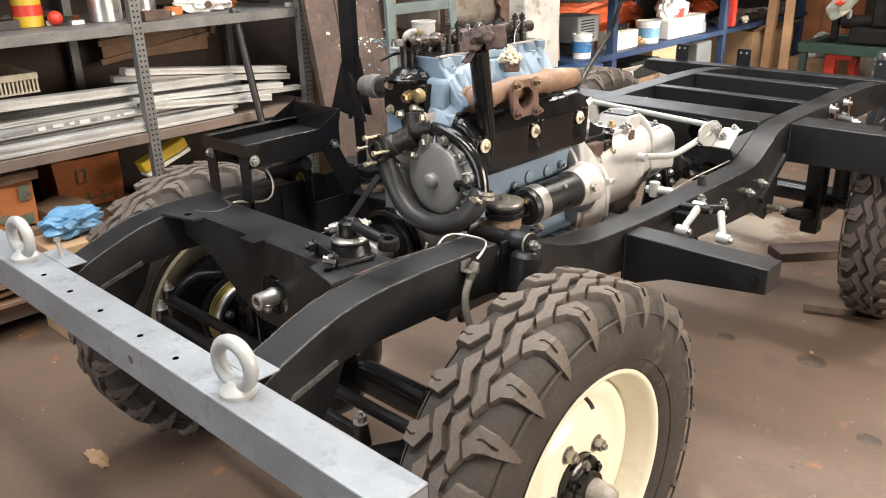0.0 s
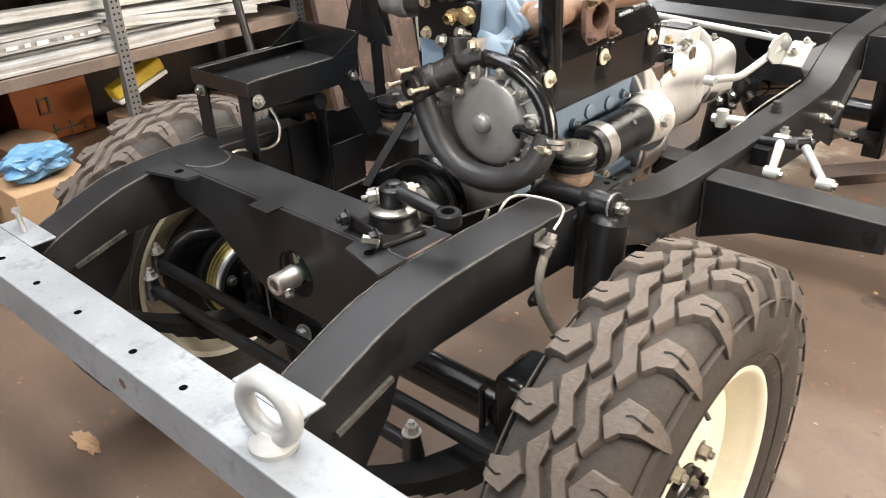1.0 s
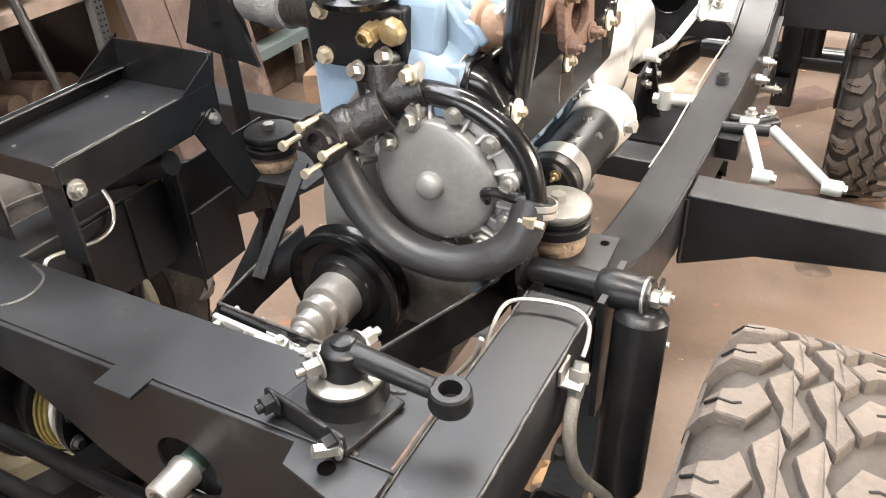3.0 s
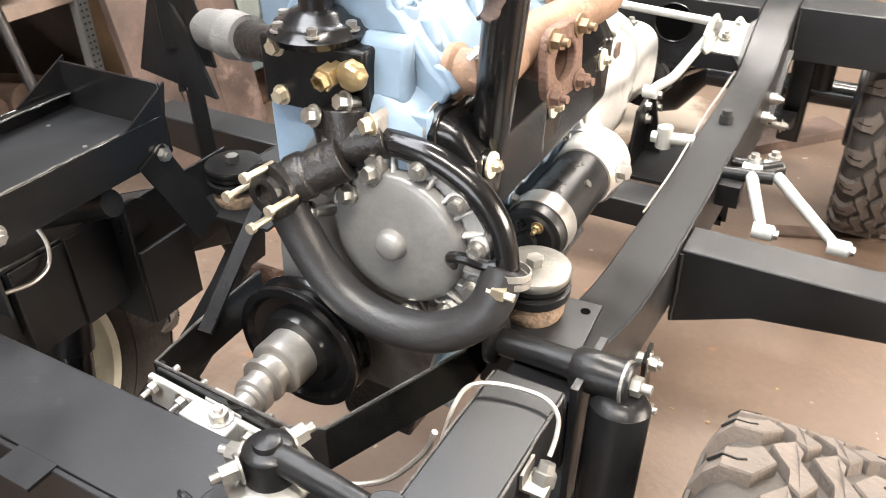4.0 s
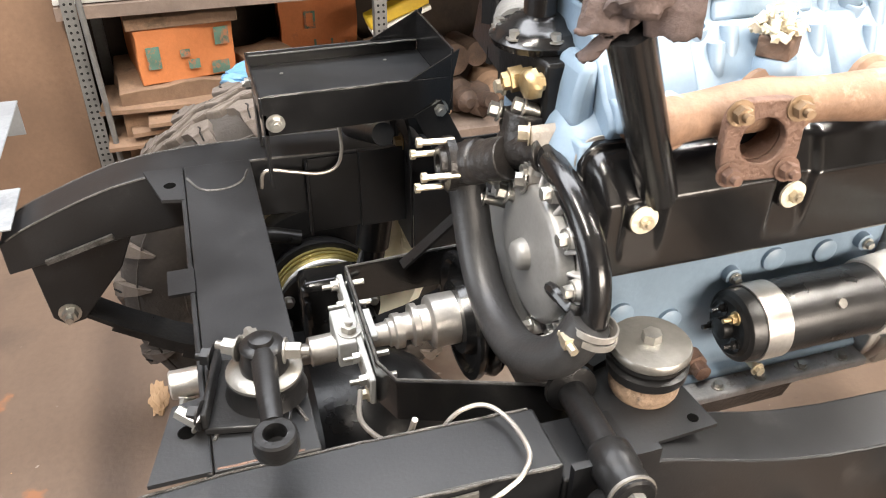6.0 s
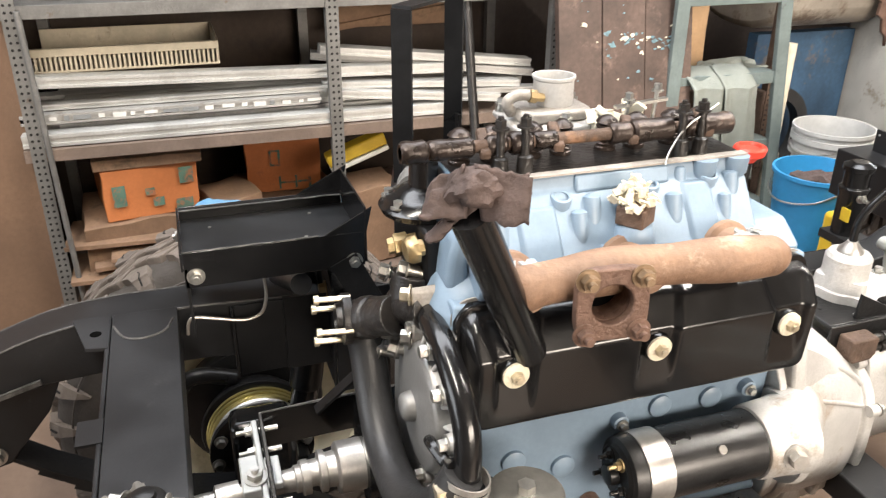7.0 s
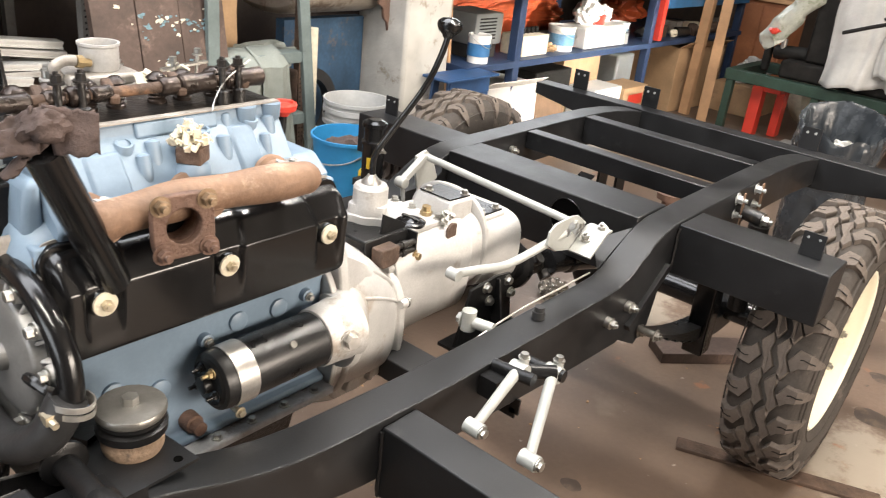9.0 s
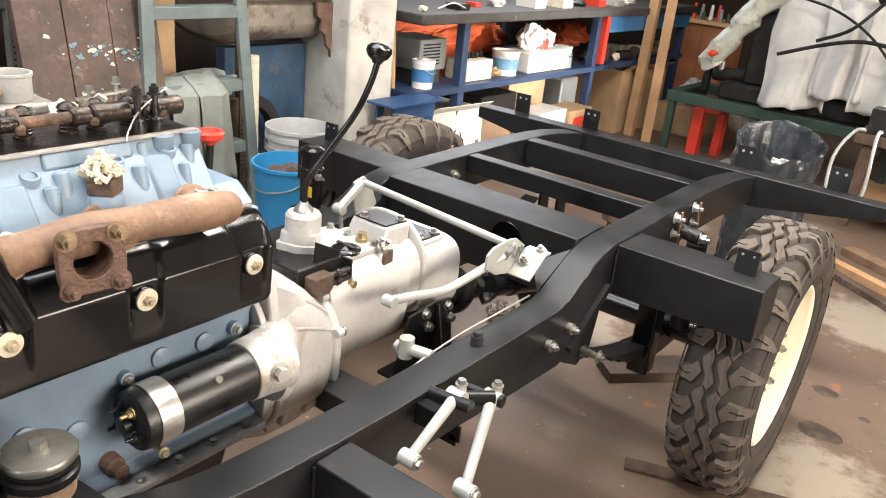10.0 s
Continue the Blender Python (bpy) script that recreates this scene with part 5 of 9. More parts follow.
def cloth_flap(c00, c01, c10, c11, wave, seed):
    """A stiff folded flap of cloth between four corners."""
    b = B()
    mid = Vector((0.268, -0.006, 1.150))
    c00, c01, c10, c11 = [mid + (Vector(c) - mid) * 0.80 + Vector((0.008, 0.012, 0.012)) for c in (c00, c01, c10, c11)]
    nrm = (c01 - c00).cross(c10 - c00).normalized()
    g = []
    for i in range(15):
        v_ = i / 14
        row = []
        for j in range(13):
            u_ = j / 12
            p = (c00 * (1 - u_) + c01 * u_) * (1 - v_) + (c10 * (1 - u_) + c11 * u_) * v_
            edge = 0.004 * noise.noise(Vector((u_ * 5, v_ * 5, seed)))
            row.append(b.verts.new(p + nrm * (wave * math.sin(u_ * 4.2 + seed + v_) * (0.3 + v_) + edge) + Vector((0, 0, edge))))
        g.append(row)
    for i in range(14):
        for j in range(12):
            b.faces.new((g[i][j], g[i][j + 1], g[i + 1][j + 1], g[i + 1][j]))
    o = part("flap", b, M["cloth_dark"], br, smooth=40)
    mod = o.modifiers.new("cloth_thickness", "SOLIDIFY")
    mod.thickness = 0.0035


cloth_flap((0.268, -0.022, 1.182), (0.300, 0.034, 1.172), (0.286, -0.020, 1.122), (0.312, 0.026, 1.122), 0.006, 1.0)
cloth_flap((0.268, -0.018, 1.180), (0.296, 0.030, 1.174), (0.240, 0.010, 1.130), (0.278, 0.042, 1.126), 0.006, 2.2)
cloth_flap((0.258, -0.030, 1.180), (0.236, -0.056, 1.160), (0.284, -0.042, 1.128), (0.252, -0.074, 1.120), 0.007, 3.4)
cloth_flap((0.262, -0.034, 1.135), (0.270, -0.018, 1.135), (0.250, -0.072, 1.096), (0.256, -0.066, 1.090), 0.003, 0.4)

# rocker shaft along the top
b = B()
cyl(b, (0.085, -0.02, 1.136), (0.085, 0.392, 1.136), 0.0075, n=14)
rock = part("rocker_shaft", b, M["soil_iron"], eng)
for y0, y1, r in ((-0.02, 0.010, 0.0165), (0.012, 0.064, 0.0145), (0.080, 0.104, 0.014), (0.108, 0.134, 0.0165), (0.138, 0.166, 0.0135), (0.235, 0.262, 0.0155), (0.264, 0.318, 0.0175), (0.335, 0.348, 0.015), (0.356, 0.402, 0.017)):
    b = B()
    lathe(b, (0.085, y0, 1.136), (0, 1, 0), [(0, r * 0.66), (0.003, r * 0.82), (0.3 * (y1 - y0), r * 0.84), (0.5 * (y1 - y0), r * 0.76), (y1 - y0 - 0.003, r * 0.82), (y1 - y0, r * 0.66)], 18)
    part("rocker", b, M["rocker"], rock)
for y in (0.092, 0.122, 0.325, 0.352):
    b = B()
    cyl(b, (0.100, y, 1.1065), (0.097, y, 1.160), 0.0048, n=10)
    lathe(b, (0.100, y, 1.1065), (0, 0, 1), [(0, 0.010), (0.018, 0.009), (0.020, 0.006)], 12)
    bolt(b, (0.097, y, 1.157), (0, 0, 1), 0.0068, 0.009, 0.004)
    part("pedestal", b, M["oily"], rock)
for y in (0.06, 0.10, 0.15, 0.19, 0.25, 0.29, 0.34, 0.38):
    b = B()
    lathe(b, (0.052, y, 1.1062), (0, 0, 1), [(0, 0.013)] + [q for k in range(6) for q in ((0.004 + 0.005 * k, 0.0135), (0.0065 + 0.005 * k, 0.0105))] + [(0.034, 0.014), (0.037, 0.012), (0.042, 0.005)], 16)
    part("valve_spring", b, M["rocker"], rock)
for y in (0.075, 0.165, 0.262, 0.365):
    b = B()
    bar(b, (0.098, y, 1.128), (0.050, y + 0.012, 1.142), 0.013, 0.012)
    part("rocker_arm", b, M["soil_iron"], rock, bevel=0.003)
b = B()
tube(b, [(0.098, 0.372, 1.165), (0.10, 0.33, 1.14), (0.116, 0.30, 1.118), (0.125, 0.29, 1.105)], 0.0013, 6)
part("wire", b, M["zinc"], rock)

# carburettor beyond the head
carb = thing("carburettor", (-0.17, 0.28, 1.03), "pale stained alloy carburettor with a round air intake", "carburettor")
b = B()
prism(b, [(-0.215, 0.225), (-0.13, 0.225), (-0.118, 0.250), (-0.118, 0.320), (-0.13, 0.340), (-0.215, 0.340)], "z", 1.0305, 1.074)
part("bowl", b, M["alloy_old"], carb, bevel=0.006)
b = B()
prism(b, [(-0.226, 0.212), (-0.122, 0.208), (-0.106, 0.228), (-0.108, 0.330), (-0.124, 0.350), (-0.226, 0.350)], "z", 1.0745, 1.084)
lid_ = part("lid_flange", b, M["alloy"], carb, bevel=0.003)
b = B()
prism(b, [(-0.212, 0.222), (-0.140, 0.220), (-0.126, 0.240), (-0.128, 0.318), (-0.142, 0.335), (-0.212, 0.335)], "z", 1.0845, 1.102)
part("lid", b, M["alloy_old"], carb, bevel=0.006)
for x, y in ((-0.118, 0.222), (-0.119, 0.336), (-0.216, 0.222), (-0.216, 0.340), (-0.114, 0.280)):
    b = B()
    lathe(b, (x, y, 1.0845), (0, 0, 1), [(0, 0.009), (0.010, 0.008)], 12)
    bolt(b, (x, y, 1.0945), (0, 0, 1), 0.0065, 0.007)
    part("lid_bolt", b, M["zinc"], lid_)
b = B()
lathe(b, (-0.172, 0.286, 1.1025), (0, 0, 1), [(0, 0.029), (0.006, 0.030), (0.036, 0.030), (0.038, 0.032), (0.042, 0.032), (0.042, 0.0285), (0.010, 0.027)], 32)
part("intake", b, M["alloy"], carb)
b = B()
tube(b, [(-0.165, 0.218, 1.094), (-0.160, 0.208, 1.112), (-0.158, 0.222, 1.122), (-0.156, 0.240, 1.122)], 0.0085, 12)
part("fuel_elbow", b, M["alloy_old"], carb)
b = B()
lathe(b, (-0.154, 0.240, 1.121), (0.1, 1, -0.2), [(0, 0.010), (0.010, 0.010), (0.011, 0.007), (0.022, 0.006)], 8)
part("brass_union", b, M["brass"], carb)
b = B()
for k in range(16):
    c = Vector((-0.098 + random.uniform(-0.012, 0.014), 0.335 + random.uniform(-0.03, 0.06), 1.085 + random.uniform(-0.02, 0.03)))
    box(b, (-0.016, -0.008, -0.002), (0.016, 0.008, 0.002), Matrix.Translation(c) @ Euler((random.uniform(0, 6), random.uniform(0, 6), random.uniform(0, 6))).to_matrix().to_4x4())
tagged(part("paper_wrap", b, M["paper"], carb, "cream paper stuffed round the linkage"), "cream paper stuffed round the linkage", kind="stuff")
for y, z in ((0.36, 1.125), (0.405, 1.135)):
    b = B()
    cyl(b, (-0.092, y, 1.05), (-0.090, y + 0.005, z), 0.0032, n=8)
    bolt(b, (-0.090, y + 0.005, z - 0.004), (0, 0, 1), 0.006, 0.009)
    part("screw", b, M["zinc"], carb)
b = B()
bar(b, (-0.092, 0.345, 1.112), (-0.088, 0.425, 1.120), 0.010, 0.004)
part("link_arm", b, M["zinc"], carb)
b = B()
box(b, (-0.21, 0.215, 0.96), (-0.10, 0.345, 1.03))
part("inlet_stub", b, M["blue"], carb, bevel=0.006)

# dipstick with a red cap
dip = thing("oil_filler", (-0.10, 0.595, 0.86), "red plastic cap on a black filler pipe", "filler cap")
b = B()
cyl(b, (-0.095, 0.58, 0.84), (-0.10, 0.597, 1.005), 0.0075, n=12)
cyl(b, (-0.097, 0.585, 0.88), (-0.099, 0.592, 0.95), 0.011, n=12)
part("pipe", b, M["satin"], dip)
b = B()
lathe(b, (-0.10, 0.597, 1.003), (0, 0, 1), [(0, 0.010), (0.006, 0.014), (0.012, 0.024), (0.022, 0.026), (0.026, 0.023), (0.026, 0.018), (0.022, 0.016)], 24)
part("cap", b, M["red"], dip)

# timing cover and water pump at the front
pump = thing("water_pump", (0.155, -0.03, 0.74), "dark grey painted round pump housing at the engine front", "water pump")
PC = Vector((0.155, 0, 0.852))
b = B()
prism(b, [(-0.045, 0.60), (0.16, 0.60), (0.20, 0.75), (0.205, 0.86), (0.19, 0.96), (0.05, 0.96), (-0.02, 0.87), (-0.035, 0.78)], "y", 0.0005, 0.0115)
part("engine_plate", b, M["grey_paint"], pump)
b = B()
lathe(b, PC + Vector((0.006, 0.0, 0.002)), (0, -1, 0), [(-0.010, 0.103), (0.004, 0.103), (0.007, 0.101), (0.008, 0.097), (0.0075, 0.093), (0.0035, 0.090), (0.003, 0.06)], 56)
part("rear_housing", b, M["alloy"], pump)
b = B()
lathe(b, PC + Vector((-0.004, -0.0125, 0)), (0, -1, 0), [(-0.006, 0.081), (0.006, 0.080), (0.0095, 0.0775), (0.0115, 0.072), (0.0135, 0.055), (0.015, 0.030), (0.0155, 0.0185), (0.021, 0.0175), (0.026, 0.016), (0.029, 0.012), (0.030, 0.004)], 56)
part("front_cover", b, M["grey_paint"], pump, "dark grey domed cover")
for a in (10, 42, 74, 106, 138, -22, -54, -86):
    b = B()
    p = PC + Vector((0.095 * math.cos(radians(a)), -0.014, 0.095 * math.sin(radians(a))))
    lathe(b, p + Vector((0, 0.024, 0)), (0, -1, 0), [(0, 0.0135), (0.024, 0.0115), (0.0275, 0.0105), (0.028, 0.006)], 16)
    lug = part("lug", b, M["alloy"], pump)
    b = B()
    bolt(b, p + Vector((0, -0.004, 0)), (0, -1, 0), 0.0075, 0.008)
    part("bolt", b, M["zinc"], lug)
# webs between the cover and the outer rim
for a in range(-78, 148, 16):
    b = B()
    u = Vector((math.cos(radians(a)), 0, math.sin(radians(a))))
    bar(b, PC + u * 0.074 + Vector((0.003, -0.012, 0.001)), PC + u * 0.0975 + Vector((0.004, -0.0045, 0.001)), 0.0045, 0.011, up=(0, 1, 0))
    part("web", b, M["alloy"], pump, bevel=0.002)
# outlet elbow carrying four studs
b = B()
lathe(b, (0.040, -0.064, 0.914), (0.80, 0.45, 0.42), [(0, 0.024), (0.012, 0.024), (0.014, 0.0265), (0.030, 0.0265), (0.034, 0.0235), (0.075, 0.025)], 22)
tube(b, [(0.042, -0.058, 0.912), (0.032, -0.058, 0.895), (0.030, -0.056, 0.875)], 0.0235, 14)
cyl(b, (0.075, -0.02, 0.945), (0.135, 0.0, 0.965), 0.024, n=18)
cyl(b, (0.09, -0.012, 0.95), (0.085, -0.005, 0.99), 0.026, n=18)
elbow = part("outlet_elbow", b, M["oily"], pump, bevel=0.002)
b = B()
d = Vector((-0.06, -1, 0.04)).normalized()
fc = Vector((0.038, -0.074, 0.914))
lathe(b, fc, d, [(0, 0.032), (0.010, 0.032), (0.011, 0.021), (0.018, 0.020), (0.018, 0.012), (0.012, 0.011)], 20)
part("stud_flange", b, M["oily"], elbow)
_, u, v = basis(d)
for a in (45, 135, 225, 315):
    b = B()
    p = fc + (u * math.cos(radians(a)) + v * math.sin(radians(a))) * 0.029
    cyl(b, p, p + d * 0.040, 0.0038, n=8)
    cyl(b, p + d * 0.038, p + d * 0.044, 0.006, n=10)
    part("stud", b, M["yzinc"], elbow)
for p in ((0.075, -0.03, 0.905), (0.10, -0.03, 0.900), (0.055, -0.04, 0.872), (0.095, -0.015, 1.0), (0.125, -0.02, 0.925), (0.065, -0.03, 0.985)):
    b = B()
    bolt(b, p, (-0.3, -0.9, 0.3), 0.0085, 0.010)
    cyl(b, p, Vector(p) + Vector((0.006, 0.03, -0.01)), 0.007, n=10)
    part("bolt", b, M["zinc"], pump)
# hose and bypass pipe
b = B()
tube(b, [(0.034, -0.056, 0.888), (0.045, -0.054, 0.856), (0.068, -0.054, 0.815), (0.104, -0.054, 0.780), (0.150, -0.054, 0.764), (0.205, -0.052, 0.766), (0.248, -0.043, 0.786), (0.270, -0.028, 0.812), (0.277, -0.010, 0.850)], 0.0230, 18)
part("lower_hose", b, M["hose"], pump, "matt black rubber coolant hose")
b = B()
tube(b, [(0.118, 0.0, 0.958), (0.150, -0.004, 0.960), (0.195, -0.004, 0.952), (0.235, -0.003, 0.930), (0.260, -0.002, 0.900), (0.271, -0.003, 0.872), (0.277, -0.006, 0.845)], 0.0150, 18)
part("bypass_pipe", b, M["gloss"], pump, "gloss black curved steel pipe")
b = B()
prism(b, [(0.128, 0.925), (0.134, 0.92), (0.140, 0.935), (0.134, 0.99), (0.128, 0.995), (0.122, 0.985)], "y", -0.022, 0.018)
part("pipe_flange", b, M["alloy_old"], pump, bevel=0.002)
for p in ((0.13, -0.022, 0.932), (0.13, -0.022, 0.986)):
    b = B()
    bolt(b, p, (-0.4, -0.9, 0), 0.0085, 0.010)
    part("flange_bolt", b, M["yzinc"] if p[2] > 0.95 else M["zinc"], pump)
for z in (0.842, 0.832):
    b = B()
    lathe(b, (0.2775, -0.008, z), (0.05, 0.25, 1), [(0, 0.0245), (0, 0.0265), (0.007, 0.0265), (0.007, 0.0245)], 26, closed=True)
    part("hose_clip", b, M["steel"], pump)
b = B()
box(b, (0.276, -0.042, 0.831), (0.290, -0.030, 0.843))
cyl(b, (0.270, -0.037, 0.837), (0.300, -0.036, 0.835), 0.0045, n=8)
part("clip_screw", b, M["yzinc"], pump)
b = B()
tube(b, [(0.222, -0.016, 0.838), (0.224, -0.030, 0.858), (0.240, -0.030, 0.862), (0.258, -0.024, 0.856), (0.272, -0.020, 0.858)], 0.0065, 8)
part("pipe_bracket", b, M["gloss"], pump)

# thermostat block with brass unions, distributor-like cap and rubber stub
th = thing("thermostat_housing", (0.06, 0.0, 0.96), "black valve block with brass unions beside the cylinder head", "valve block")
b = B()
box(b, (-0.024, 0.0, 0.972), (0.112, 0.060, 1.050))
part("body", b, M["satin"], th, bevel=0.004)
for x, z in ((0.0, 0.985), (0.0, 1.040), (0.094, 0.985)):
    b = B()
    bolt(b, (x, 0.0, z), (0, -1, 0), 0.008, 0.009)
    part("bolt", b, M["yzinc"], th)
b = B()
lathe(b, (0.080, 0.0, 1.028), (-0.12, -1, -0.15), [(0, 0.010), (0.010, 0.010), (0.011, 0.0135), (0.026, 0.0135), (0.027, 0.010), (0.034, 0.0095), (0.034, 0.007), (0.026, 0.006)], 6)
lathe(b, (0.103, 0.0, 1.030), (0.05, -1, -0.1), [(0, 0.010), (0.006, 0.010), (0.007, 0.0165), (0.016, 0.0165), (0.021, 0.013), (0.023, 0.006)], 8)
part("brass_union", b, M["brass"], th)
b = B()
lathe(b, (0.042, 0.020, 1.0505), (0, 0, 1), [(0, 0.050), (0.008, 0.054), (0.011, 0.049), (0.018, 0.045), (0.021, 0.034), (0.028, 0.028), (0.031, 0.018), (0.062, 0.017), (0.064, 0.019), (0.074, 0.019), (0.074, 0.013), (0.060, 0.012)], 32)
dome = part("dome", b, M["gloss"], th)
for a in range(0, 360, 60):
    b = B()
    bolt(b, (0.042 + 0.043 * math.cos(radians(a)), 0.020 + 0.043 * math.sin(radians(a)), 1.0635), (0, 0, 1), 0.006, 0.007)
    part("screw", b, M["zinc"], dome)
b = B()
cyl(b, (-0.022, 0.028, 1.026), (-0.085, 0.048, 1.020), 0.021, n=20)
part("spigot", b, M["oily"], th)
b = B()
lathe(b, (-0.078, 0.046, 1.021), (-0.93, 0.33, -0.12), [(0, 0.027), (0.03, 0.027), (0.034, 0.029), (0.05, 0.029), (0.054, 0.026), (0.10, 0.025), (0.125, 0.015)], 24)
part("rubber_boot", b, M["hose_grey"], th, "grey rubber boot")
b = B()
tube(b, [(-0.06, 0.03, 1.085), (-0.03, 0.05, 1.10), (0.03, 0.06, 1.105), (0.075, 0.05, 1.10)], 0.0035, 8)
part("pipe", b, M["gloss"], th)
b = B()
cyl(b, (0.078, 0.0, 0.93), (0.074, -0.005, 0.975), 0.027, n=18)
part("neck", b, M["oily"], th)

# crank pulley and starting dog
pul = thing("crank_pulley", (0.018, -0.06, 0.60), "gloss black crankshaft pulley with a bare steel starting dog", "pulley")
KC = Vector((0.018, -0.006, 0.670))
b = B()
lathe(b, KC, (0, -1, 0), [(0, 0.03), (0.012, 0.03), (0.014, 0.086), (0.020, 0.089), (0.026, 0.086), (0.032, 0.074), (0.038, 0.086), (0.044, 0.089), (0.050, 0.088), (0.051, 0.078), (0.044, 0.072), (0.042, 0.055), (0.050, 0.052), (0.056, 0.050), (0.057, 0.03)], 48)
part("sheave", b, M["gloss"], pul)
b = B()
lathe(b, KC + Vector((0, -0.057, 0)), (0, -1, 0), [(0, 0.036), (0.034, 0.036), (0.037, 0.033), (0.038, 0.025), (0.050, 0.024), (0.052, 0.029), (0.060, 0.029), (0.062, 0.019), (0.075, 0.018)], 32)
part("dog", b, M["steel"], pul)
# universal coupling and shaft to the front
coup = thing("drive_coupling", (0.04, -0.18, 0.62), "bare steel drive coupling with bolts on a thin shaft", "coupling")
b = B()
cyl(b, (0.020, -0.10, 0.668), (0.036, -0.345, 0.667), 0.0135, n=16)
part("shaft", b, M["steel"], coup)
b = B()
mm = Matrix.Translation((0.018, -0.196, 0.682)) @ Matrix.Rotation(radians(6), 4, "Y")
box(b, (-0.100, -0.006, -0.034), (0.100, 0.002, 0.010), mm)
box(b, (-0.030, -0.0302, -0.030), (0.034, -0.0062, 0.012), mm)
box(b, (-0.022, 0.0022, 0.001), (0.030, 0.022, 0.012), mm)
part("plate", b, M["galv_eye"], coup, bevel=0.002)
b = B()
lathe(b, (0.022, -0.138, 0.669), (0.05, -1, 0), [(0, 0.024), (0.010, 0.024), (0.012, 0.019), (0.018, 0.019), (0.020, 0.016), (0.036, 0.015)], 20)
part("bearing", b, M["steel"], coup)
b = B()
lathe(b, (0.028, -0.230, 0.668), (0.05, -1, 0), [(0, 0.019), (0.03, 0.019), (0.032, 0.015)], 20)
part("yoke", b, M["steel"], coup)
for s_ in (-0.088, -0.046, 0.050, 0.088):
    b = B()
    p = mm @ Vector((s_, -0.006, 0))
    bolt(b, p, (0, -1, 0), 0.0075, 0.008, 0.012)
    cyl(b, mm @ Vector((s_, 0.004, 0)), mm @ Vector((s_, 0.03, 0)), 0.004, n=8)
    part("bolt", b, M["zinc"], coup)
b = B()
cyl(b, (0.036, -0.325, 0.667), (0.038, -0.395, 0.667), 0.0155, n=18)
part("sleeve", b, M["green_steel"], coup)
b = B()
lathe(b, (0.038, -0.385, 0.667), (0.03, -1, 0), [(0, 0.0155), (0.002, 0.0195), (0.010, 0.0195), (0.012, 0.018), (0.045, 0.018), (0.047, 0.016), (0.047, 0.011), (0.03, 0.010)], 22)
part("socket_end", b, M["steel"], coup)
b = B()
bolt(b, (0.052, -0.415, 0.655), (0.7, -0.3, -0.7), 0.008, 0.009)
part("set_screw", b, M["zinc"], coup)

b = B()
bolt(b, mm @ Vector((0.012, -0.012, 0.012)), (0.1, 0, 1), 0.011, 0.009, 0.006)
part("top_bolt", b, M["zinc"], coup)
b = B()
bolt(b, mm @ Vector((0.088, -0.006, -0.026)), (0, -1, 0), 0.007, 0.007, 0.004)
part("bolt", b, M["yzinc"], coup)

# starter motor
st = thing("starter_motor", (0.209, 0.33, 0.69), "black cylindrical starter motor with a bare steel band", "starter motor")
SC = Vector((0.209, 0, 0.734))
b = B()
lathe(b, SC + Vector((0, 0.222, 0)), (0, 1, 0), [(0, 0.040), (0.003, 0.044), (0.010, 0.0455), (0.192, 0.0455), (0.194, 0.043)], 40)
can = part("body", b, M["starter"], st)
b = B()
lathe(b, SC + Vector((0, 0.242, 0)), (0, 1, 0), [(0, 0.0458), (0, 0.0478), (0.034, 0.0478), (0.034, 0.0458)], 40, closed=True)
band = part("band", b, M["steel"], st, "bare steel band")
b = B()
cyl(b, SC + Vector((0.012, 0.252, -0.05)), SC + Vector((0.030, 0.252, -0.050)), 0.005, n=8)
bolt(b, SC + Vector((0.030, 0.252, -0.050)), (1, 0, 0), 0.006, 0.006)
part("band_screw", b, M["yzinc"], band)
b = B()
lathe(b, SC + Vector((0, 0.222, 0)), (0, -1, 0), [(0, 0.038), (0.004, 0.034), (0.005, 0.014), (0.016, 0.013), (0.018, 0.006)], 24)
part("end_cap", b, M["satin"], st)
for x, z, m in ((0.012, 0.022, "brass"), (-0.02, -0.012, "gloss"), (0.022, -0.010, "gloss"), (-0.012, 0.020, "gloss")):
    b = B()
    bolt(b, SC + Vector((x, 0.218, z)), (0, -1, 0), 0.006, 0.006, 0.010)
    part("terminal", b, M[m], st)
for p in ((0.0455, 0.335, 0.006),):
    b = B()
    cyl(b, SC + Vector((0.0335, 0.345, 0.031)), SC + Vector((0.037, 0.345, 0.034)), 0.006, n=10)
    part("screw", b, M["zinc"], st)
b = B()
lathe(b, SC + Vector((0, 0.4165, 0)), (0, 1, 0), [(0, 0.048), (0.004, 0.050), (0.04, 0.052), (0.050, 0.054), (0.072, 0.056), (0.075, 0.048)], 32)
part("nose", b, M["alloy"], st)
b = B()
bolt(b, SC + Vector((0.052, 0.448, 0.008)), (1, -0.2, 0.1), 0.012, 0.012)
part("bolt", b, M["steel"], st)

# bell housing and gearbox
gb = thing("gearbox", (0.02, 0.75, 0.50), "cast alloy gearbox and bell housing with a black cover", "gearbox")
b = B()
def section(bm, rows, n=28):
    """rows: y, x centre, z centre, half width, half height, squareness."""
    last = None
    for y, cx, cz, hw, hh, sq in rows:
        now = []
        for k in range(n):
            a = 2 * math.pi * k / n
            c_, s_ = math.cos(a), math.sin(a)
            now.append(bm.verts.new((cx + hw * math.copysign(abs(c_) ** sq, c_), y, cz + hh * math.copysign(abs(s_) ** sq, s_))))
        if last:
            bridge(bm, last, now)
        else:
            bm.faces.new(now[::-1])
        last = now
    bm.faces.new(last)


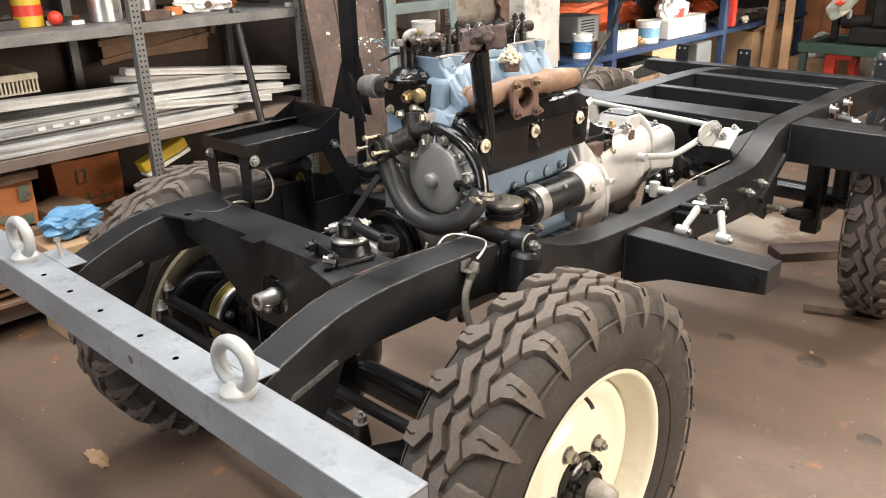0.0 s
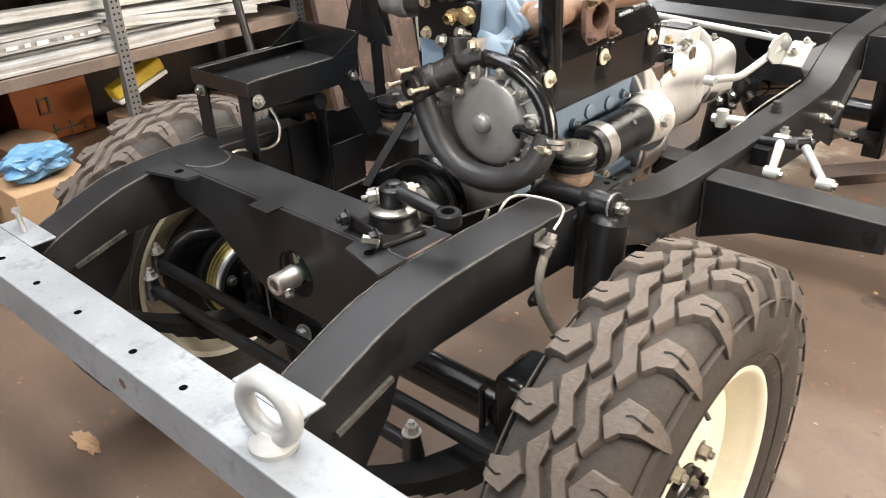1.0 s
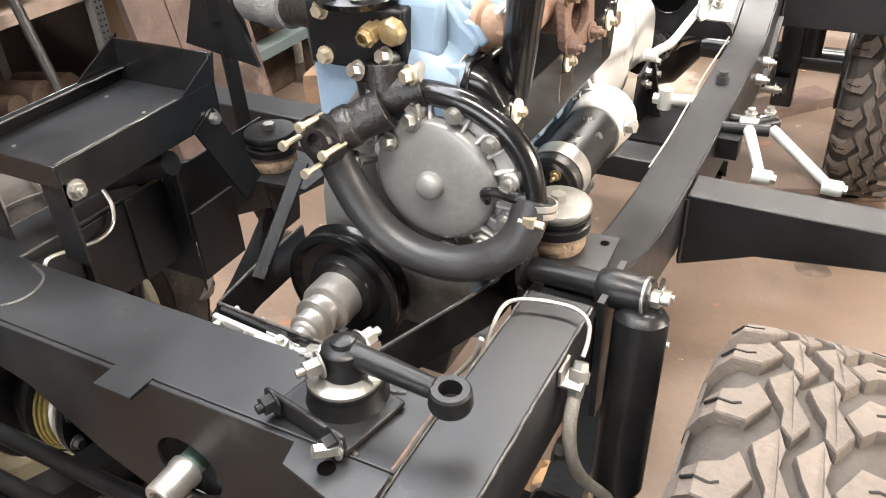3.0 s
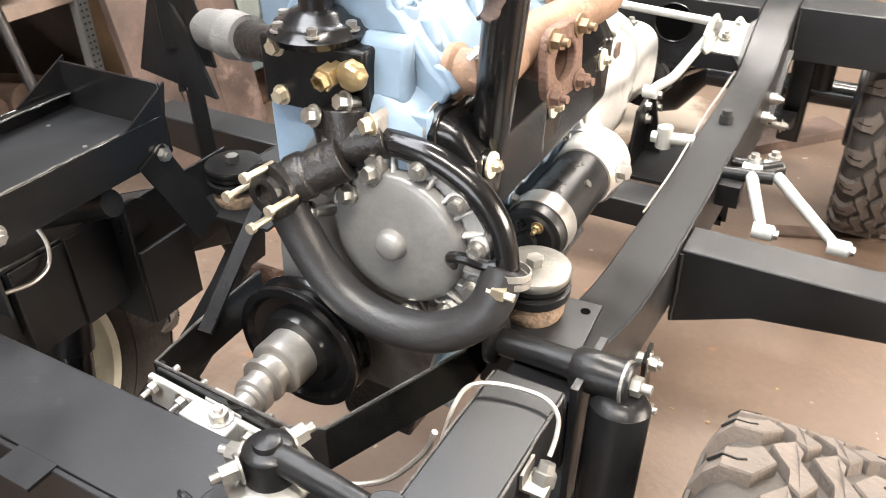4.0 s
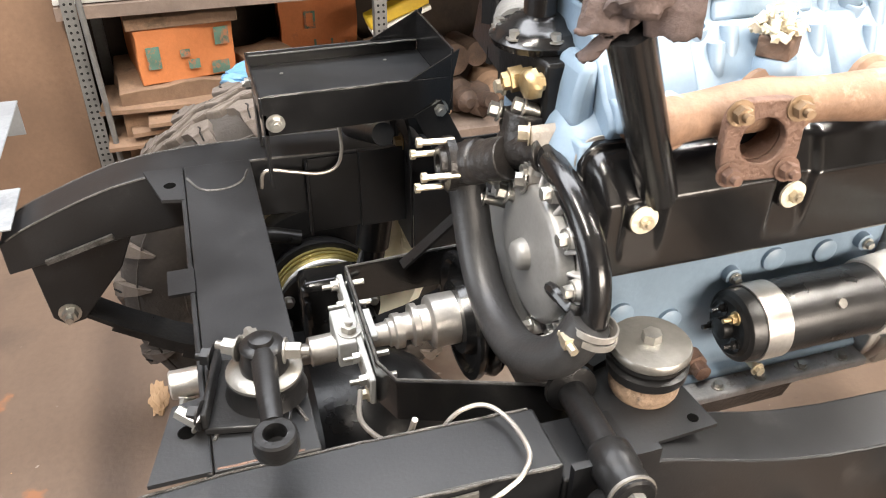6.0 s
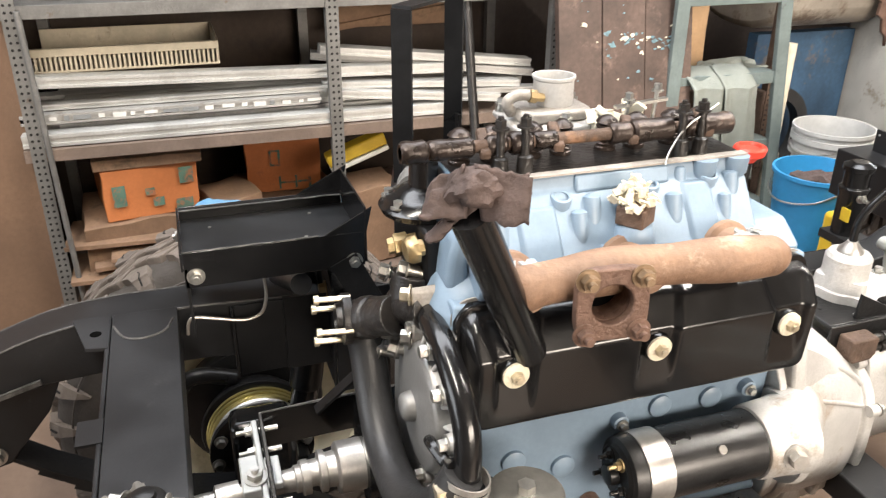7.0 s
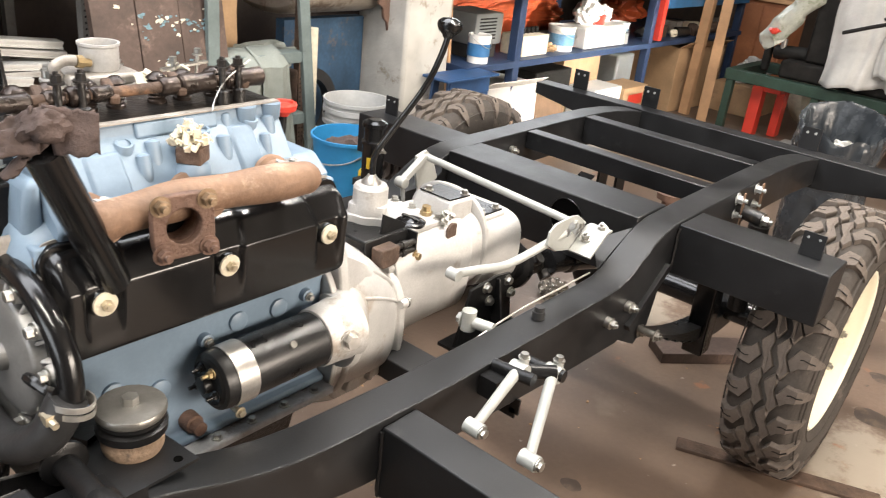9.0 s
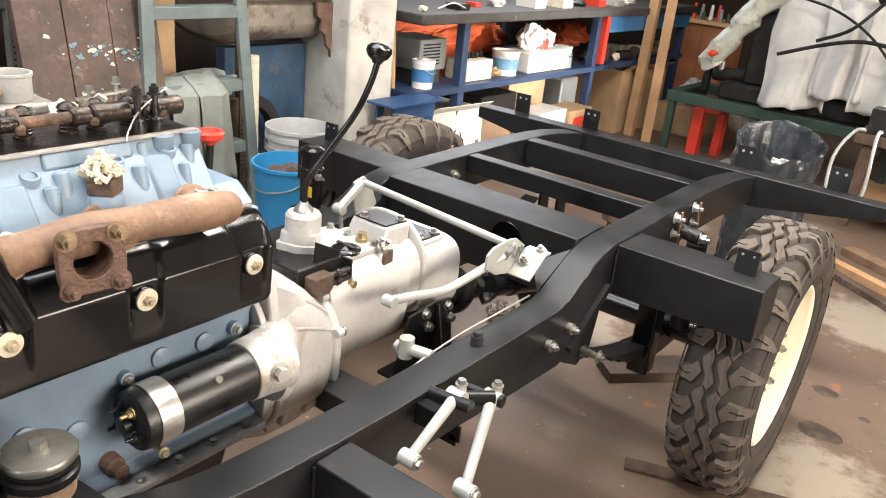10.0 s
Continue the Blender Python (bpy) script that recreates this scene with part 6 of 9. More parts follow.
BELL = [(0.476, 0.03, 0.692, 0.168, 0.168, 0.72), (0.488, 0.03, 0.692, 0.168, 0.168, 0.72), (0.490, 0.03, 0.690, 0.160, 0.162, 0.74), (0.530, 0.03, 0.684, 0.160, 0.158, 0.74), (0.575, 0.03, 0.674, 0.159, 0.150, 0.74), (0.620, 0.03, 0.660, 0.152, 0.138, 0.74), (0.660, 0.03, 0.640, 0.135, 0.126, 0.72), (0.691, 0.03, 0.622, 0.112, 0.114, 0.70), (0.696, 0.03, 0.620, 0.118, 0.120, 0.70), (0.711, 0.03, 0.620, 0.118, 0.120, 0.70)]
section(b, BELL, 48)


def on_bell(y, deg, out=0.0):
    cols = list(zip(*BELL))
    cx, cz, hw, hh, sq = [float(np.interp(y, cols[0], c)) for c in cols[1:]]
    c_, s_ = math.cos(radians(deg)), math.sin(radians(deg))
    q = Vector((hw * math.copysign(abs(c_) ** sq, c_), 0, hh * math.copysign(abs(s_) ** sq, s_)))
    return Vector((cx, y, cz)) + q * (1 + out / q.length)



bell = part("bell_housing", b, M["alloy"], gb, bevel=0.002, smooth=45)
for a0, a1, r in ((47, 44, 0.006), (20, 22, 0.004)):
    b = B()
    tube(b, [on_bell(y, a0 + (a1 - a0) * ((y - 0.492) / 0.200) ** 1.6, -0.002) for y in (0.492, 0.53, 0.57, 0.61, 0.65, 0.692)], r, 10, 4)
    part("rib", b, M["alloy"], bell)
b = B()
tube(b, [on_bell(0.512 + 0.012 * abs(math.sin(radians(a))), a, 0.001) for a in range(-60, 121, 12)], 0.007, 10, 3)
part("rim_bead", b, M["alloy"], bell)
for a in (62, 18, -22, -50):
    b = B()
    lathe(b, on_bell(0.695, a, 0.004), (0, 1, 0), [(0, 0.009), (0.016, 0.009)], 12)
    lg = part("lug", b, M["alloy"], bell)
    b = B()
    bolt(b, on_bell(0.711, a, 0.004) + Vector((0, 0.001, 0)), (0, 1, 0), 0.007, 0.007)
    part("bolt", b, M["zinc"], lg)
b = B()
prism(b, [(0.05, 0.74), (0.178, 0.70), (0.192, 0.75), (0.186, 0.80), (0.176, 0.846), (0.163, 0.862), (0.150, 0.856), (0.10, 0.850), (0.05, 0.852)], "y", 0.4935, 0.516)
part("ear", b, M["alloy"], bell, bevel=0.004)
b = B()
last = None
for y, w_ in ((0.512, 0.044), (0.535, 0.034), (0.565, 0.023), (0.60, 0.014), (0.65, 0.007)):
    q, o = on_bell(y, 47, -0.006), on_bell(y, 47, w_) - on_bell(y, 47, 0)
    side_ = Vector((0.72, 0, -0.69)) * (0.010 + 0.9 * w_)
    now = [b.verts.new(p) for p in (q - side_, q + o, q + side_)]
    if last:
        bridge(b, last, now)
    else:
        b.faces.new(now[::-1])
    last = now
b.faces.new(last)
part("ear_web", b, M["alloy"], bell, smooth=60)
b = B()
prism(b, [(0.492, 0.63), (0.55, 0.655), (0.65, 0.640), (0.704, 0.592), (0.706, 0.528), (0.60, 0.514), (0.535, 0.516), (0.492, 0.53)], "x", 0.112, 0.136)
part("lower_flange", b, M["alloy"], bell, bevel=0.006)
for (y0, z0), (y1, z1) in (((0.51, 0.62), (0.535, 0.53)), ((0.60, 0.64), (0.565, 0.53)), ((0.65, 0.63), (0.625, 0.53)), ((0.700, 0.60), (0.702, 0.53))):
    b = B()
    bar(b, (0.137, y0, z0), (0.137, y1, z1), 0.012, 0.022, up=(1, 0, 0))
    part("web", b, M["alloy"], bell, bevel=0.003)
b = B()
section(b, [(0.470, 0.196, 0.722, 0.060, 0.064, 0.9), (0.492, 0.188, 0.716, 0.062, 0.072, 0.9), (0.530, 0.168, 0.708, 0.052, 0.070, 0.9), (0.575, 0.145, 0.702, 0.036, 0.056, 1.0), (0.615, 0.128, 0.70, 0.02, 0.035, 1.0)], 32)
part("starter_boss", b, M["alloy"], bell, smooth=50)
for k in range(7):
    a = radians(-50 + 28 * k)
    b = B()
    lathe(b, (0.03 + 0.156 * math.cos(a), 0.493, 0.705 + 0.152 * math.sin(a)), (0, 1, 0), [(0, 0.015), (0.018, 0.013)], 14)
    lg = part("lug", b, M["alloy"], bell)
    b = B()
    bolt(b, (0.03 + 0.156 * math.cos(a), 0.511, 0.705 + 0.152 * math.sin(a)), (0, 1, 0), 0.0085, 0.009)
    part("bolt", b, M["zinc"], lg)
b = B()
section(b, [(0.7115, 0.018, 0.662, 0.102, 0.118, 0.66), (0.73, 0.018, 0.666, 0.105, 0.117, 0.64), (0.78, 0.018, 0.671, 0.108, 0.113, 0.62), (0.86, 0.018, 0.674, 0.110, 0.110, 0.60), (0.925, 0.018, 0.674, 0.111, 0.111, 0.58), (0.938, 0.018, 0.680, 0.107, 0.103, 0.60), (0.944, 0.018, 0.694, 0.102, 0.088, 0.66), (0.978, 0.018, 0.695, 0.104, 0.095, 0.66)], 44)
case = part("case", b, M["alloy"], gb, bevel=0.002, smooth=45)
b = B()
section(b, [(0.9785, 0.012, 0.708, 0.112, 0.112, 0.84), (0.981, 0.012, 0.708, 0.115, 0.115, 0.84), (0.990, 0.012, 0.708, 0.115, 0.115, 0.84), (0.9925, 0.012, 0.708, 0.112, 0.112, 0.84)], 48)
part("ring_flange", b, M["alloy"], case, smooth=45)
b = B()
section(b, [(0.993, 0.016, 0.678, 0.104, 0.086, 0.56), (1.03, 0.018, 0.676, 0.106, 0.084, 0.5), (1.085, 0.020, 0.675, 0.108, 0.084, 0.5), (1.100, 0.020, 0.675, 0.113, 0.088, 0.5), (1.110, 0.020, 0.675, 0.113, 0.088, 0.5), (1.112, 0.020, 0.675, 0.110, 0.085, 0.5)], 44)
part("rear_housing", b, M["alloy"], gb, smooth=50)
for a in (20, 52, 128, 160, -20, -52):
    b = B()
    q = (0.012 + 0.106 * math.cos(radians(a)), 0.9928, 0.708 + 0.106 * math.sin(radians(a)))
    bolt(b, q, (0, 1, 0), 0.006, 0.006)
    part("bolt", b, M["zinc"], case)
b = B()
box(b, (-0.065, 0.69, 0.778), (0.085, 0.88, 0.790))
part("top_plate", b, M["alloy"], gb, bevel=0.003)
b = B()
prism(b, [(0.880, 0.76), (0.9775, 0.76), (0.9775, 0.817), (0.905, 0.820), (0.895, 0.80)], "x", -0.020, 0.082)
part("box_cover", b, M["alloy"], gb, bevel=0.006)
b = B()
prism(b, [(0.906, 0.8205), (0.974, 0.8175), (0.974, 0.8205), (0.906, 0.8235)], "x", -0.012, 0.074)
part("black_plate", b, M["satin"], gb)
b = B()
box(b, (-0.045, 1.012, 0.7650), (0.088, 1.084, 0.7685))
part("black_plate", b, M["satin"], gb)
b = B()
box(b, (-0.052, 0.994, 0.74), (0.095, 1.090, 0.7648))
part("plate_seat", b, M["alloy"], gb, bevel=0.005)
for p in ((0.006, 0.915, 0.823), (0.066, 0.965, 0.821), (0.076, 1.022, 0.7685), (0.076, 1.074, 0.7685), (-0.03, 1.074, 0.7685), (0.075, 0.87, 0.790), (0.07, 0.71, 0.790), (-0.05, 0.87, 0.790), (0.0, 0.87, 0.790), (0.03, 0.885, 0.785), (0.066, 0.885, 0.784)):
    b = B()
    bolt(b, p, (0, 0, 1), 0.007, 0.008)
    part("bolt", b, M["zinc"], gb)
b = B()
lathe(b, (0.058, 0.805, 0.788), (0, 0, 1), [(0, 0.030), (0.006, 0.031), (0.009, 0.026), (0.010, 0.020), (0.008, 0.018), (0.014, 0.006)], 28)
cap_ = part("filler_cap", b, M["gloss"], gb)
b = B()
box(b, (0.034, 0.801, 0.800), (0.082, 0.809, 0.8035))
part("grip", b, M["gloss"], cap_)
b = B()
lathe(b, (0.045, 0.866, 0.786), (0, 0, 1), [(0, 0.013), (0.012, 0.013), (0.013, 0.010), (0.024, 0.009)], 8)
part("breather", b, M["brass"], gb)
b = B()
prism(b, [(0.862, 0.735), (0.892, 0.735), (0.892, 0.786), (0.876, 0.790), (0.862, 0.780)], "x", 0.106, 0.112)
part("clip", b, M["soil_iron"], gb, bevel=0.002)
for q in ((0.095, 0.87, 0.790), (0.09, 0.895, 0.792), (0.085, 0.88, 0.800)):
    b = B()
    cyl(b, (q[0] - 0.015, q[1], q[2] - 0.01), q, 0.005, n=8)
    bolt(b, q, (0.5, 0, 0.8), 0.006, 0.007)
    part("clip_bolt", b, M["zinc"], gb)
# lever turret
b = B()
rows_ = []
for z, r, lobe in ((0.798, 0.040, 0.012), (0.8125, 0.040, 0.012), (0.8145, 0.036, 0.010), (0.834, 0.0355, 0.008), (0.8355, 0.0355, 0.0), (0.866, 0.0350, 0.0), (0.872, 0.031, 0.0), (0.874, 0.022, 0.0)):
    rows_.append([b.verts.new((0.004 + (r + lobe * max(0, math.cos(3 * a)) ** 2) * math.cos(a), 0.737 + (r + lobe * max(0, math.cos(3 * a)) ** 2) * math.sin(a), z)) for a in np.linspace(0, 2 * math.pi, 48, endpoint=False)])
for p, q in zip(rows_, rows_[1:]):
    bridge(b, p, q)
b.faces.new(rows_[0][::-1]), b.faces.new(rows_[-1])
part("lever_turret", b, M["alloy"], gb, smooth=32)
b = B()
lathe(b, (0.004, 0.737, 0.8742), (0, 0, 1), [(0, 0.020), (0.004, 0.019), (0.014, 0.010), (0.018, 0.008)], 22)
part("lever_seat", b, M["steel"], gb)
b = B()
box(b, (-0.065, 0.648, 0.7902), (0.083, 0.776, 0.7975))
part("turret_plate", b, M["satin"], gb, bevel=0.002)
b = B()
prism(b, [(0.646, 0.7975), (0.762, 0.7975), (0.772, 0.775), (0.765, 0.752), (0.75, 0.746), (0.655, 0.738), (0.646, 0.755)], "x", 0.083, 0.088)
part("selector_bracket", b, M["satin"], gb, bevel=0.002)
b = B()
prism(b, [(0.662, 0.786), (0.712, 0.786), (0.712, 0.758), (0.704, 0.748), (0.670, 0.746), (0.662, 0.756)], "x", 0.0885, 0.118)
part("selector_block", b, M["soil_iron"], gb, bevel=0.003)
b = B()
prism(b, [(0.700, 0.7976), (0.766, 0.7976), (0.770, 0.804), (0.704, 0.838)], "x", 0.072, 0.077)
part("upright_plate", b, M["satin"], gb)
for z in (0.776, 0.759):
    b = B()
    cyl(b, (0.104, 0.711, z), (0.104, 0.766, z), 0.0065, n=12)
    lathe(b, (0.104, 0.73, z), (0, 1, 0), [(0, 0.009), (0.010, 0.009), (0.011, 0.007)], 12)
    part("selector_rod", b, M["oily"], gb)
b = B()
bolt(b, (0.1095, 0.768, 0.746), (1, 0.2, 0), 0.008, 0.009)
part("brass_nut", b, M["brass"], gb)
b = B()
box(b, (0.083, 0.766, 0.736), (0.1095, 0.7705, 0.796))
part("end_plate", b, M["satin"], gb)
gl = thing("gear_lever", (0.006, 0.737, 0.88), "gloss black bent gear lever with a round knob", "gear lever")
b = B()
tube(b, [(0.004, 0.737, 0.885), (0.002, 0.745, 0.93), (0.012, 0.78, 0.98), (0.034, 0.835, 1.06), (0.046, 0.86, 1.12), (0.053, 0.870, 1.165)], 0.0062, 12)
part("stick", b, M["gloss"], gl)
b = B()
lathe(b, (0.052, 0.868, 1.158), (0.05, 0.1, 1), [(0, 0.009), (0.006, 0.012), (0.012, 0.020), (0.022, 0.025), (0.030, 0.024), (0.036, 0.017), (0.039, 0.006)], 24)
part("knob", b, M["gloss"], gl)

# linkage: cross shaft, brackets and arms in silver paint
ln = thing("linkage_shaft", (0, 1.18, 0.73), "silver painted cross shaft with levers on white brackets", "linkage")
b = B()
cyl(b, (-0.225, 1.172, 0.787), (0.250, 1.150, 0.768), 0.0092, n=16)
part("shaft", b, M["silver"], ln)
b = B()
prism(b, [(1.050, 0.740), (1.052, 0.770), (1.075, 0.784), (1.14, 0.788), (1.165, 0.784), (1.205, 0.758), (1.18, 0.728), (1.145, 0.704), (1.09, 0.716)], "x", 0.236, 0.242)
prism(b, [(1.142, 0.706), (1.205, 0.752), (1.228, 0.752), (1.228, 0.746), (1.207, 0.746), (1.146, 0.701)], "x", 0.2425, 0.2995)
part("bracket", b, M["silver"], ln, bevel=0.001)
b = B()
prism(b, [(1.165, 0.672), (1.232, 0.718), (1.205, 0.775), (1.178, 0.802), (1.140, 0.792), (1.145, 0.735)], "x", -0.240, -0.232)
bar(b, (-0.226, 1.165, 0.790), (-0.215, 1.072, 0.742), 0.016, 0.018)
cyl(b, (-0.228, 1.070, 0.741), (-0.200, 1.070, 0.741), 0.014, n=14)
part("bracket", b, M["silver"], ln, bevel=0.002)
b = B()
cyl(b, (-0.213, 1.072, 0.740), (-0.205, 1.080, 0.640), 0.0055, n=8)
part("drop_link", b, M["silver"], ln)
b = B()
tube(b, [(0.211, 0.767, 0.745), (0.211, 0.85, 0.730), (0.213, 0.94, 0.714), (0.222, 1.03, 0.726), (0.238, 1.12, 0.752)], 0.0095, 12)
lathe(b, (0.20, 0.767, 0.745), (1, 0, 0), [(0, 0.012), (0.025, 0.012)], 14)
part("lever", b, M["silver"], ln)
for y_, z_ in ((1.178, 0.738), (1.214, 0.757)):
    b = B()
    bolt(b, (0.262 if y_ < 1.2 else 0.280, y_, z_ - 0.006), (0, -0.4, 1), 0.010, 0.010, 0.006)
    part("bolt", b, M["zinc"], ln)
for p in ((0.236, 1.128, 0.752), (0.244, 1.142, 0.765), (0.236, 1.165, 0.745), (0.236, 1.185, 0.752)):
    b = B()
    bolt(b, p, (0.3, -0.9, 0.3), 0.009, 0.012)
    part("bolt", b, M["zinc"], ln)
# universal joint behind the gearbox and its prop shaft
ps = thing("propeller_shaft", (0.05, 1.4, 0.55), "black propeller shaft with a universal joint", "propeller shaft")
J0, JD = Vector((0.100, 1.113, 0.618)), Vector((0.05, 1, -0.22)).normalized()
b = B()
lathe(b, J0, JD, [(0, 0.034), (0.02, 0.036), (0.022, 0.056), (0.034, 0.056), (0.036, 0.050), (0.048, 0.050), (0.052, 0.030), (0.066, 0.027)], 28)
part("flange", b, M["gloss"], ps)
for a in (45, 135, 225, 315):
    b = B()
    _, u, v = basis(JD)
    bolt(b, J0 + JD * 0.036 + (u * math.cos(radians(a)) + v * math.sin(radians(a))) * 0.046, JD, 0.008, 0.009, 0.004)
    part("flange_bolt", b, M["oily"], ps)
for k, sd in ((0.070, 1), (0.120, -1)):
    c = J0 + JD * (k + 0.025)
    for w_ in (-1, 1):
        b = B()
        o = (u if sd > 0 else v) * (0.033 * w_)
        bar(b, J0 + JD * (k - 0.012 if sd > 0 else k + 0.052) + o * 0.75, c + o, 0.026, 0.014, up=o)
        part("yoke_arm", b, M["gloss"], ps, bevel=0.004)
        b = B()
        cyl(b, c + o * 0.6, c + o * 1.25, 0.015, n=16)
        part("bearing_cap", b, M["oily"], ps)
b = B()
ball(b, J0 + JD * 0.12, 0.026, sub=2)
part("cross", b, M["oily"], ps)
b = B()
lathe(b, J0 + JD * 0.168, JD, [(0, 0.036), (0.012, 0.036), (0.02, 0.028), (0.10, 0.027), (0.104, 0.031), (0.125, 0.031), (0.13, 0.026)], 24)
part("slip_sleeve", b, M["gloss"], ps)
b = B()
cyl(b, J0 + JD * 0.29, (0.135, 1.76, 0.47), 0.026, n=20)
part("tube", b, M["gloss"], ps)
# gearbox mounting bracket near the rail
gm = thing("gearbox_bracket", (0.2, 0.95, 0.6), "black triangular gearbox mounting bracket", "bracket")
b = B()
prism(b, [(0.868, 0.516), (1.070, 0.516), (1.046, 0.645), (0.995, 0.652), (0.905, 0.642)], "x", 0.155, 0.162)
part("plate", b, M["satin"], gm)
b = B()
box(b, (0.12, 0.86, 0.508), (0.2995, 1.08, 0.5155))
part("foot", b, M["satin"], gm)
b = B()
prism(b, [(0.1625, 0.516), (0.196, 0.516), (0.170, 0.648), (0.1625, 0.648)], "y", 0.990, 0.995)
part("rib", b, M["satin"], gm)
# pale line laid along the rib's outer edge
b = B()
tube(b, [(0.1965, 0.9925, 0.517), (0.1705, 0.9925, 0.648)], 0.0016, 6, smooth=False)
part("bright_edge", b, M["weld"], gm)
for p in ((0.162, 0.956, 0.635), (0.162, 0.972, 0.598), (0.162, 1.036, 0.630), (0.162, 1.052, 0.594)):
    b = B()
    bolt(b, p, (1, 0, 0), 0.009, 0.009)
    part("bolt", b, M["zinc"], gm)
b = B()
cyl(b, (0.30, 0.80, 0.65), (0.235, 0.79, 0.648), 0.012, n=14)
cyl(b, (0.245, 0.79, 0.63), (0.245, 0.79, 0.672), 0.015, n=14)
bolt(b, (0.235, 0.79, 0.648), (-1, 0, 0), 0.012, 0.012)
solid("pivot", b, M["silver"], "silver painted pivot boss inside the chassis rail", "pivot")
# engine mounts on both rails
for sgn, mx, my, mz in ((1, 0.282, 0.061, 0.0), (-1, -0.245, 0.150, -0.036)):
    mt = thing("engine_mount", (mx, my, mz + 0.74), "round rubber engine mount under a steel cup washer", "engine mount", "engine mounts")
    c = Vector((mx, my, mz))
    b = B()
    lathe(b, c + Vector((0, 0, 0.747)), (0, 0, 1), [(0, 0.034), (0.006, 0.037), (0.020, 0.038), (0.026, 0.034)], 28)
    part("lower_rubber", b, M["cork"], mt)
    b = B()
    lathe(b, c + Vector((0, 0, 0.773)), (0, 0, 1), [(0, 0.036), (0.003, 0.042), (0.014, 0.043), (0.017, 0.036), (0.019, 0.036), (0.022, 0.041), (0.026, 0.041)], 28)
    part("upper_rubber", b, M["satin"], mt)
    b = B()
    lathe(b, c + Vector((0, 0, 0.799)), (0, 0, 1), [(0, 0.040), (0.004, 0.0425), (0.010, 0.0425), (0.012, 0.041), (0.013, 0.03), (0.0135, 0.01)], 32)
    part("cup_washer", b, M["washer"] if sgn > 0 else M["satin"], mt)
    b = B()
    bolt(b, c + Vector((0, 0, 0.8125)), (0, 0, 1), 0.0105, 0.010, washer=False)
    part("bolt", b, M["zinc"], mt)
    b = B()
    if sgn > 0:
        prism(b, [(0.358, 0.004), (0.245, 0.0), (0.235, 0.095), (0.30, 0.104), (0.352, 0.108)], "z", 0.7425, 0.7468)
        box(b, (0.240, 0.012, 0.66), (0.2995, 0.016, 0.7424))
        part("bracket_plate", b, M["frame"], mt)
        b = B()
        cyl(b, (0.338, 0.088, 0.747), (0.338, 0.088, 0.7474), 0.006, n=12)
        part("plate_hole", b, M["void"], mt)
        b = B()
        bar(b, (0.235, 0.05, 0.748), (0.15, 0.02, 0.735), 0.06, 0.012)
        part("support_arm", b, M["satin"], mt)
    else:
        prism(b, [(-0.2995, 0.09), (-0.15, 0.10), (-0.15, 0.19), (-0.2995, 0.22)], "z", 0.706, 0.7105)
        part("bracket_plate", b, M["frame"], mt)
        b = B()
        prism(b, [(0.10, 0.706), (0.19, 0.706), (0.17, 0.60), (0.12, 0.60)], "x", -0.235, -0.229)
        part("web", b, M["frame"], mt)
# bent guard strip round the crank pulley
gd = thing("pulley_guard", (0.06, -0.12, 0.64), "black bent steel guard strip round the crank pulley", "guard")
pts = [Vector(p) for p in ((-0.100, 0.02, 0.672), (-0.097, -0.10, 0.672), (-0.078, -0.188, 0.682), (0.112, -0.190, 0.672), (0.150, -0.176, 0.674), (0.238, -0.03, 0.705), (0.246, 0.02, 0.715))]
b = B()
last = None
for i, p in enumerate(pts):
    d = (pts[min(i + 1, len(pts) - 1)] - pts[max(i - 1, 0)]).normalized()
    s = d.cross(Vector((0, 0, 1))).normalized()
    now = [b.verts.new(p + s * (0.003 * i_) + Vector((0, 0, 0.030 * j_))) for i_, j_ in ((-1, -1), (1, -1), (1, 1), (-1, 1))]
    if last:
        bridge(b, last, now)
    else:
        b.faces.new(now[::-1])
    last = now
b.faces.new(last)
part("strip", b, M["gloss"], gd)
# pale line laid along the strip's upper edge
b = B()
tube(b, [p + Vector((0, 0, 0.031)) for p in pts], 0.0022, 6, smooth=False)
part("bright_edge", b, M["weld"], gd)
b = B()
bar(b, (-0.088, 0.030, 0.806), (-0.080, -0.108, 0.698), 0.020, 0.004)
part("strut", b, M["satin"], gd)

# ---- axles, springs, dampers, steering ----
def leaf_strip(bm, pts, w, h):
    """One bent spring leaf through points that lie in an upright plane along y."""
    pts = [Vector(p) for p in pts]
    last = None
    for i, p in enumerate(pts):
        d = (pts[min(i + 1, len(pts) - 1)] - pts[max(i - 1, 0)]).normalized()
        t = Vector((1, 0, 0)).cross(d).normalized()
        now = [bm.verts.new(p + Vector((a * w / 2, 0, 0)) + t * (c * h / 2)) for a, c in ((-1, -1), (1, -1), (1, 1), (-1, 1))]
        if last:
            bridge(bm, last, now)
        else:
            bm.faces.new(now[::-1])
        last = now
    bm.faces.new(last)


fa = thing("front_axle", (0, FY, 0.36), "black front axle with a differential housing", "axle")
AZ = 0.390
b = B()
cyl(b, (-0.42, FY, AZ), (0.42, FY, AZ), 0.038, n=24)
part("axle_tube", b, M["gloss"], fa)
b = B()
lathe(b, (-0.20, FY, AZ), (1, 0, 0), [(0, 0.04), (0.03, 0.08), (0.07, 0.13), (0.12, 0.145), (0.17, 0.13), (0.21, 0.08), (0.24, 0.04)], 32)
lathe(b, (-0.08, FY - 0.02, AZ), (0, -1, 0), [(0, 0.14), (0.06, 0.135), (0.09, 0.10), (0.11, 0.05)], 32)
part("differential", b, M["satin"], fa)
b = B()
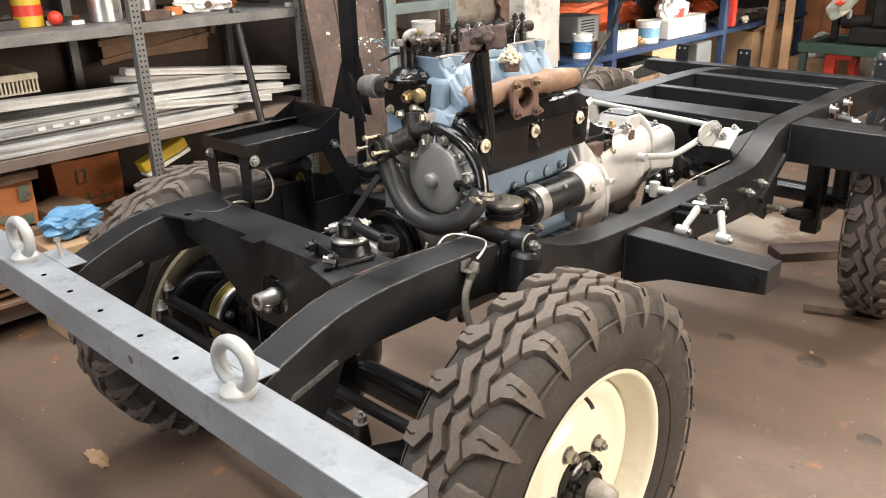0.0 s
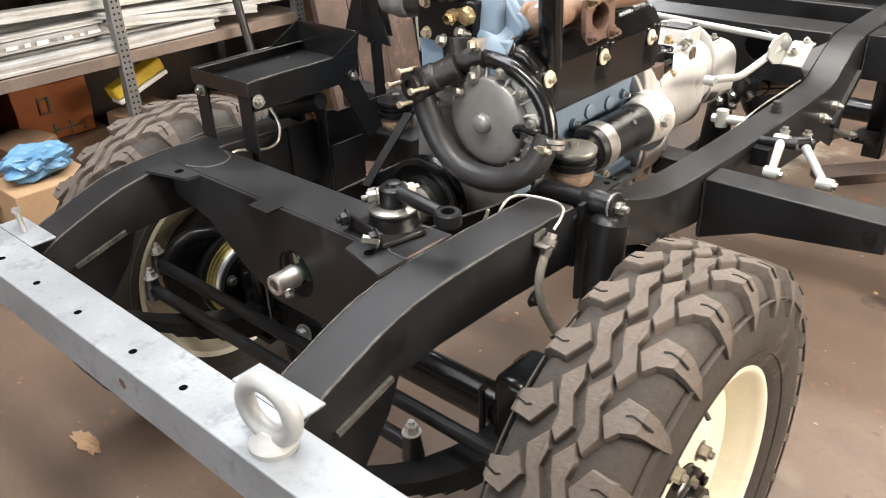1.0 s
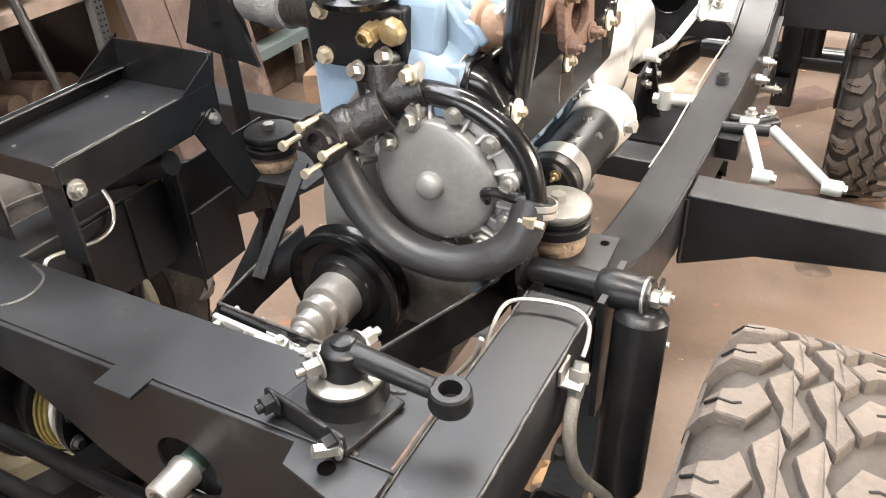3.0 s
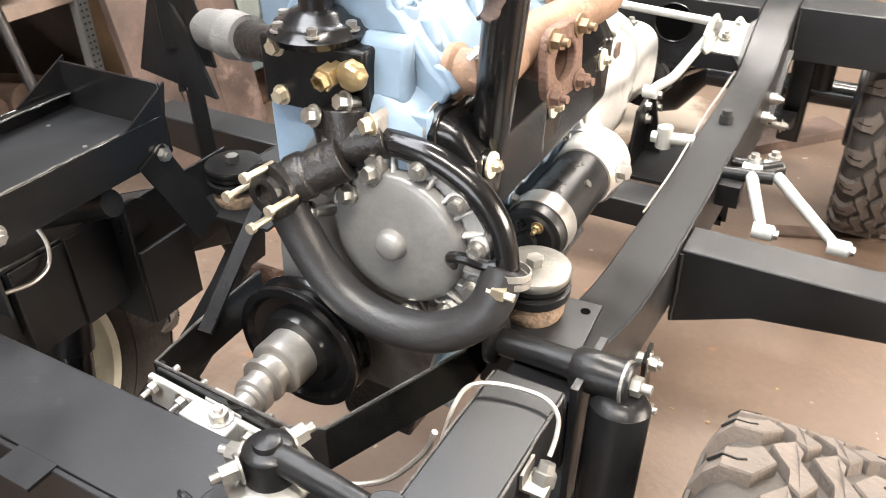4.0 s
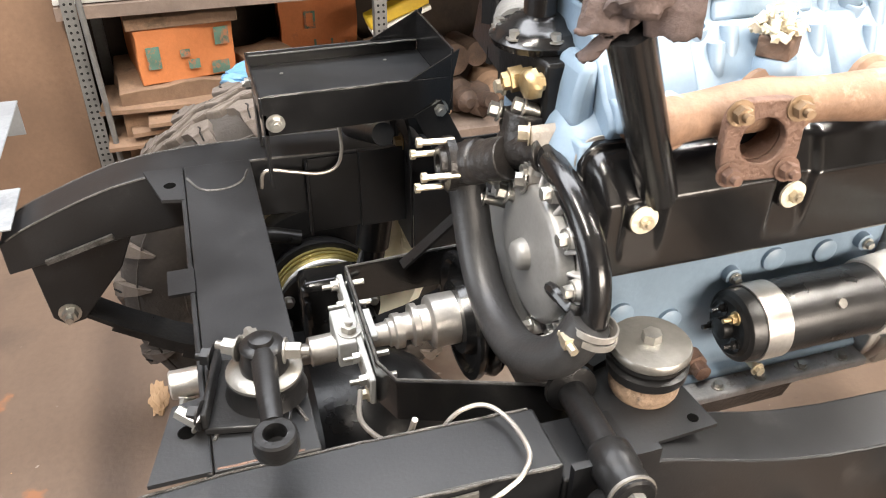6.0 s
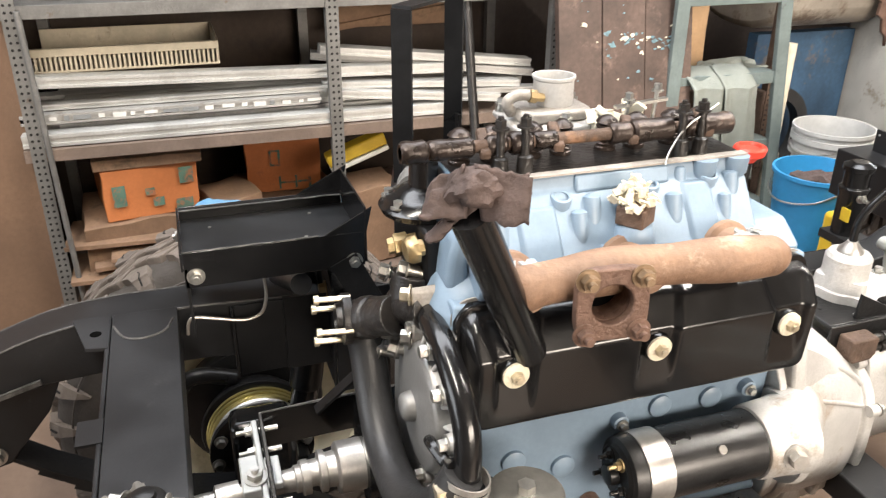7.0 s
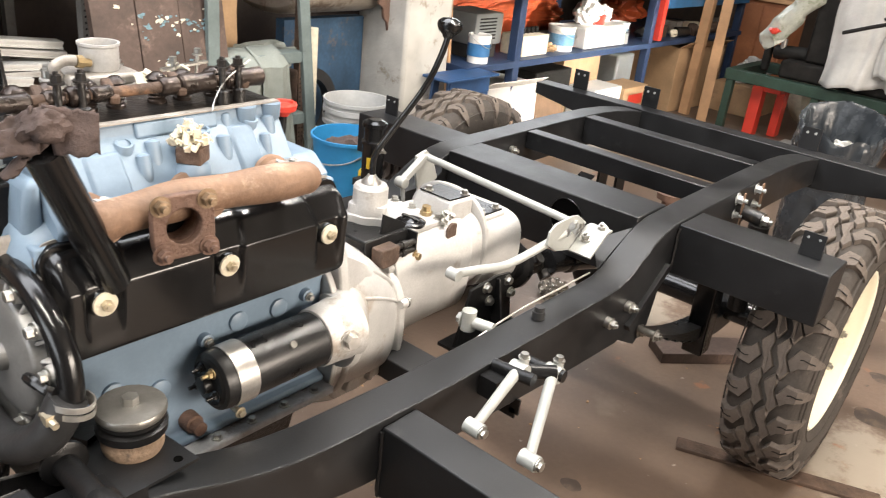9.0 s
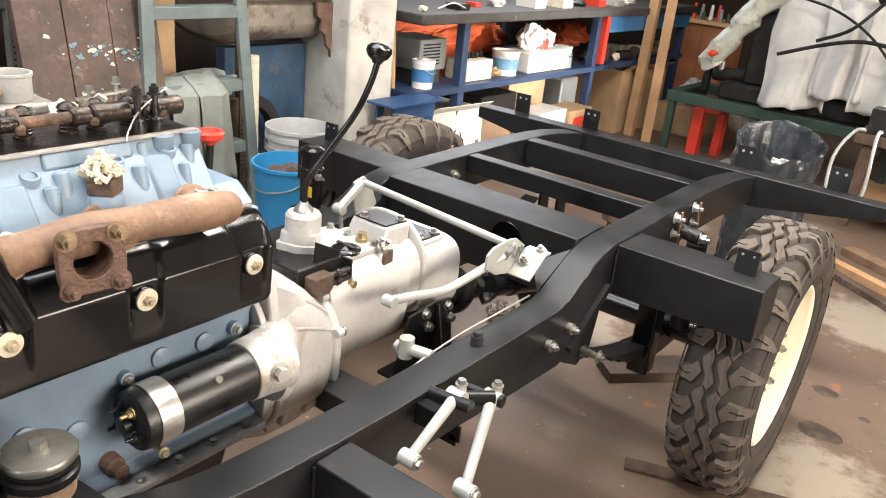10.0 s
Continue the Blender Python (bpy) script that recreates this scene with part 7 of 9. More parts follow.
bolt(b, (-0.080, -0.300, 0.452), (0.1, -1, 0.2), 0.014, 0.014, 0.006)
part("filler_plug", b, M["galv_eye"], fa)
for sgn in (1, -1):
    b = B()
    lathe(b, (sgn * 0.398, FY, AZ), (sgn, 0, 0), [(0, 0.050), (0.002, 0.094), (0.004, 0.100), (0.016, 0.100), (0.018, 0.092), (0.020, 0.07)], 36)
    part("flange", b, M["satin"], fa)
    b = B()
    lathe(b, (sgn * 0.4165, FY, AZ), (sgn, 0, 0), [(0, 0.078), (0.004, 0.098), (0.010, 0.098), (0.012, 0.086), (0.018, 0.082), (0.024, 0.088), (0.040, 0.094), (0.044, 0.09)], 40)
    part("swivel_ball", b, M["steel"], fa, "polished swivel ball")
    b = B()
    for a_, r_ in ((0.446, 0.097), (0.454, 0.100), (0.462, 0.103)):
        lathe(b, (sgn * a_, FY, AZ), (sgn, 0, 0), [(0, 0.08), (0, r_ - 0.002), (0.002, r_), (0.004, r_), (0.006, r_ - 0.002), (0.006, 0.08)], 40, closed=True)
    part("seal_ring", b, M["steel"] if sgn > 0 else M["gold_drum"], fa, "ribbed seal ring")
    b = B()
    lathe(b, (sgn * 0.470, FY, AZ), (sgn, 0, 0), [(0, 0.098), (0.004, 0.110), (0.012, 0.112), (0.03, 0.105), (0.06, 0.090), (0.07, 0.06)], 36)
    part("swivel_housing", b, M["satin"], fa)
    for k in range(10):
        a = radians(36 * k + 8)
        b = B()
        bolt(b, (sgn * 0.398, FY + 0.086 * math.cos(a), AZ + 0.086 * math.sin(a)), (-sgn, 0, 0), 0.009, 0.010)
        part("flange_bolt", b, M["zinc"], fa)
    b = B()
    lathe(b, (sgn * 0.54, FY, AZ), (sgn, 0, 0), [(0, 0.130), (0.004, 0.142), (0.012, 0.145), (0.045, 0.143), (0.05, 0.135)], 40)
    part("brake_drum", b, M["satin"], fa)
    # spring seat box and axle pads
    b = B()
    box(b, (sgn * 0.362 - 0.033, FY - 0.058, AZ - 0.05), (sgn * 0.362 + 0.033, FY + 0.055, AZ + 0.118))
    part("spring_pad", b, M["gloss"], fa, bevel=0.014)
    sp = thing("leaf_spring", (sgn * 0.338, FY, 0.36), "black painted leaf spring pack", "leaf spring", "leaf springs")
    for k in range(7):
        b = B()
        half = 0.415 - 0.048 * k
        pts = []
        for i in range(13):
            s_ = -1 + 2 * i / 12
            pts.append((sgn * 0.338, FY + s_ * half, 0.372 - 0.008 * k + 0.184 * (s_ * half / 0.415) ** 2))
        leaf_strip(b, pts, 0.06, 0.0072)
        part("leaf", b, M["satin"], sp)
    for dy in (-0.05, 0.05):
        b = B()
        tube(b, [(sgn * 0.375, FY + dy, 0.32), (sgn * 0.375, FY + dy, 0.46), (sgn * 0.36, FY + dy, 0.478), (sgn * 0.316, FY + dy, 0.478), (sgn * 0.301, FY + dy, 0.46), (sgn * 0.301, FY + dy, 0.32)], 0.0065, 8, smooth=False)
        part("u_bolt", b, M["gloss"], sp)
    b = B()
    box(b, (sgn * 0.338 - 0.05, FY - 0.075, 0.305), (sgn * 0.338 + 0.05, FY + 0.075, 0.317))
    part("clamp_plate", b, M["satin"], sp)
# steering rods in front of the axle
for z, y, x0, x1, nm in ((0.475, -0.345, -0.52, 0.52, "track_rod"), (0.452, -0.395, -0.47, 0.30, "drag_link")):
    rod = thing(nm, (0, y, z - 0.02), "black steering rod with ball joints", "steering rod")
    b = B()
    cyl(b, (x0, y, z), (x1, y, z), 0.0135, n=14)
    part("rod", b, M["satin"], rod)
    for x in (x0, x1):
        b = B()
        cyl(b, (x, y, z - 0.02), (x, y, z + 0.028), 0.019, 0.013, n=16)
        part("ball_joint", b, M["oily"], rod)
        b = B()
        bolt(b, (x, y, z + 0.028), (0, 0, 1), 0.011, 0.013, 0.008)
        part("castle_nut", b, M["steel"], rod)
for sgn in (1, -1):
    b = B()
    tube(b, [(sgn * 0.50, FY - 0.03, 0.50), (sgn * 0.505, -0.28, 0.515), (sgn * 0.515, -0.35, 0.465)], 0.016, 10)
    part("steering_arm", b, M["satin"], fa)

# dampers
for sgn in (1, -1):
    dm = thing("shock_absorber", (sgn * 0.425, -0.12, 0.34), "black telescopic shock absorber beside the chassis rail", "shock absorber", "shock absorbers")
    d0, d1 = Vector((sgn * 0.425, -0.105, 0.34)), Vector((sgn * 0.422, -0.040, 0.748))
    b = B()
    cyl(b, d1, d0 + (d1 - d0) * 0.42, 0.0315, n=26)
    lathe(b, d1, (0, 0.15, 1), [(0, 0.031), (0.008, 0.026), (0.012, 0.018)], 24)
    part("dust_tube", b, M["satin"], dm)
    b = B()
    cyl(b, d0 + (d1 - d0) * 0.45, d0, 0.026, n=24)
    part("body", b, M["gloss"], dm)
    b = B()
    cyl(b, (sgn * 0.275, -0.022, 0.762), (sgn * 0.395, -0.030, 0.770), 0.0155, n=18)
    lathe(b, (sgn * 0.272, -0.021, 0.762), (sgn, -0.05, 0.06), [(0, 0.028), (0.006, 0.028), (0.010, 0.018)], 20)
    lathe(b, (sgn * 0.368, -0.029, 0.768), (sgn, -0.05, 0.06), [(0, 0.020), (0.006, 0.023), (0.03, 0.023), (0.033, 0.0215), (0.060, 0.0215), (0.062, 0.019)], 24)
    part("top_bush", b, M["satin"], dm)
    b = B()
    lathe(b, (sgn * 0.422, -0.032, 0.771), (sgn, -0.05, 0.06), [(0, 0.0235), (0.003, 0.0235), (0.004, 0.02)], 20)
    bolt(b, (sgn * 0.4255, -0.033, 0.7715), (sgn, -0.05, 0.06), 0.011, 0.012, 0.010)
    part("top_nut", b, M["washer"], dm)
    b = B()
    box(b, (min(sgn * 0.378, sgn * 0.386), -0.07, 0.60), (max(sgn * 0.378, sgn * 0.386), 0.02, 0.775))
    part("mount_plate", b, M["frame"], dm)
    b = B()
    cyl(b, (sgn * 0.36, -0.105, 0.37), (sgn * 0.445, -0.105, 0.37), 0.02, n=16)
    bolt(b, (sgn * 0.45, -0.105, 0.37), (sgn, 0, 0), 0.011, 0.012)
    part("lower_eye", b, M["satin"], dm)
    # shackle plate behind the damper
    sh = thing("spring_shackle", (sgn * 0.39, 0.25, 0.45), "black spring shackle with zinc bolts", "shackle", "spring shackles")
    b = B()
    bar(b, (sgn * 0.390, 0.225, 0.600), (sgn * 0.384, 0.284, 0.430), 0.034, 0.006, up=(sgn, 0, 0))
    part("plate", b, M["satin"], sh)
    for p in ((sgn * 0.392, 0.233, 0.578), (sgn * 0.388, 0.276, 0.451)):
        b = B()
        cyl(b, (sgn * 0.30, p[1], p[2]), p, 0.011, n=12)
        bolt(b, p, (sgn, 0, 0), 0.011, 0.011, 0.006)
        part("bolt", b, M["zinc"], sh)
    b = B()
    lathe(b, (sgn * 0.31, 0.276, 0.451), (sgn, 0, 0), [(0, 0.022), (0.066, 0.022)], 16)
    part("bush", b, M["rust_dark"], sh)

# steering relay on the front cross member
sr = thing("steering_relay", (0.217, -0.325, 0.786), "black steering relay with a bright cap and a drop arm", "steering relay")
b = B()
mm = Matrix.Translation((0.217, -0.336, 0)) @ Matrix.Rotation(radians(-12), 4, "Z") @ Matrix.Diagonal((0.85, 0.85, 1, 1))
box(b, (-0.060, -0.048, 0.7862), (0.055, 0.045, 0.794), mm)
box(b, (-0.060, -0.050, 0.794), (0.055, -0.043, 0.812), mm)
part("base", b, M["satin"], sr, bevel=0.002)
for x in (-0.05, 0.045):
    b = B()
    bolt(b, mm @ Vector((x, -0.050, 0.804)), mm.to_3x3() @ Vector((-0.2, -1, 0)), 0.010, 0.010, 0.006)
    part("bolt", b, M["satin"], sr)
b = B()
bolt(b, mm @ Vector((0.052, -0.052, 0.800)), mm.to_3x3() @ Vector((-0.5, -1, 0.3)), 0.007, 0.022)
part("bolt", b, M["zinc"], sr)
b = B()
lathe(b, (0.217, -0.323, 0.794), (0, 0, 1), [(0, 0.040), (0.006, 0.038), (0.018, 0.035), (0.020, 0.037), (0.024, 0.037)], 32)
part("body", b, M["satin"], sr)
b = B()
lathe(b, (0.217, -0.323, 0.818), (0, 0, 1), [(0, 0.0365), (0.003, 0.0365), (0.006, 0.033), (0.008, 0.025)], 32)
part("cap", b, M["washer"], sr)
b = B()
lathe(b, (0.219, -0.322, 0.826), (0, 0, 1), [(0, 0.023), (0.008, 0.023), (0.012, 0.021), (0.026, 0.021), (0.029, 0.018), (0.030, 0.012), (0.035, 0.011), (0.037, 0.005)], 28)
part("clamp", b, M["satin"], sr)
for p, d in (((0.199, -0.327, 0.838), (-1, -0.2, 0)), ((0.206, -0.342, 0.842), (-0.6, -1, 0)), ((0.222, -0.302, 0.842), (0.3, 1, 0))):
    b = B()
    bolt(b, p, d, 0.009, 0.014, 0.008)
    part("clamp_bolt", b, M["washer"], sr)
b = B()
tube(b, [(0.230, -0.322, 0.846), (0.272, -0.324, 0.844), (0.312, -0.325, 0.840)], 0.0125, 12, r_end=0.010)
lathe(b, (0.328, -0.325, 0.827), (0.03, 0, 1), [(0, 0.019), (0.004, 0.020), (0.018, 0.019), (0.020, 0.017), (0.020, 0.0105), (0.004, 0.0100)], 26)
part("drop_arm", b, M["satin"], sr)

# brake pipe and flexible hose on the near rail
bp = thing("brake_line", (0.39, -0.12, 0.5), "thin bare metal brake pipe joined to a grey flexible hose", "brake pipe")
b = B()
tube(b, [(0.290, -0.172, 0.755), (0.292, -0.150, 0.783), (0.296, -0.124, 0.788), (0.322, -0.109, 0.788), (0.362, -0.106, 0.788), (0.384, -0.120, 0.787), (0.391, -0.138, 0.780), (0.392, -0.156, 0.770)], 0.0024, 8)
part("pipe", b, M["pipe_grey"], bp)
b = B()
box(b, (0.377, -0.188, 0.750), (0.401, -0.160, 0.753))
box(b, (0.377, -0.188, 0.7533), (0.380, -0.160, 0.770))
lathe(b, (0.392, -0.158, 0.764), (0, -0.55, -0.84), [(0, 0.008), (0.008, 0.009), (0.009, 0.012), (0.020, 0.012), (0.022, 0.0095), (0.036, 0.0095)], 6)
part("union", b, M["washer"], bp)
b = B()
tube(b, [(0.392, -0.176, 0.738), (0.394, -0.193, 0.705), (0.398, -0.192, 0.660), (0.404, -0.165, 0.600), (0.418, -0.120, 0.530), (0.434, -0.085, 0.470), (0.452, -0.075, 0.44)], 0.0075, 10)
part("flexible_hose", b, M["hose_pale"], bp)
b = B()
bolt(b, (0.377, -0.185, 0.655), (1, 0, 0), 0.010, 0.010, 0.006)
cyl(b, (0.376, -0.185, 0.655), (0.392, -0.185, 0.655), 0.006, n=8)
part("clip", b, M["oily"], bp)
b = B()
tube(b, [(-0.280, -0.274, 0.742), (-0.277, -0.270, 0.766), (-0.277, -0.258, 0.772), (-0.277, -0.225, 0.764), (-0.277, -0.185, 0.755), (-0.278, -0.158, 0.762), (-0.280, -0.148, 0.785), (-0.290, -0.146, 0.806), (-0.306, -0.146, 0.822)], 0.0028, 8)
solid("brake_pipe", b, M["pipe_grey"], "thin bent bare metal pipe below the battery tray", "brake pipe")
b = B()
tube(b, [(0.270, 0.60, 0.590), (0.286, 0.68, 0.625), (0.293, 0.80, 0.650), (0.294, 0.92, 0.660), (0.296, 1.04, 0.662), (0.297, 1.16, 0.664)], 0.0022, 8)
solid("brake_pipe", b, M["pipe_grey"], "thin bare metal pipe along the inside of the rail", "brake pipe")
b = B()
tube(b, [(0.15, -0.22, 0.70), (0.20, -0.23, 0.705), (0.25, -0.215, 0.72), (0.285, -0.20, 0.76), (0.296, -0.195, 0.79)], 0.003, 8)
solid("brake_pipe", b, M["pipe_grey"], "thin bare metal pipe curving behind the front cross member", "brake pipe")

# battery tray
bt = thing("battery_tray", (-0.285, -0.14, 0.785), "black painted steel battery tray on legs", "battery tray")
b = B()
box(b, (-0.3715, -0.2645, 0.897), (-0.1985, -0.0005, 0.900))
part("floor_plate", b, M["frame"], bt)
for lo, hi in (((-0.375, -0.268, 0.893), (-0.195, -0.265, 0.922)), ((-0.198, -0.2645, 0.866), (-0.195, -0.0005, 0.922)), ((-0.375, -0.2645, 0.880), (-0.372, -0.0005, 0.922)), ((-0.3715, -0.2645, 0.9190), (-0.360, -0.0005, 0.9215)), ((-0.375, 0.0, 0.87), (-0.195, 0.003, 0.962))):
    b = B()
    box(b, lo, hi)
    part("rim", b, M["gloss"], bt, bevel=0.001)
b = B()
prism(b, [(-0.075, 0.922), (0.003, 0.922), (0.010, 0.966)], "x", -0.3745, -0.3715)
part("gusset", b, M["gloss"], bt)
b = B()
prism(b, [(-0.060, 0.922), (0.003, 0.922), (0.012, 0.960)], "x", -0.1985, -0.1955)
part("gusset", b, M["gloss"], bt)
for x, y in ((-0.215, -0.2635), (-0.355, -0.2635)):
    b = B()
    box(b, (x - 0.020, y, 0.785), (x + 0.020, y + 0.004, 0.8965))
    part("leg", b, M["satin"], bt)
b = B()
bar(b, (-0.1935, -0.035, 0.88), (-0.190, 0.03, 0.745), 0.045, 0.004, up=(1, 0, 0))
part("brace", b, M["satin"], bt)
b = B()
bar(b, (-0.373, -0.035, 0.88), (-0.340, -0.03, 0.75), 0.045, 0.004, up=(1, 0, 0))
part("brace", b, M["satin"], bt)
for p, d in (((-0.1948, -0.249, 0.884), (1, 0, 0)), ((-0.352, -0.2635, 0.882), (0, -1, 0)), ((-0.194, -0.018, 0.876), (1, 0, 0))):
    b = B()
    bolt(b, p, d, 0.009, 0.008, 0.004)
    part("bolt", b, M["zinc"], bt)
for p in ((-0.33, -0.22), (-0.22, -0.20), (-0.25, -0.08), (-0.34, -0.06)):
    b = B()
    cyl(b, (p[0], p[1], 0.900), (p[0], p[1], 0.9012), 0.0028, n=8)
    part("rivet", b, M["zinc"], bt)
for x, z, y0, y1 in ((-0.3595, 0.9205, -0.262, -0.004), (-0.1965, 0.9225, -0.262, -0.07)):
    b = B()
    tube(b, [(x + random.uniform(-0.0006, 0.0006), y, z + random.uniform(-0.0005, 0.0005)) for y in np.linspace(y0, y1, 16)], 0.0012, 6, smooth=False)
    part("bright_edge", b, M["weld"], bt)
# boxed brackets on the far rail below the tray
fb = thing("rail_bracket", (-0.26, -0.02, 0.66), "black welded bracket plates on the inside of the far rail", "bracket")
for lo, hi in (((-0.299, -0.205, 0.640), (-0.284, -0.201, 0.772)), ((-0.345, -0.046, 0.600), (-0.258, -0.042, 0.790)), ((-0.299, -0.200, 0.640), (-0.295, 0.19, 0.772)), ((-0.299, -0.120, 0.640), (-0.289, -0.046, 0.776)), ((-0.258, -0.042, 0.600), (-0.252, 0.05, 0.72))):
    b = B()
    box(b, lo, hi)
    part("plate", b, M["frame"], fb, bevel=0.001)
b = B()
lathe(b, (-0.300, -0.0405, 0.778), (0, -1, 0), [(0, 0.044), (0.0045, 0.044)], 24)
part("rounded_ear", b, M["frame"], fb)
b = B()
bolt(b, (-0.300, -0.047, 0.778), (0, -1, 0), 0.010, 0.010)
part("bolt", b, M["brass"], fb)
b = B()
cyl(b, (-0.33, -0.12, 0.80), (-0.20, -0.10, 0.845), 0.017, n=14)
part("top_bush", b, M["satin"], fb)
# pipe tower behind the tray: tall black bent strap
tw = thing("bonnet_strap", (-0.28, 0.13, 0.9), "tall black bent steel strap bracket behind the engine", "bracket")
b = B()
bar(b, (-0.225, 0.07, 1.2405), (-0.345, 0.19, 1.2405), 0.031, 0.005)
part("bridge", b, M["satin"], tw)
for p, q in (((-0.225, 0.07, 0.98), (-0.225, 0.07, 1.2375)), ((-0.345, 0.19, 0.96), (-0.345, 0.19, 1.2375))):
    b = B()
    bar(b, p, q, 0.031, 0.005, up=(-0.78, 0.62, 0))
    part("strap", b, M["satin"], tw)
b = B()
prism(b, [(-0.30, 0.94), (-0.17, 0.92), (-0.20, 1.0), (-0.235, 1.06), (-0.25, 1.06)], "y", 0.068, 0.073)
part("foot_plate", b, M["satin"], tw)
b = B()
prism(b, [(-0.40, 0.90), (-0.29, 0.90), (-0.325, 1.05), (-0.36, 1.05)], "y", 0.192, 0.197)
part("foot_plate", b, M["satin"], tw)
b = B()
bar(b, (-0.23, 0.07, 0.935), (-0.34, 0.195, 0.91), 0.01, 0.03)
part("foot_plate", b, M["satin"], tw)
b = B()
bar(b, (-0.34, 0.19, 0.92), (-0.335, 0.19, 0.745), 0.03, 0.006)
part("foot_plate", b, M["satin"], tw)

# pedal levers outside the near rail
for nm, pv, ft in (("clutch_lever", (0.420, 0.715, 0.653), (0.474, 0.520, 0.655)), ("brake_lever", (0.446, 0.797, 0.626), (0.582, 0.516, 0.660))):
    lv = thing(nm, pv, "silver painted pedal lever on a pivot at the chassis rail", "lever", "pedal levers")
    pv, ft = Vector(pv), Vector(ft)
    b = B()
    cyl(b, pv - Vector((0.015, 0, 0)), pv + Vector((0.017, 0, 0)), 0.016, n=18)
    cyl(b, pv + Vector((0, 0.014, -0.02)), pv + Vector((0, 0.014, 0.02)), 0.010, n=14)
    cyl(b, pv, ft, 0.011, 0.008, n=14)
    cyl(b, ft - Vector((0.014, 0, 0)), ft + Vector((0.016, 0, 0)), 0.013, n=16)
    part("arm", b, M["silver"], lv)
    b = B()
    bolt(b, pv + Vector((0.0, 0.014, 0.02)), (0, 0, 1), 0.008, 0.008)
    part("bolt", b, M["zinc"], lv)
    b = B()
    bolt(b, ft + Vector((0.0165, 0, 0)), (1, 0, 0), 0.008, 0.006)
    part("bolt", b, M["zinc"], lv)
b = B()
cyl(b, (0.3765, 0.70, 0.650), (0.46, 0.705, 0.655), 0.012, n=16)
cyl(b, (0.3765, 0.79, 0.628), (0.47, 0.797, 0.628), 0.012, n=16)
cyl(b, (0.40, 0.72, 0.64), (0.46, 0.78, 0.64), 0.014, n=16)
box(b, (0.3765, 0.66, 0.605), (0.415, 0.70, 0.645))
solid("pedal_shaft", b, M["satin"], "dark pedal pivot shafts welded to the chassis rail", "pivot shaft")
b = B()
for p, q in (((0.340, 0.80, 0.495), (0.340, 0.80, 0.530)), ((0.375, 0.80, 0.495), (0.375, 0.80, 0.530)), ((0.337, 0.80, 0.495), (0.378, 0.80, 0.495))):
    bar(b, p, q, 0.022, 0.005, up=(0, 1, 0))
solid("loop_bracket", b, M["satin"], "small black loop bracket below the chassis rail", "bracket")

# rear axle and springs
ra = thing("rear_axle", (0, RY, 0.36), "black painted rear axle with drums", "axle")
b = B()
cyl(b, (-0.55, RY, AZ), (0.55, RY, AZ), 0.038, n=24)
part("axle_tube", b, M["gloss"], ra)
b = B()
lathe(b, (-0.12, RY, AZ), (1, 0, 0), [(0, 0.04), (0.03, 0.08), (0.08, 0.13), (0.12, 0.145), (0.17, 0.13), (0.21, 0.08), (0.24, 0.04)], 28)
part("differential", b, M["satin"], ra)
for sgn in (1, -1):
    b = B()
    lathe(b, (sgn * 0.54, RY, AZ), (sgn, 0, 0), [(0, 0.130), (0.004, 0.142), (0.045, 0.143), (0.05, 0.135)], 32)
    part("brake_drum", b, M["satin"], ra)
    sp = thing("leaf_spring", (sgn * 0.43, RY, 0.36), "black painted leaf spring pack", "leaf spring", "leaf springs")
    for k in range(7):
        b = B()
        half = 0.483 - 0.058 * k
        pts = [(sgn * 0.383, RY + (-1 + i / 6) * half, 0.372 - 0.008 * k + 0.098 * ((-1 + i / 6) * half / 0.483) ** 2) for i in range(13)]
        leaf_strip(b, pts, 0.06, 0.0072)
        part("leaf", b, M["satin"], sp)
    b = B()
    box(b, (sgn * 0.40 - 0.03, 1.66, 0.30), (sgn * 0.40 + 0.03, 1.72, 0.636))
    part("hanger_box", b, M["gloss"], sp, bevel=0.006)
    b = B()
    bolt(b, (sgn * 0.400, 1.372, 0.467), (sgn, 0, 0), 0.012, 0.010, 0.006)
    cyl(b, (sgn * 0.353, 1.372, 0.467), (sgn * 0.400, 1.372, 0.467), 0.010, n=14)
    part("bolt", b, M["washer"], sp)
    dm = thing("shock_absorber", (sgn * 0.44, 1.62, 0.36), "black rear shock absorber with copper-brown strips", "shock absorber", "shock absorbers")
    b = B()
    cyl(b, (sgn * 0.38, 1.80, 0.70), (sgn * 0.455, 1.79, 0.695), 0.02, n=18)
    cyl(b, (sgn * 0.45, 1.79, 0.68), (sgn * 0.45, 1.80, 0.42), 0.028, n=18)
    part("body", b, M["oily"], dm)
    b = B()
    bolt(b, (sgn * 0.456, 1.79, 0.695), (sgn, 0, 0), 0.014, 0.014, 0.01)
    part("nut", b, M["zinc"], dm)
    for y in (1.78, 1.92):
        b = B()
        bar(b, (sgn * 0.395, y, 0.755), (sgn * 0.40, y + 0.005, 0.64), 0.012, 0.004, up=(sgn, 0, 0))
        part("copper_strip", b, M["rust"], dm)
        b = B()
        bolt(b, (sgn * 0.378, y, 0.735), (sgn, 0, 0), 0.012, 0.016, 0.01)
        bolt(b, (sgn * 0.378, y, 0.69), (sgn, 0, 0), 0.010, 0.012, 0.01)
        part("bolt", b, M["galv_eye"], dm)
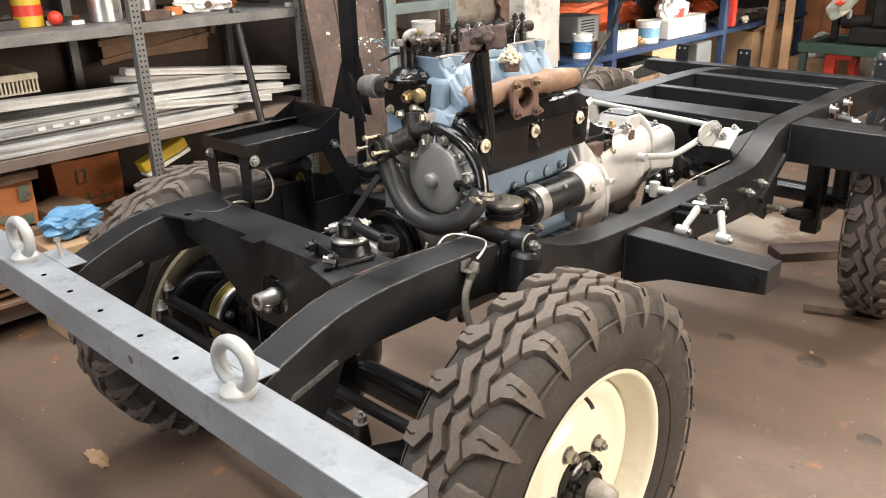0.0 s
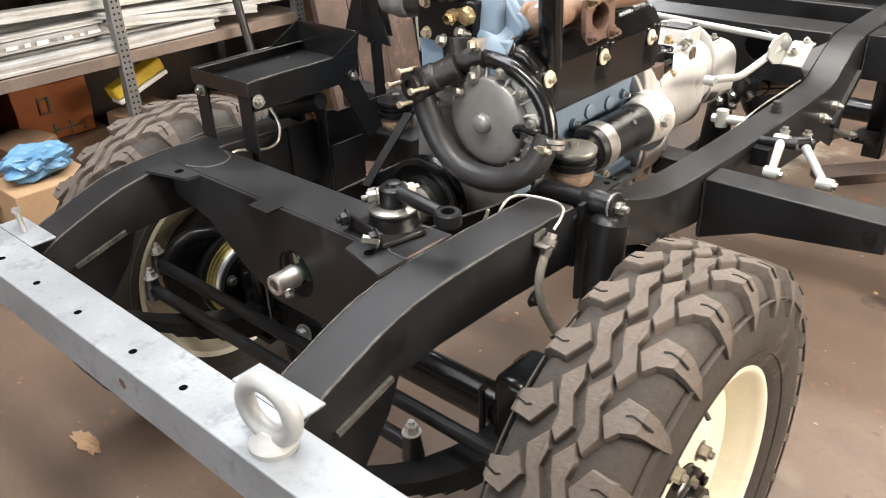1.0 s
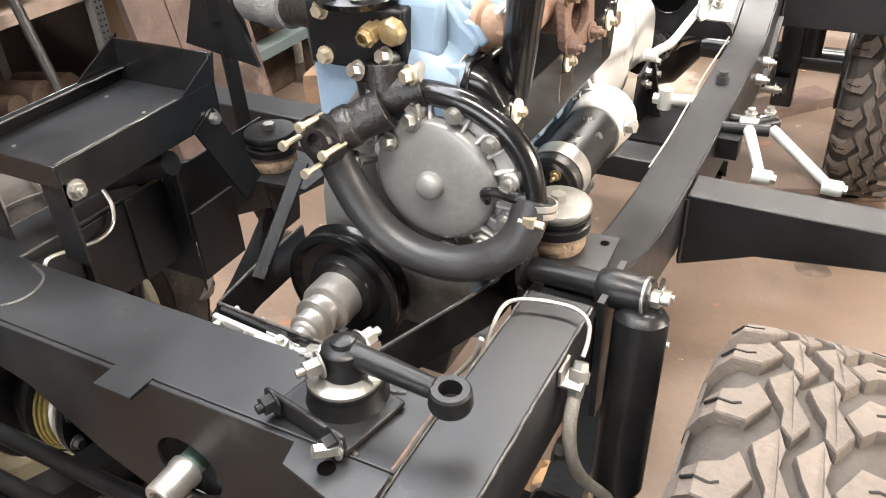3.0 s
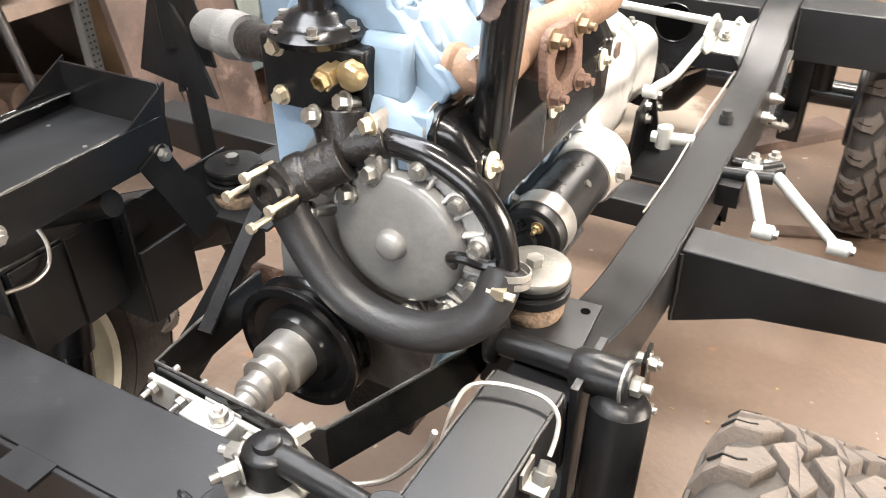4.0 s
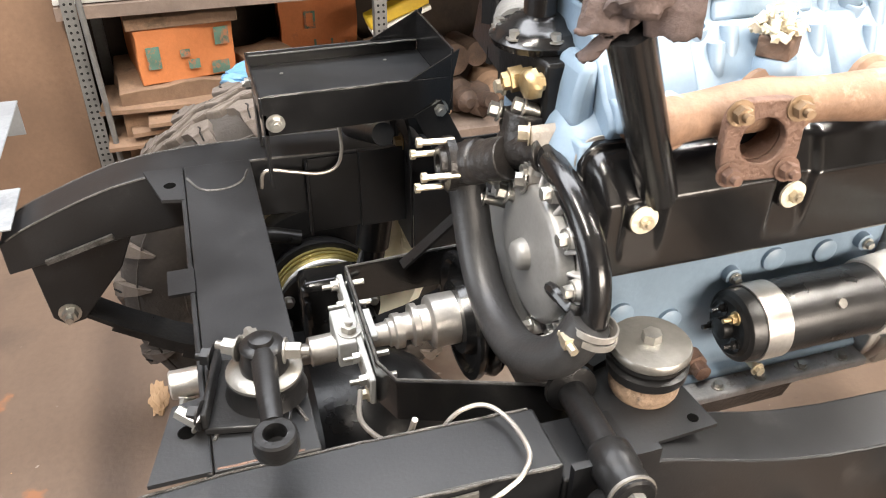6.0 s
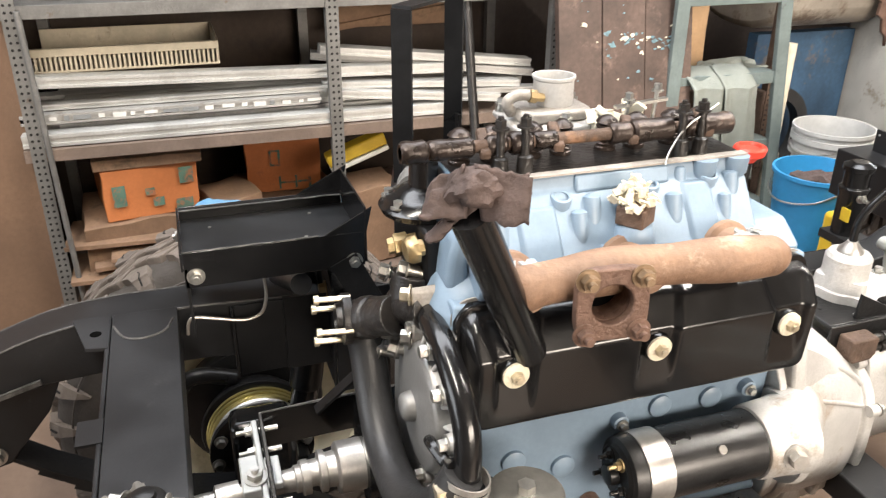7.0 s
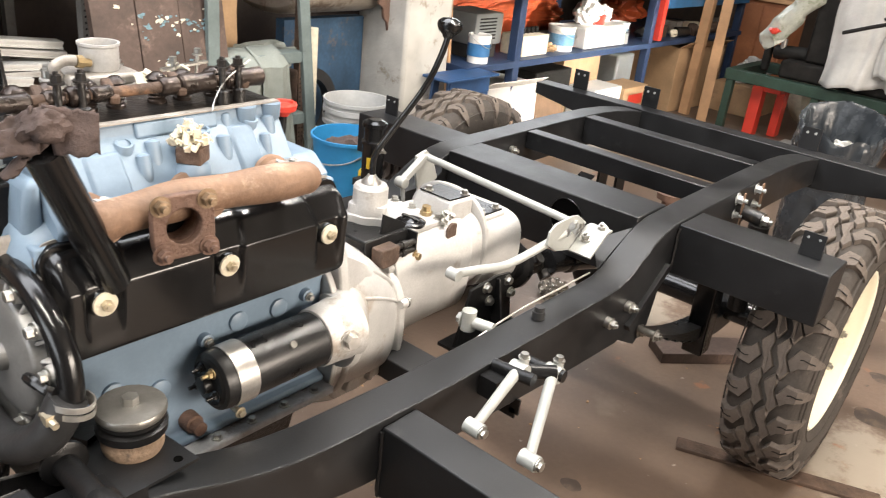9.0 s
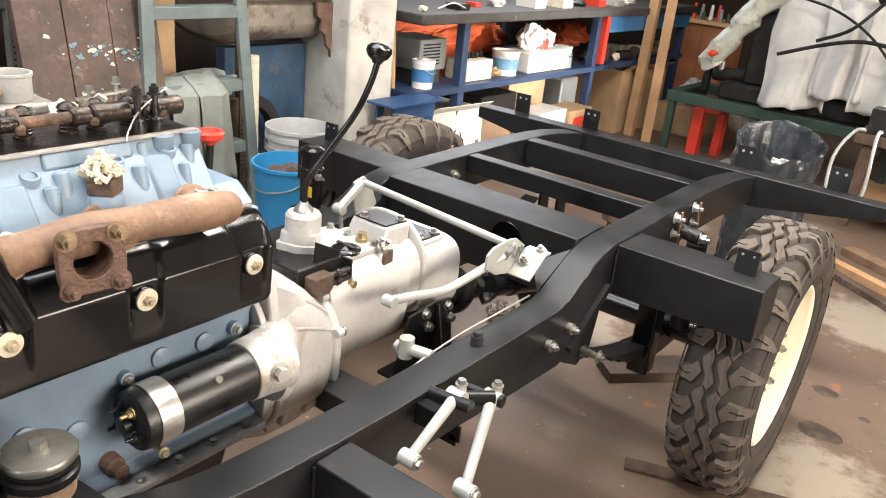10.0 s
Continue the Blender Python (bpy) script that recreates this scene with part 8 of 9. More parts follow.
# black canister by the far rail, on the rear outrigger
cn = thing("brake_cylinder", (-0.432, 1.186, 0.655), "black brake master cylinder with a ribbed cap", "master cylinder")
b = B()
lathe(b, (-0.432, 1.186, 0.66), (0, 0, 1), [(0, 0.030), (0.10, 0.031), (0.104, 0.034), (0.112, 0.034), (0.116, 0.028), (0.15, 0.028), (0.153, 0.034), (0.164, 0.034), (0.168, 0.026), (0.172, 0.02), (0.172, 0.012)], 28)
part("reservoir", b, M["gloss"], cn)
b = B()
bolt(b, (-0.402, 1.18, 0.755), (1, -0.2, 0), 0.008, 0.010, 0.015)
part("union", b, M["zinc"], cn)
b = B()
box(b, (-0.47, 1.15, 0.64), (-0.3765, 1.22, 0.6598))
part("bracket", b, M["frame"], cn)
b = B()
box(b, (-0.425, 1.155, 0.70), (-0.40, 1.158, 0.73))
part("tag", b, M["yellow"], cn)

# ---- things along the far wall and at the back ----
door = thing("old_door_panel", (-1.36, 1.22, 0.0), "scuffed brown boarded panel leaning against the shelving", "panel")
for y0, y1, out in ((0.97, 1.128, 0.0), (1.131, 1.292, 0.002), (1.295, 1.48, -0.001)):
    b = B()
    vs0 = [(-1.36 + out, y0, 0.0), (-1.36 + out, y1, 0.0), (-1.74 + out, y1, 2.0), (-1.74 + out, y0, 2.0)]
    lo = [b.verts.new(p) for p in vs0]
    hi = [b.verts.new(Vector(p) + Vector((-0.03, 0, -0.005))) for p in vs0]
    bridge(b, lo, hi)
    b.faces.new(lo[::-1]), b.faces.new(hi)
    part("board", b, M["door_wood"], door, bevel=0.002)
M["teal_scuff"] = mat("teal_paint_scuffs", (0.16, 0.27, 0.31), 0.7, 0, 0.4, 60, 0.05)
rs = random.Random(4)
# ragged paint flakes, mostly along one streak
for k in range(64):
    b = B()
    if k < 36:
        y = rs.uniform(1.19, 1.42)
        z = 0.905 - 0.10 * (y - 1.19) + rs.gauss(0, 0.012)
    else:
        y, z = rs.uniform(1.02, 1.45), rs.uniform(0.72, 1.08)
    r_ = rs.uniform(0.002, 0.0065) if k % 7 else rs.uniform(0.007, 0.011)
    x = -1.36 - 0.19 * z + 0.0035
    ring_ = []
    for j in range(9):
        a, q = 2 * math.pi * j / 9, r_ * rs.uniform(0.35, 1.2)
        ring_.append((y + 1.5 * q * math.cos(a), q * math.sin(a)))
    lo = [b.verts.new((x - 0.19 * dz, yy, z + dz)) for yy, dz in ring_]
    hi = [b.verts.new((x - 0.19 * dz - 0.003, yy, z + dz)) for yy, dz in ring_]
    bridge(b, lo, hi)
    b.faces.new(lo), b.faces.new(hi[::-1])
    part("scuff", b, M["teal_scuff"] if k % 4 else M["paper"], door)

lad = thing("step_ladder", (-1.52, 1.62, 0), "grey-green painted step ladder with a rag over a rung", "ladder")
M["ladder"] = mat("grey_green_ladder_paint", (0.15, 0.185, 0.18), 0.5, 0.1, 0.2, 9, 0.05, 90, (0.08, 0.09, 0.09), 0.62, 12)
for y0, y1 in ((1.385, 1.44), (1.90, 1.795)):
    b = B()
    bar(b, (-1.46, y0 - 0.0, 0.0), (-1.56, y1, 1.75), 0.05, 0.022, up=(1, 0, 0))
    part("stile", b, M["ladder"], lad, bevel=0.002)
for z in (0.24, 0.48, 0.735, 1.02, 1.30, 1.58):
    b = B()
    t_ = z / 1.75
    box(b, (-1.56 - 0.03 * t_, 1.40 + 0.04 * t_, z - 0.022), (-1.47 - 0.07 * t_, 1.885 - 0.10 * t_, z + 0.022))
    part("rung", b, M["ladder"], lad, bevel=0.002)
# rag over the rung
b = B()
for x0, ztop, zlow, y0, y1, seed in ((-1.462, 0.775, 0.40, 1.46, 1.60, 1), (-1.452, 0.778, 0.36, 1.585, 1.73, 2)):
    g = []
    for i in range(15):
        row = []
        for j in range(9):
            u_, v_ = j / 8, i / 14
            z = ztop - (ztop - zlow) * v_
            fold = 0.012 * math.sin(u_ * 9 + seed + v_ * 1.5) + 0.006 * noise.noise(Vector((u_ * 4, v_ * 5, seed)))
            back = -0.10 * max(0, 0.12 - v_) / 0.12
            row.append(b.verts.new((x0 + fold + back, y0 + (y1 - y0) * u_ + 0.045 * v_, z + (0.006 if v_ < 0.1 else 0))))
        g.append(row)
    for i in range(14):
        for j in range(8):
            b.faces.new((g[i][j], g[i][j + 1], g[i + 1][j + 1], g[i + 1][j]))
ob = solid("rag", b, M["towel"], "grey-green cloth rag hanging over a ladder rung", "cloth")
mod = ob.modifiers.new("thick", "SOLIDIFY")
mod.thickness = 0.005
carton("carton", -1.98, 1.58, 0.0, 0.30, 0.36, 1.02, 0, "card", "tall brown carton behind the ladder")
carton("carton", -2.0, 1.62, 1.021, 0.3, 0.30, 0.10, 5, "white_plastic", "white carton on top of a brown one")
crumple("sack", (-1.72, 1.80, 0.70), 0.14, "towel", "pale dirty folded sack beside the ladder", "sack", (0.7, 1.0, 0.35))
b = B()
box(b, (-1.85, 1.62, 0.0), (-1.6, 1.90, 0.655))
solid("old_cabinet", b, M["soil_iron"], "brown old steel cabinet behind the ladder", "cabinet", bevel=0.006)
# rusty slotted post, pipe, tank
b = B()
box(b, (-1.70, 1.985, 0.0), (-1.697, 2.022, 2.0))
box(b, (-1.733, 1.985, 0.0), (-1.7001, 1.988, 2.0))
pst = solid("slotted_post", b, M["soil_iron"], "rusty slotted steel upright", "post")
b = B()
for k in range(70):
    for o in (-0.008, 0.009):
        cyl(b, (-1.6968, 2.0035 + o, 0.3 + 0.0205 * k), (-1.6964, 2.0035 + o, 0.3 + 0.0205 * k), 0.0042, n=8)
part("perforation", b, M["blackstuff"], pst)
b = B()
cyl(b, (-1.73, 2.085, 0.0), (-1.73, 2.085, 0.80), 0.026, n=18)
lathe(b, (-1.73, 2.085, 0.30), (0, 0, 1), [(0, 0.036), (0.05, 0.036)], 18)
solid("drain_pipe", b, M["paper"], "cream plastic drain pipe below the wash trough", "pipe")
b = B()
rows = []
for k in range(9):
    a = math.pi * k / 8
    rows.append((-2.05 - 0.28 * math.cos(a), 0.98 - 0.165 * math.sin(a) ** 0.6))
poly = rows
prism(b, poly + [(-1.77, 1.03), (-2.33, 1.03)], "y", 2.05, 2.60)
tank = solid("wash_trough", b, M["sink"], "grimy stained steel wash trough on a wall bracket", "trough", bevel=0.03)
b = B()
box(b, (-2.36, 2.03, 1.0305), (-1.74, 2.62, 1.05))
part("rim", b, M["alloy_old"], tank, bevel=0.004)
b = B()
prism(b, [(2.47, 1.02), (2.59, 1.02), (2.59, 0.74), (2.575, 0.76), (2.565, 0.80), (2.54, 0.82), (2.53, 0.87), (2.50, 0.89), (2.505, 0.94), (2.475, 0.96)], "x", -1.752, -1.735)
part("bracket", b, M["rust_dark"], tank, bevel=0.002)
b = B()
lathe(b, (-1.86, 2.14, 0.40), (1, 0.1, 0), [(0, 0.19), (0.05, 0.20), (0.05, 0.15), (0, 0.15)], 40, closed=True)
solid("rubber_ring", b, M["hose"], "black rubber ring leaning against the blue panel", "ring")


def bucket(name, x, y, z, r, h, m, label, n_stack=1):
    bk = thing(name, (x, y, z), label, "bucket", "buckets")
    b = B()
    lathe(b, (x, y, z), (0, 0, 1), [(0, r * 0.78), (h * 0.96, r * 0.98), (h * 0.96, r * 1.03), (h, r * 1.03), (h, r * 0.97), (0.02, r * 0.75)], 36)
    for k in range(1, n_stack):
        lathe(b, (x, y, z + h - 0.05 * k), (0, 0, 1), [(0, r * 0.95), (0, r * 1.03), (0.02, r * 1.03), (0.02, r * 0.95)], 36, closed=True)
    part("tub", b, M[m], bk, smooth=50)
    b = B()
    tube(b, [(x + r * 1.0, y - 0.02, z + h - 0.03), (x + r * 0.7, y - r * 0.75, z + h - 0.07), (x, y - r * 1.06, z + h - 0.085), (x - r * 0.7, y - r * 0.75, z + h - 0.07), (x - r * 1.0, y - 0.02, z + h - 0.03)], 0.003, 8)
    part("bail_handle", b, M["zinc"], bk)
    return bk


carton("wooden_crate", -1.05, 1.64, 0.0, 0.34, 0.4, 0.27, 12, "card_dark", "dirty wooden crate under the blue bucket")
bucket("bucket", -1.0, 1.64, 0.271, 0.135, 0.30, "bucket_blue", "blue plastic bucket with rags in it")
crumple("rag", (-1.0, 1.64, 0.50), 0.085, "cloth_dark", "dark dirty rag inside the bucket", "cloth")
b = B()
box(b, (-1.55, 1.90, 0.0), (-1.18, 2.2, 0.24))
solid("low_box", b, M["soil_iron"], "low dark box under the white buckets", "box", bevel=0.006)
bucket("bucket", -1.355, 2.02, 0.241, 0.14, 0.335, "bucket_grey", "stacked dirty white plastic buckets", 3)
b = B()
box(b, (-0.86, 1.55, 0.0), (-0.78, 1.64, 0.5))
solid("oil_bottle", b, M["yellow"], "yellow plastic oil bottle behind the chassis rail", "bottle", bevel=0.015)

M["trestle"] = mat("scuffed_blue_plastic", (0.025, 0.075, 0.19), 0.5, 0, 0.25, 9, 0.05, 90, (0.14, 0.14, 0.14), 0.62, 8)
# broom stick
b = B()
cyl(b, (-1.63, 2.98, 0.05), (-1.80, 3.05, 1.6), 0.014, n=12)
solid("broom_stick", b, M["timber"], "brown wooden broom stick leaning by the column", "stick")
tr = thing("trestle", (-1.49, 2.88, 0), "small scuffed blue plastic trestle by the bench", "trestle")
for x in (-1.57, -1.41):
    for y in (2.74, 3.02):
        b = B()
        bar(b, (x, y, 0), (-1.49 + (x + 1.49) * 0.6, y, 0.56), 0.05, 0.016)
        part("leg", b, M["trestle"], tr, bevel=0.003)
for z0, z1 in ((0.48, 0.5595), (0.20, 0.25)):
    b = B()
    box(b, (-1.434, 2.72, z0), (-1.422, 3.04, z1))
    part("apron", b, M["trestle"], tr, bevel=0.003)
b = B()
box(b, (-1.57, 2.67, 0.561), (-1.40, 3.09, 0.575))
part("top", b, M["trestle"], tr, bevel=0.004)

# ---- blue workbench ----
bn = thing("workbench", (-1.97, 4.6, 0), "dark blue steel workbench with a lower shelf", "workbench")
BX0, BX1 = -2.40, -1.54
for y in (3.44, 5.06, 6.68):
    for x in (BX1 - 0.03, BX0 + 0.03):
        b = B()
        bar(b, (x, y, 0.0), (x, y, 0.935), 0.055, 0.055, up=(1, 0, 0))
        part("leg", b, M["bench_blue"], bn, bevel=0.003)
for z in (0.565, ):
    b = B()
    box(b, (BX0, 2.98, z - 0.02), (BX1 + 0.001, 6.75, z + 0.018))
    part("shelf", b, M["bench_blue"], bn, bevel=0.002)
b = B()
box(b, (BX0 - 0.05, 2.97, 0.936), (BX1 + 0.05, 6.8, 0.99))
part("worktop", b, M["bench_top"], bn, bevel=0.008)
b = B()
box(b, (BX1 - 0.001, 5.16, 0.82), (BX1 + 0.025, 6.70, 0.934))
part("apron", b, M["bench_lightblue"], bn, "bright blue drawer front", bevel=0.003)
b = B()
box(b, (BX1 - 0.03, 5.10, 0.60), (BX1 + 0.03, 5.155, 0.934))
part("red_upright", b, M["red"], bn)
crumple("tarpaulin", (-2.15, 3.9, 0.72), 0.20, "orange_sheet", "crumpled orange tarpaulin at the back of the bench shelf", "tarpaulin", (0.8, 3.6, 0.75), 0.5, 5, 2.2)
crumple("tarpaulin", (-2.15, 5.7, 0.70), 0.16, "orange_sheet", "crumpled orange sheet at the back of the bench shelf", "tarpaulin", (0.8, 1.6, 0.7), 0.5, 4, 2.2)

SZ = 0.5835


def crate_box(name, y0, y1, x0, x1, z0, z1, m, label, category="box", bevel=0.004):
    b = B()
    box(b, (x0, y0, z0), (x1, y1, z1))
    return solid(name, b, M[m], label, category, bevel=bevel)


# radio-like grey case with a grille
rd = thing("grey_case", (-1.75, 3.30, SZ), "pale grey instrument case with a slotted grille", "case")
b = B()
box(b, (-1.90, 3.18, 0.66), (-1.66, 3.42, 0.83))
part("body", b, M["grey_plastic"], rd, bevel=0.006)
for k in range(7):
    b = B()
    box(b, (-1.6605, 3.21, 0.69 + 0.018 * k), (-1.6585, 3.36, 0.698 + 0.018 * k))
    part("slot", b, M["blackstuff"], rd)
b = B()
box(b, (-1.9, 3.2, SZ), (-1.68, 3.40, 0.6599))
part("base_block", b, M["bench_top"], rd)


def paint_pot(x, y, z, r, h, m, band, label):
    pt = thing("paint_pot", (x, y, z), label, "paint pot", "pots on the bench shelf")
    b = B()
    lathe(b, (x, y, z), (0, 0, 1), [(0, r * 0.92), (h * 0.9, r), (h * 0.9, r * 1.04), (h, r * 1.04), (h, r * 0.9), (h - 0.01, r * 0.85)], 26)
    part("body", b, M[m], pt)
    b = B()
    lathe(b, (x, y, z + h * 0.25), (0, 0, 1), [(0, r * 0.96), (0, r * 1.005), (h * 0.45, r * 1.01), (h * 0.45, r * 0.96)], 26, closed=True)
    part("label_band", b, M[band], pt)
    b = B()
    tube(b, [(x + 0.1 * r, y - r * 1.04, z + h * 0.88), (x + r * 1.1, y - 0.5 * r, z + h * 0.62), (x + r * 1.15, y + 0.3 * r, z + h * 0.6), (x + 0.3 * r, y + r * 1.04, z + h * 0.88)], 0.002, 6)
    part("handle", b, M["zinc"], pt)


paint_pot(-1.62, 3.17, SZ, 0.062, 0.15, "white_plastic", "bench_lightblue", "white paint pot with a blue label on the bench shelf")
paint_pot(-1.66, 4.05, SZ, 0.085, 0.15, "white_plastic", "bag_blue", "pale blue and white paint pot")
paint_pot(-1.70, 4.86, SZ, 0.065, 0.13, "white_plastic", "bag_blue", "small pale blue paint pot")
paint_pot(-1.68, 4.45, SZ, 0.075, 0.20, "red", "white_plastic", "red and white oil tin on the bench shelf")
bat = crate_box("battery", 3.56, 3.82, -1.76, -1.60, SZ, 0.70, "paper", "dirty cream battery case")
for k in range(6):
    b = B()
    y = 3.57 + 0.045 * k
    cyl(b, (-1.68, y, 0.70), (-1.68, y, 0.735), 0.014, n=10)
    part("filler_cap", b, M["blackstuff"], bat)
crumple("paper_pile", (-1.66, 3.92, SZ + 0.02), 0.045, "card", "small crumpled brown paper", "paper")
crate_box("white_tub", 4.22, 4.74, -1.78, -1.58, SZ, 0.72, "white_plastic", "bright white plastic tray of oddments", "tray", 0.012)
crumple("plastic_bag", (-1.70, 4.38, 0.78), 0.08, "white_plastic", "bright white crumpled plastic bag", "bag", (0.9, 1.2, 1.1))
crumple("plastic_bag", (-1.72, 4.62, 0.77), 0.06, "white_plastic", "small white crumpled plastic bag", "bag", (0.9, 1.3, 0.9))
b = B()
lathe(b, (-1.70, 4.47, 0.80), (0.6, 0, 0.6), [(0, 0.05), (0.03, 0.06), (0.05, 0.03)], 20)
solid("white_cup", b, M["white_plastic"], "white plastic cup lying on the tray", "cup")
crate_box("grey_box", 4.62, 4.80, -1.66, -1.585, SZ, 0.66, "grey_plastic", "small dark grey box on the shelf edge")
for k in range(14):
    b = B()
    y = 5.25 + 0.1 * k + rs.uniform(-0.03, 0.03)
    x = -1.66 + rs.uniform(-0.08, 0.06)
    r = rs.uniform(0.025, 0.055)
    if k % 3 == 0:
        ball(b, (x, y, SZ + r * 0.8), r, rough=0.6, scale=(1, 1.3, 0.9))
    elif k % 3 == 1:
        cyl(b, (x, y - 0.06, SZ + r), (x + 0.03, y + 0.07, SZ + r), r, n=14)
    else:
        box(b, (x - r, y - r, SZ), (x + r, y + r, SZ + r * 1.8))
    solid("bench_oddment", b, M[("oily", "alloy_old", "soil_iron", "paper")[k % 4]], "small greasy oddment on the bench shelf", "oddment", "oddments on the bench shelf")
# on the worktop
for k in range(12):
    b = B()
    y = 3.15 + 0.28 * k + rs.uniform(-0.06, 0.06)
    x = -1.66 + rs.uniform(-0.12, 0.08)
    r = rs.uniform(0.02, 0.05)
    if k % 3:
        box(b, (x - r * 2, y - r, 0.99), (x + r, y + r * 1.6, 0.99 + r))
    else:
        ball(b, (x, y, 0.99 + r * 0.7), r, rough=0.7, scale=(1.4, 1.2, 0.8))
    solid("worktop_oddment", b, M[("paper", "oily", "red", "alloy", "white_plastic")[k % 5]], "small tool or scrap on the worktop", "oddment", "oddments on the worktop")
b = B()
tube(b, [(-1.62, 3.25, 1.0), (-1.60, 3.36, 1.03), (-1.60, 3.48, 1.0), (-1.66, 3.52, 1.0)], 0.004, 8)
solid("cable", b, M["white_plastic"], "loose white cable on the worktop", "cable")

# boxes below the bench
o, mm = carton("carton", -1.72, 3.42, 0.0, 0.36, 0.52, 0.44, -4, "white_plastic", "white printed carton below the bench", True)
b = B()
lathe(b, mm @ Vector((0.1805, 0.02, 0.28)), (1, -0.07, 0), [(0, 0.05), (0.001, 0.05), (0.001, 0.040), (0, 0.040)], 30, closed=True)
part("printed_oval", b, M["bench_blue"], o)
carton("carton", -2.0, 3.0, 0.0, 0.3, 0.34, 0.40, 5, "white_plastic", "white carton beside the bench leg")
crate_box("tool_box", 3.72, 4.12, -1.86, -1.58, 0.36, 0.48, "blackstuff", "black plastic tool box below the bench", "tool box", 0.01)
crate_box("carton", 3.72, 4.12, -1.86, -1.60, 0.0, 0.359, "card_dark", "brown carton below a tool box")
crate_box("carton", 4.14, 4.60, -2.0, -1.66, 0.0, 0.52, "card", "tall brown carton below the bench")
crate_box("white_carton", 4.18, 4.52, -1.62, -1.42, 0.0, 0.36, "white_plastic", "sunlit white carton before the bench")
ct = crate_box("carton", 4.53, 4.86, -1.60, -1.40, 0.0, 0.34, "card", "brown carton with a red mark")
b = B()
box(b, (-1.3995, 4.60, 0.22), (-1.398, 4.80, 0.29))
part("printed_mark", b, M["red"], ct)
crate_box("black_case", 4.78, 5.02, -1.88, -1.62, 0.0, 0.50, "grey_plastic", "dark grey plastic case below the bench", "case", 0.015)
carton("carton", -1.76, 6.02, 0.0, 0.46, 0.70, 0.50, -6, "card", "large open brown carton below the bench", True)
crumple("plastic_bag", (-1.76, 5.98, 0.50), 0.14, "white_plastic", "white crumpled plastic in an open carton", "bag", (1.0, 1.4, 0.5))
crumple("plastic_bag", (-1.22, 6.35, 0.33), 0.12, "sheet_white", "white bundle on the floor by the bench", "bag", (1, 1, 0.9))
crate_box("carton", 6.15, 6.60, -1.44, -1.06, 0.0, 0.24, "card", "low brown carton on the floor")
# wooden cabinet at the end
cb = thing("wooden_cabinet", (-1.64, 7.65, 0), "orange-brown wooden cabinet with cluttered top", "cabinet")
M["cab_wood"] = mat("orange_brown_wood", (0.30, 0.115, 0.05), 0.5, 0, 0.25, 5, 0.06, 90)
b = B()
box(b, (-1.86, 7.4, 0.0), (-1.38, 7.9, 0.80))
part("body", b, M["cab_wood"], cb, bevel=0.006)
b = B()
box(b, (-1.90, 7.36, 0.80), (-1.34, 7.94, 0.835))
part("top", b, M["timber"], cb, bevel=0.006)
for x0, x1 in ((-1.84, -1.63), (-1.61, -1.40)):
    b = B()
    box(b, (x0, 7.388, 0.06), (x1, 7.399, 0.76))
    part("door", b, M["cab_wood"], cb, bevel=0.003)
for k in range(9):
    b = B()
    x, y, h = -1.85 + 0.055 * k, 7.5 + 0.05 * (k % 3), rs.uniform(0.05, 0.16)
    cyl(b, (x, y, 0.835), (x, y, 0.835 + h), 0.022, 0.014, n=12)
    solid("bottle", b, M[("white_plastic", "red", "grey_plastic", "metal_green")[k % 4]], "small bottle on the wooden cabinet", "bottle", "bottles on the cabinet")
# two timbers standing
for p0, p1 in (((-1.47, 5.75, 0.0), (-1.46, 5.82, 2.3)), ((-1.285, 5.66, 0.0), (-1.36, 5.84, 2.3))):
    b = B()
    bar(b, p0, p1, 0.075, 0.05)
    solid("timber_post", b, M["timber"], "pale sawn timber standing on end", "timber", "standing timbers", bevel=0.003)

# green machine stand with a sheeted machine on it
tb = thing("machine_stand", (-0.3, 5.75, 0), "dark green steel machine stand", "stand")
b = B()
box(b, (-1.09, 5.40, 0.40), (0.50, 5.48, 0.475))
box(b, (-1.09, 6.02, 0.40), (0.50, 6.10, 0.475))
box(b, (-1.09, 5.481, 0.40), (-1.01, 6.019, 0.475))
part("frame", b, M["metal_green"], tb, bevel=0.004)
for x in (-1.05, -0.45, 0.42):
    for y in (5.44, 6.06):
        b = B()
        bar(b, (x, y, 0.0), (x, y, 0.399), 0.05, 0.05, up=(1, 0, 0))
        part("leg", b, M["metal_green"], tb)
mc = thing("machine", (-0.3, 5.75, 0.476), "black oily machine under a dust sheet", "machine")
b = B()
box(b, (-0.75, 5.46, 0.476), (0.40, 6.0, 0.60))
box(b, (-0.62, 5.52, 0.60), (0.32, 5.95, 1.10))
cyl(b, (-0.86, 5.62, 0.62), (-0.60, 5.62, 0.64), 0.05, n=16)
cyl(b, (-0.90, 5.62, 0.476), (-0.90, 5.62, 0.70), 0.03, n=14)
part("body", b, M["blackstuff"], mc, bevel=0.02)
b = B()
cyl(b, (-0.80, 5.60, 0.60), (-0.80, 5.60, 0.72), 0.02, n=12)
part("bright_stud", b, M["steel"], mc)
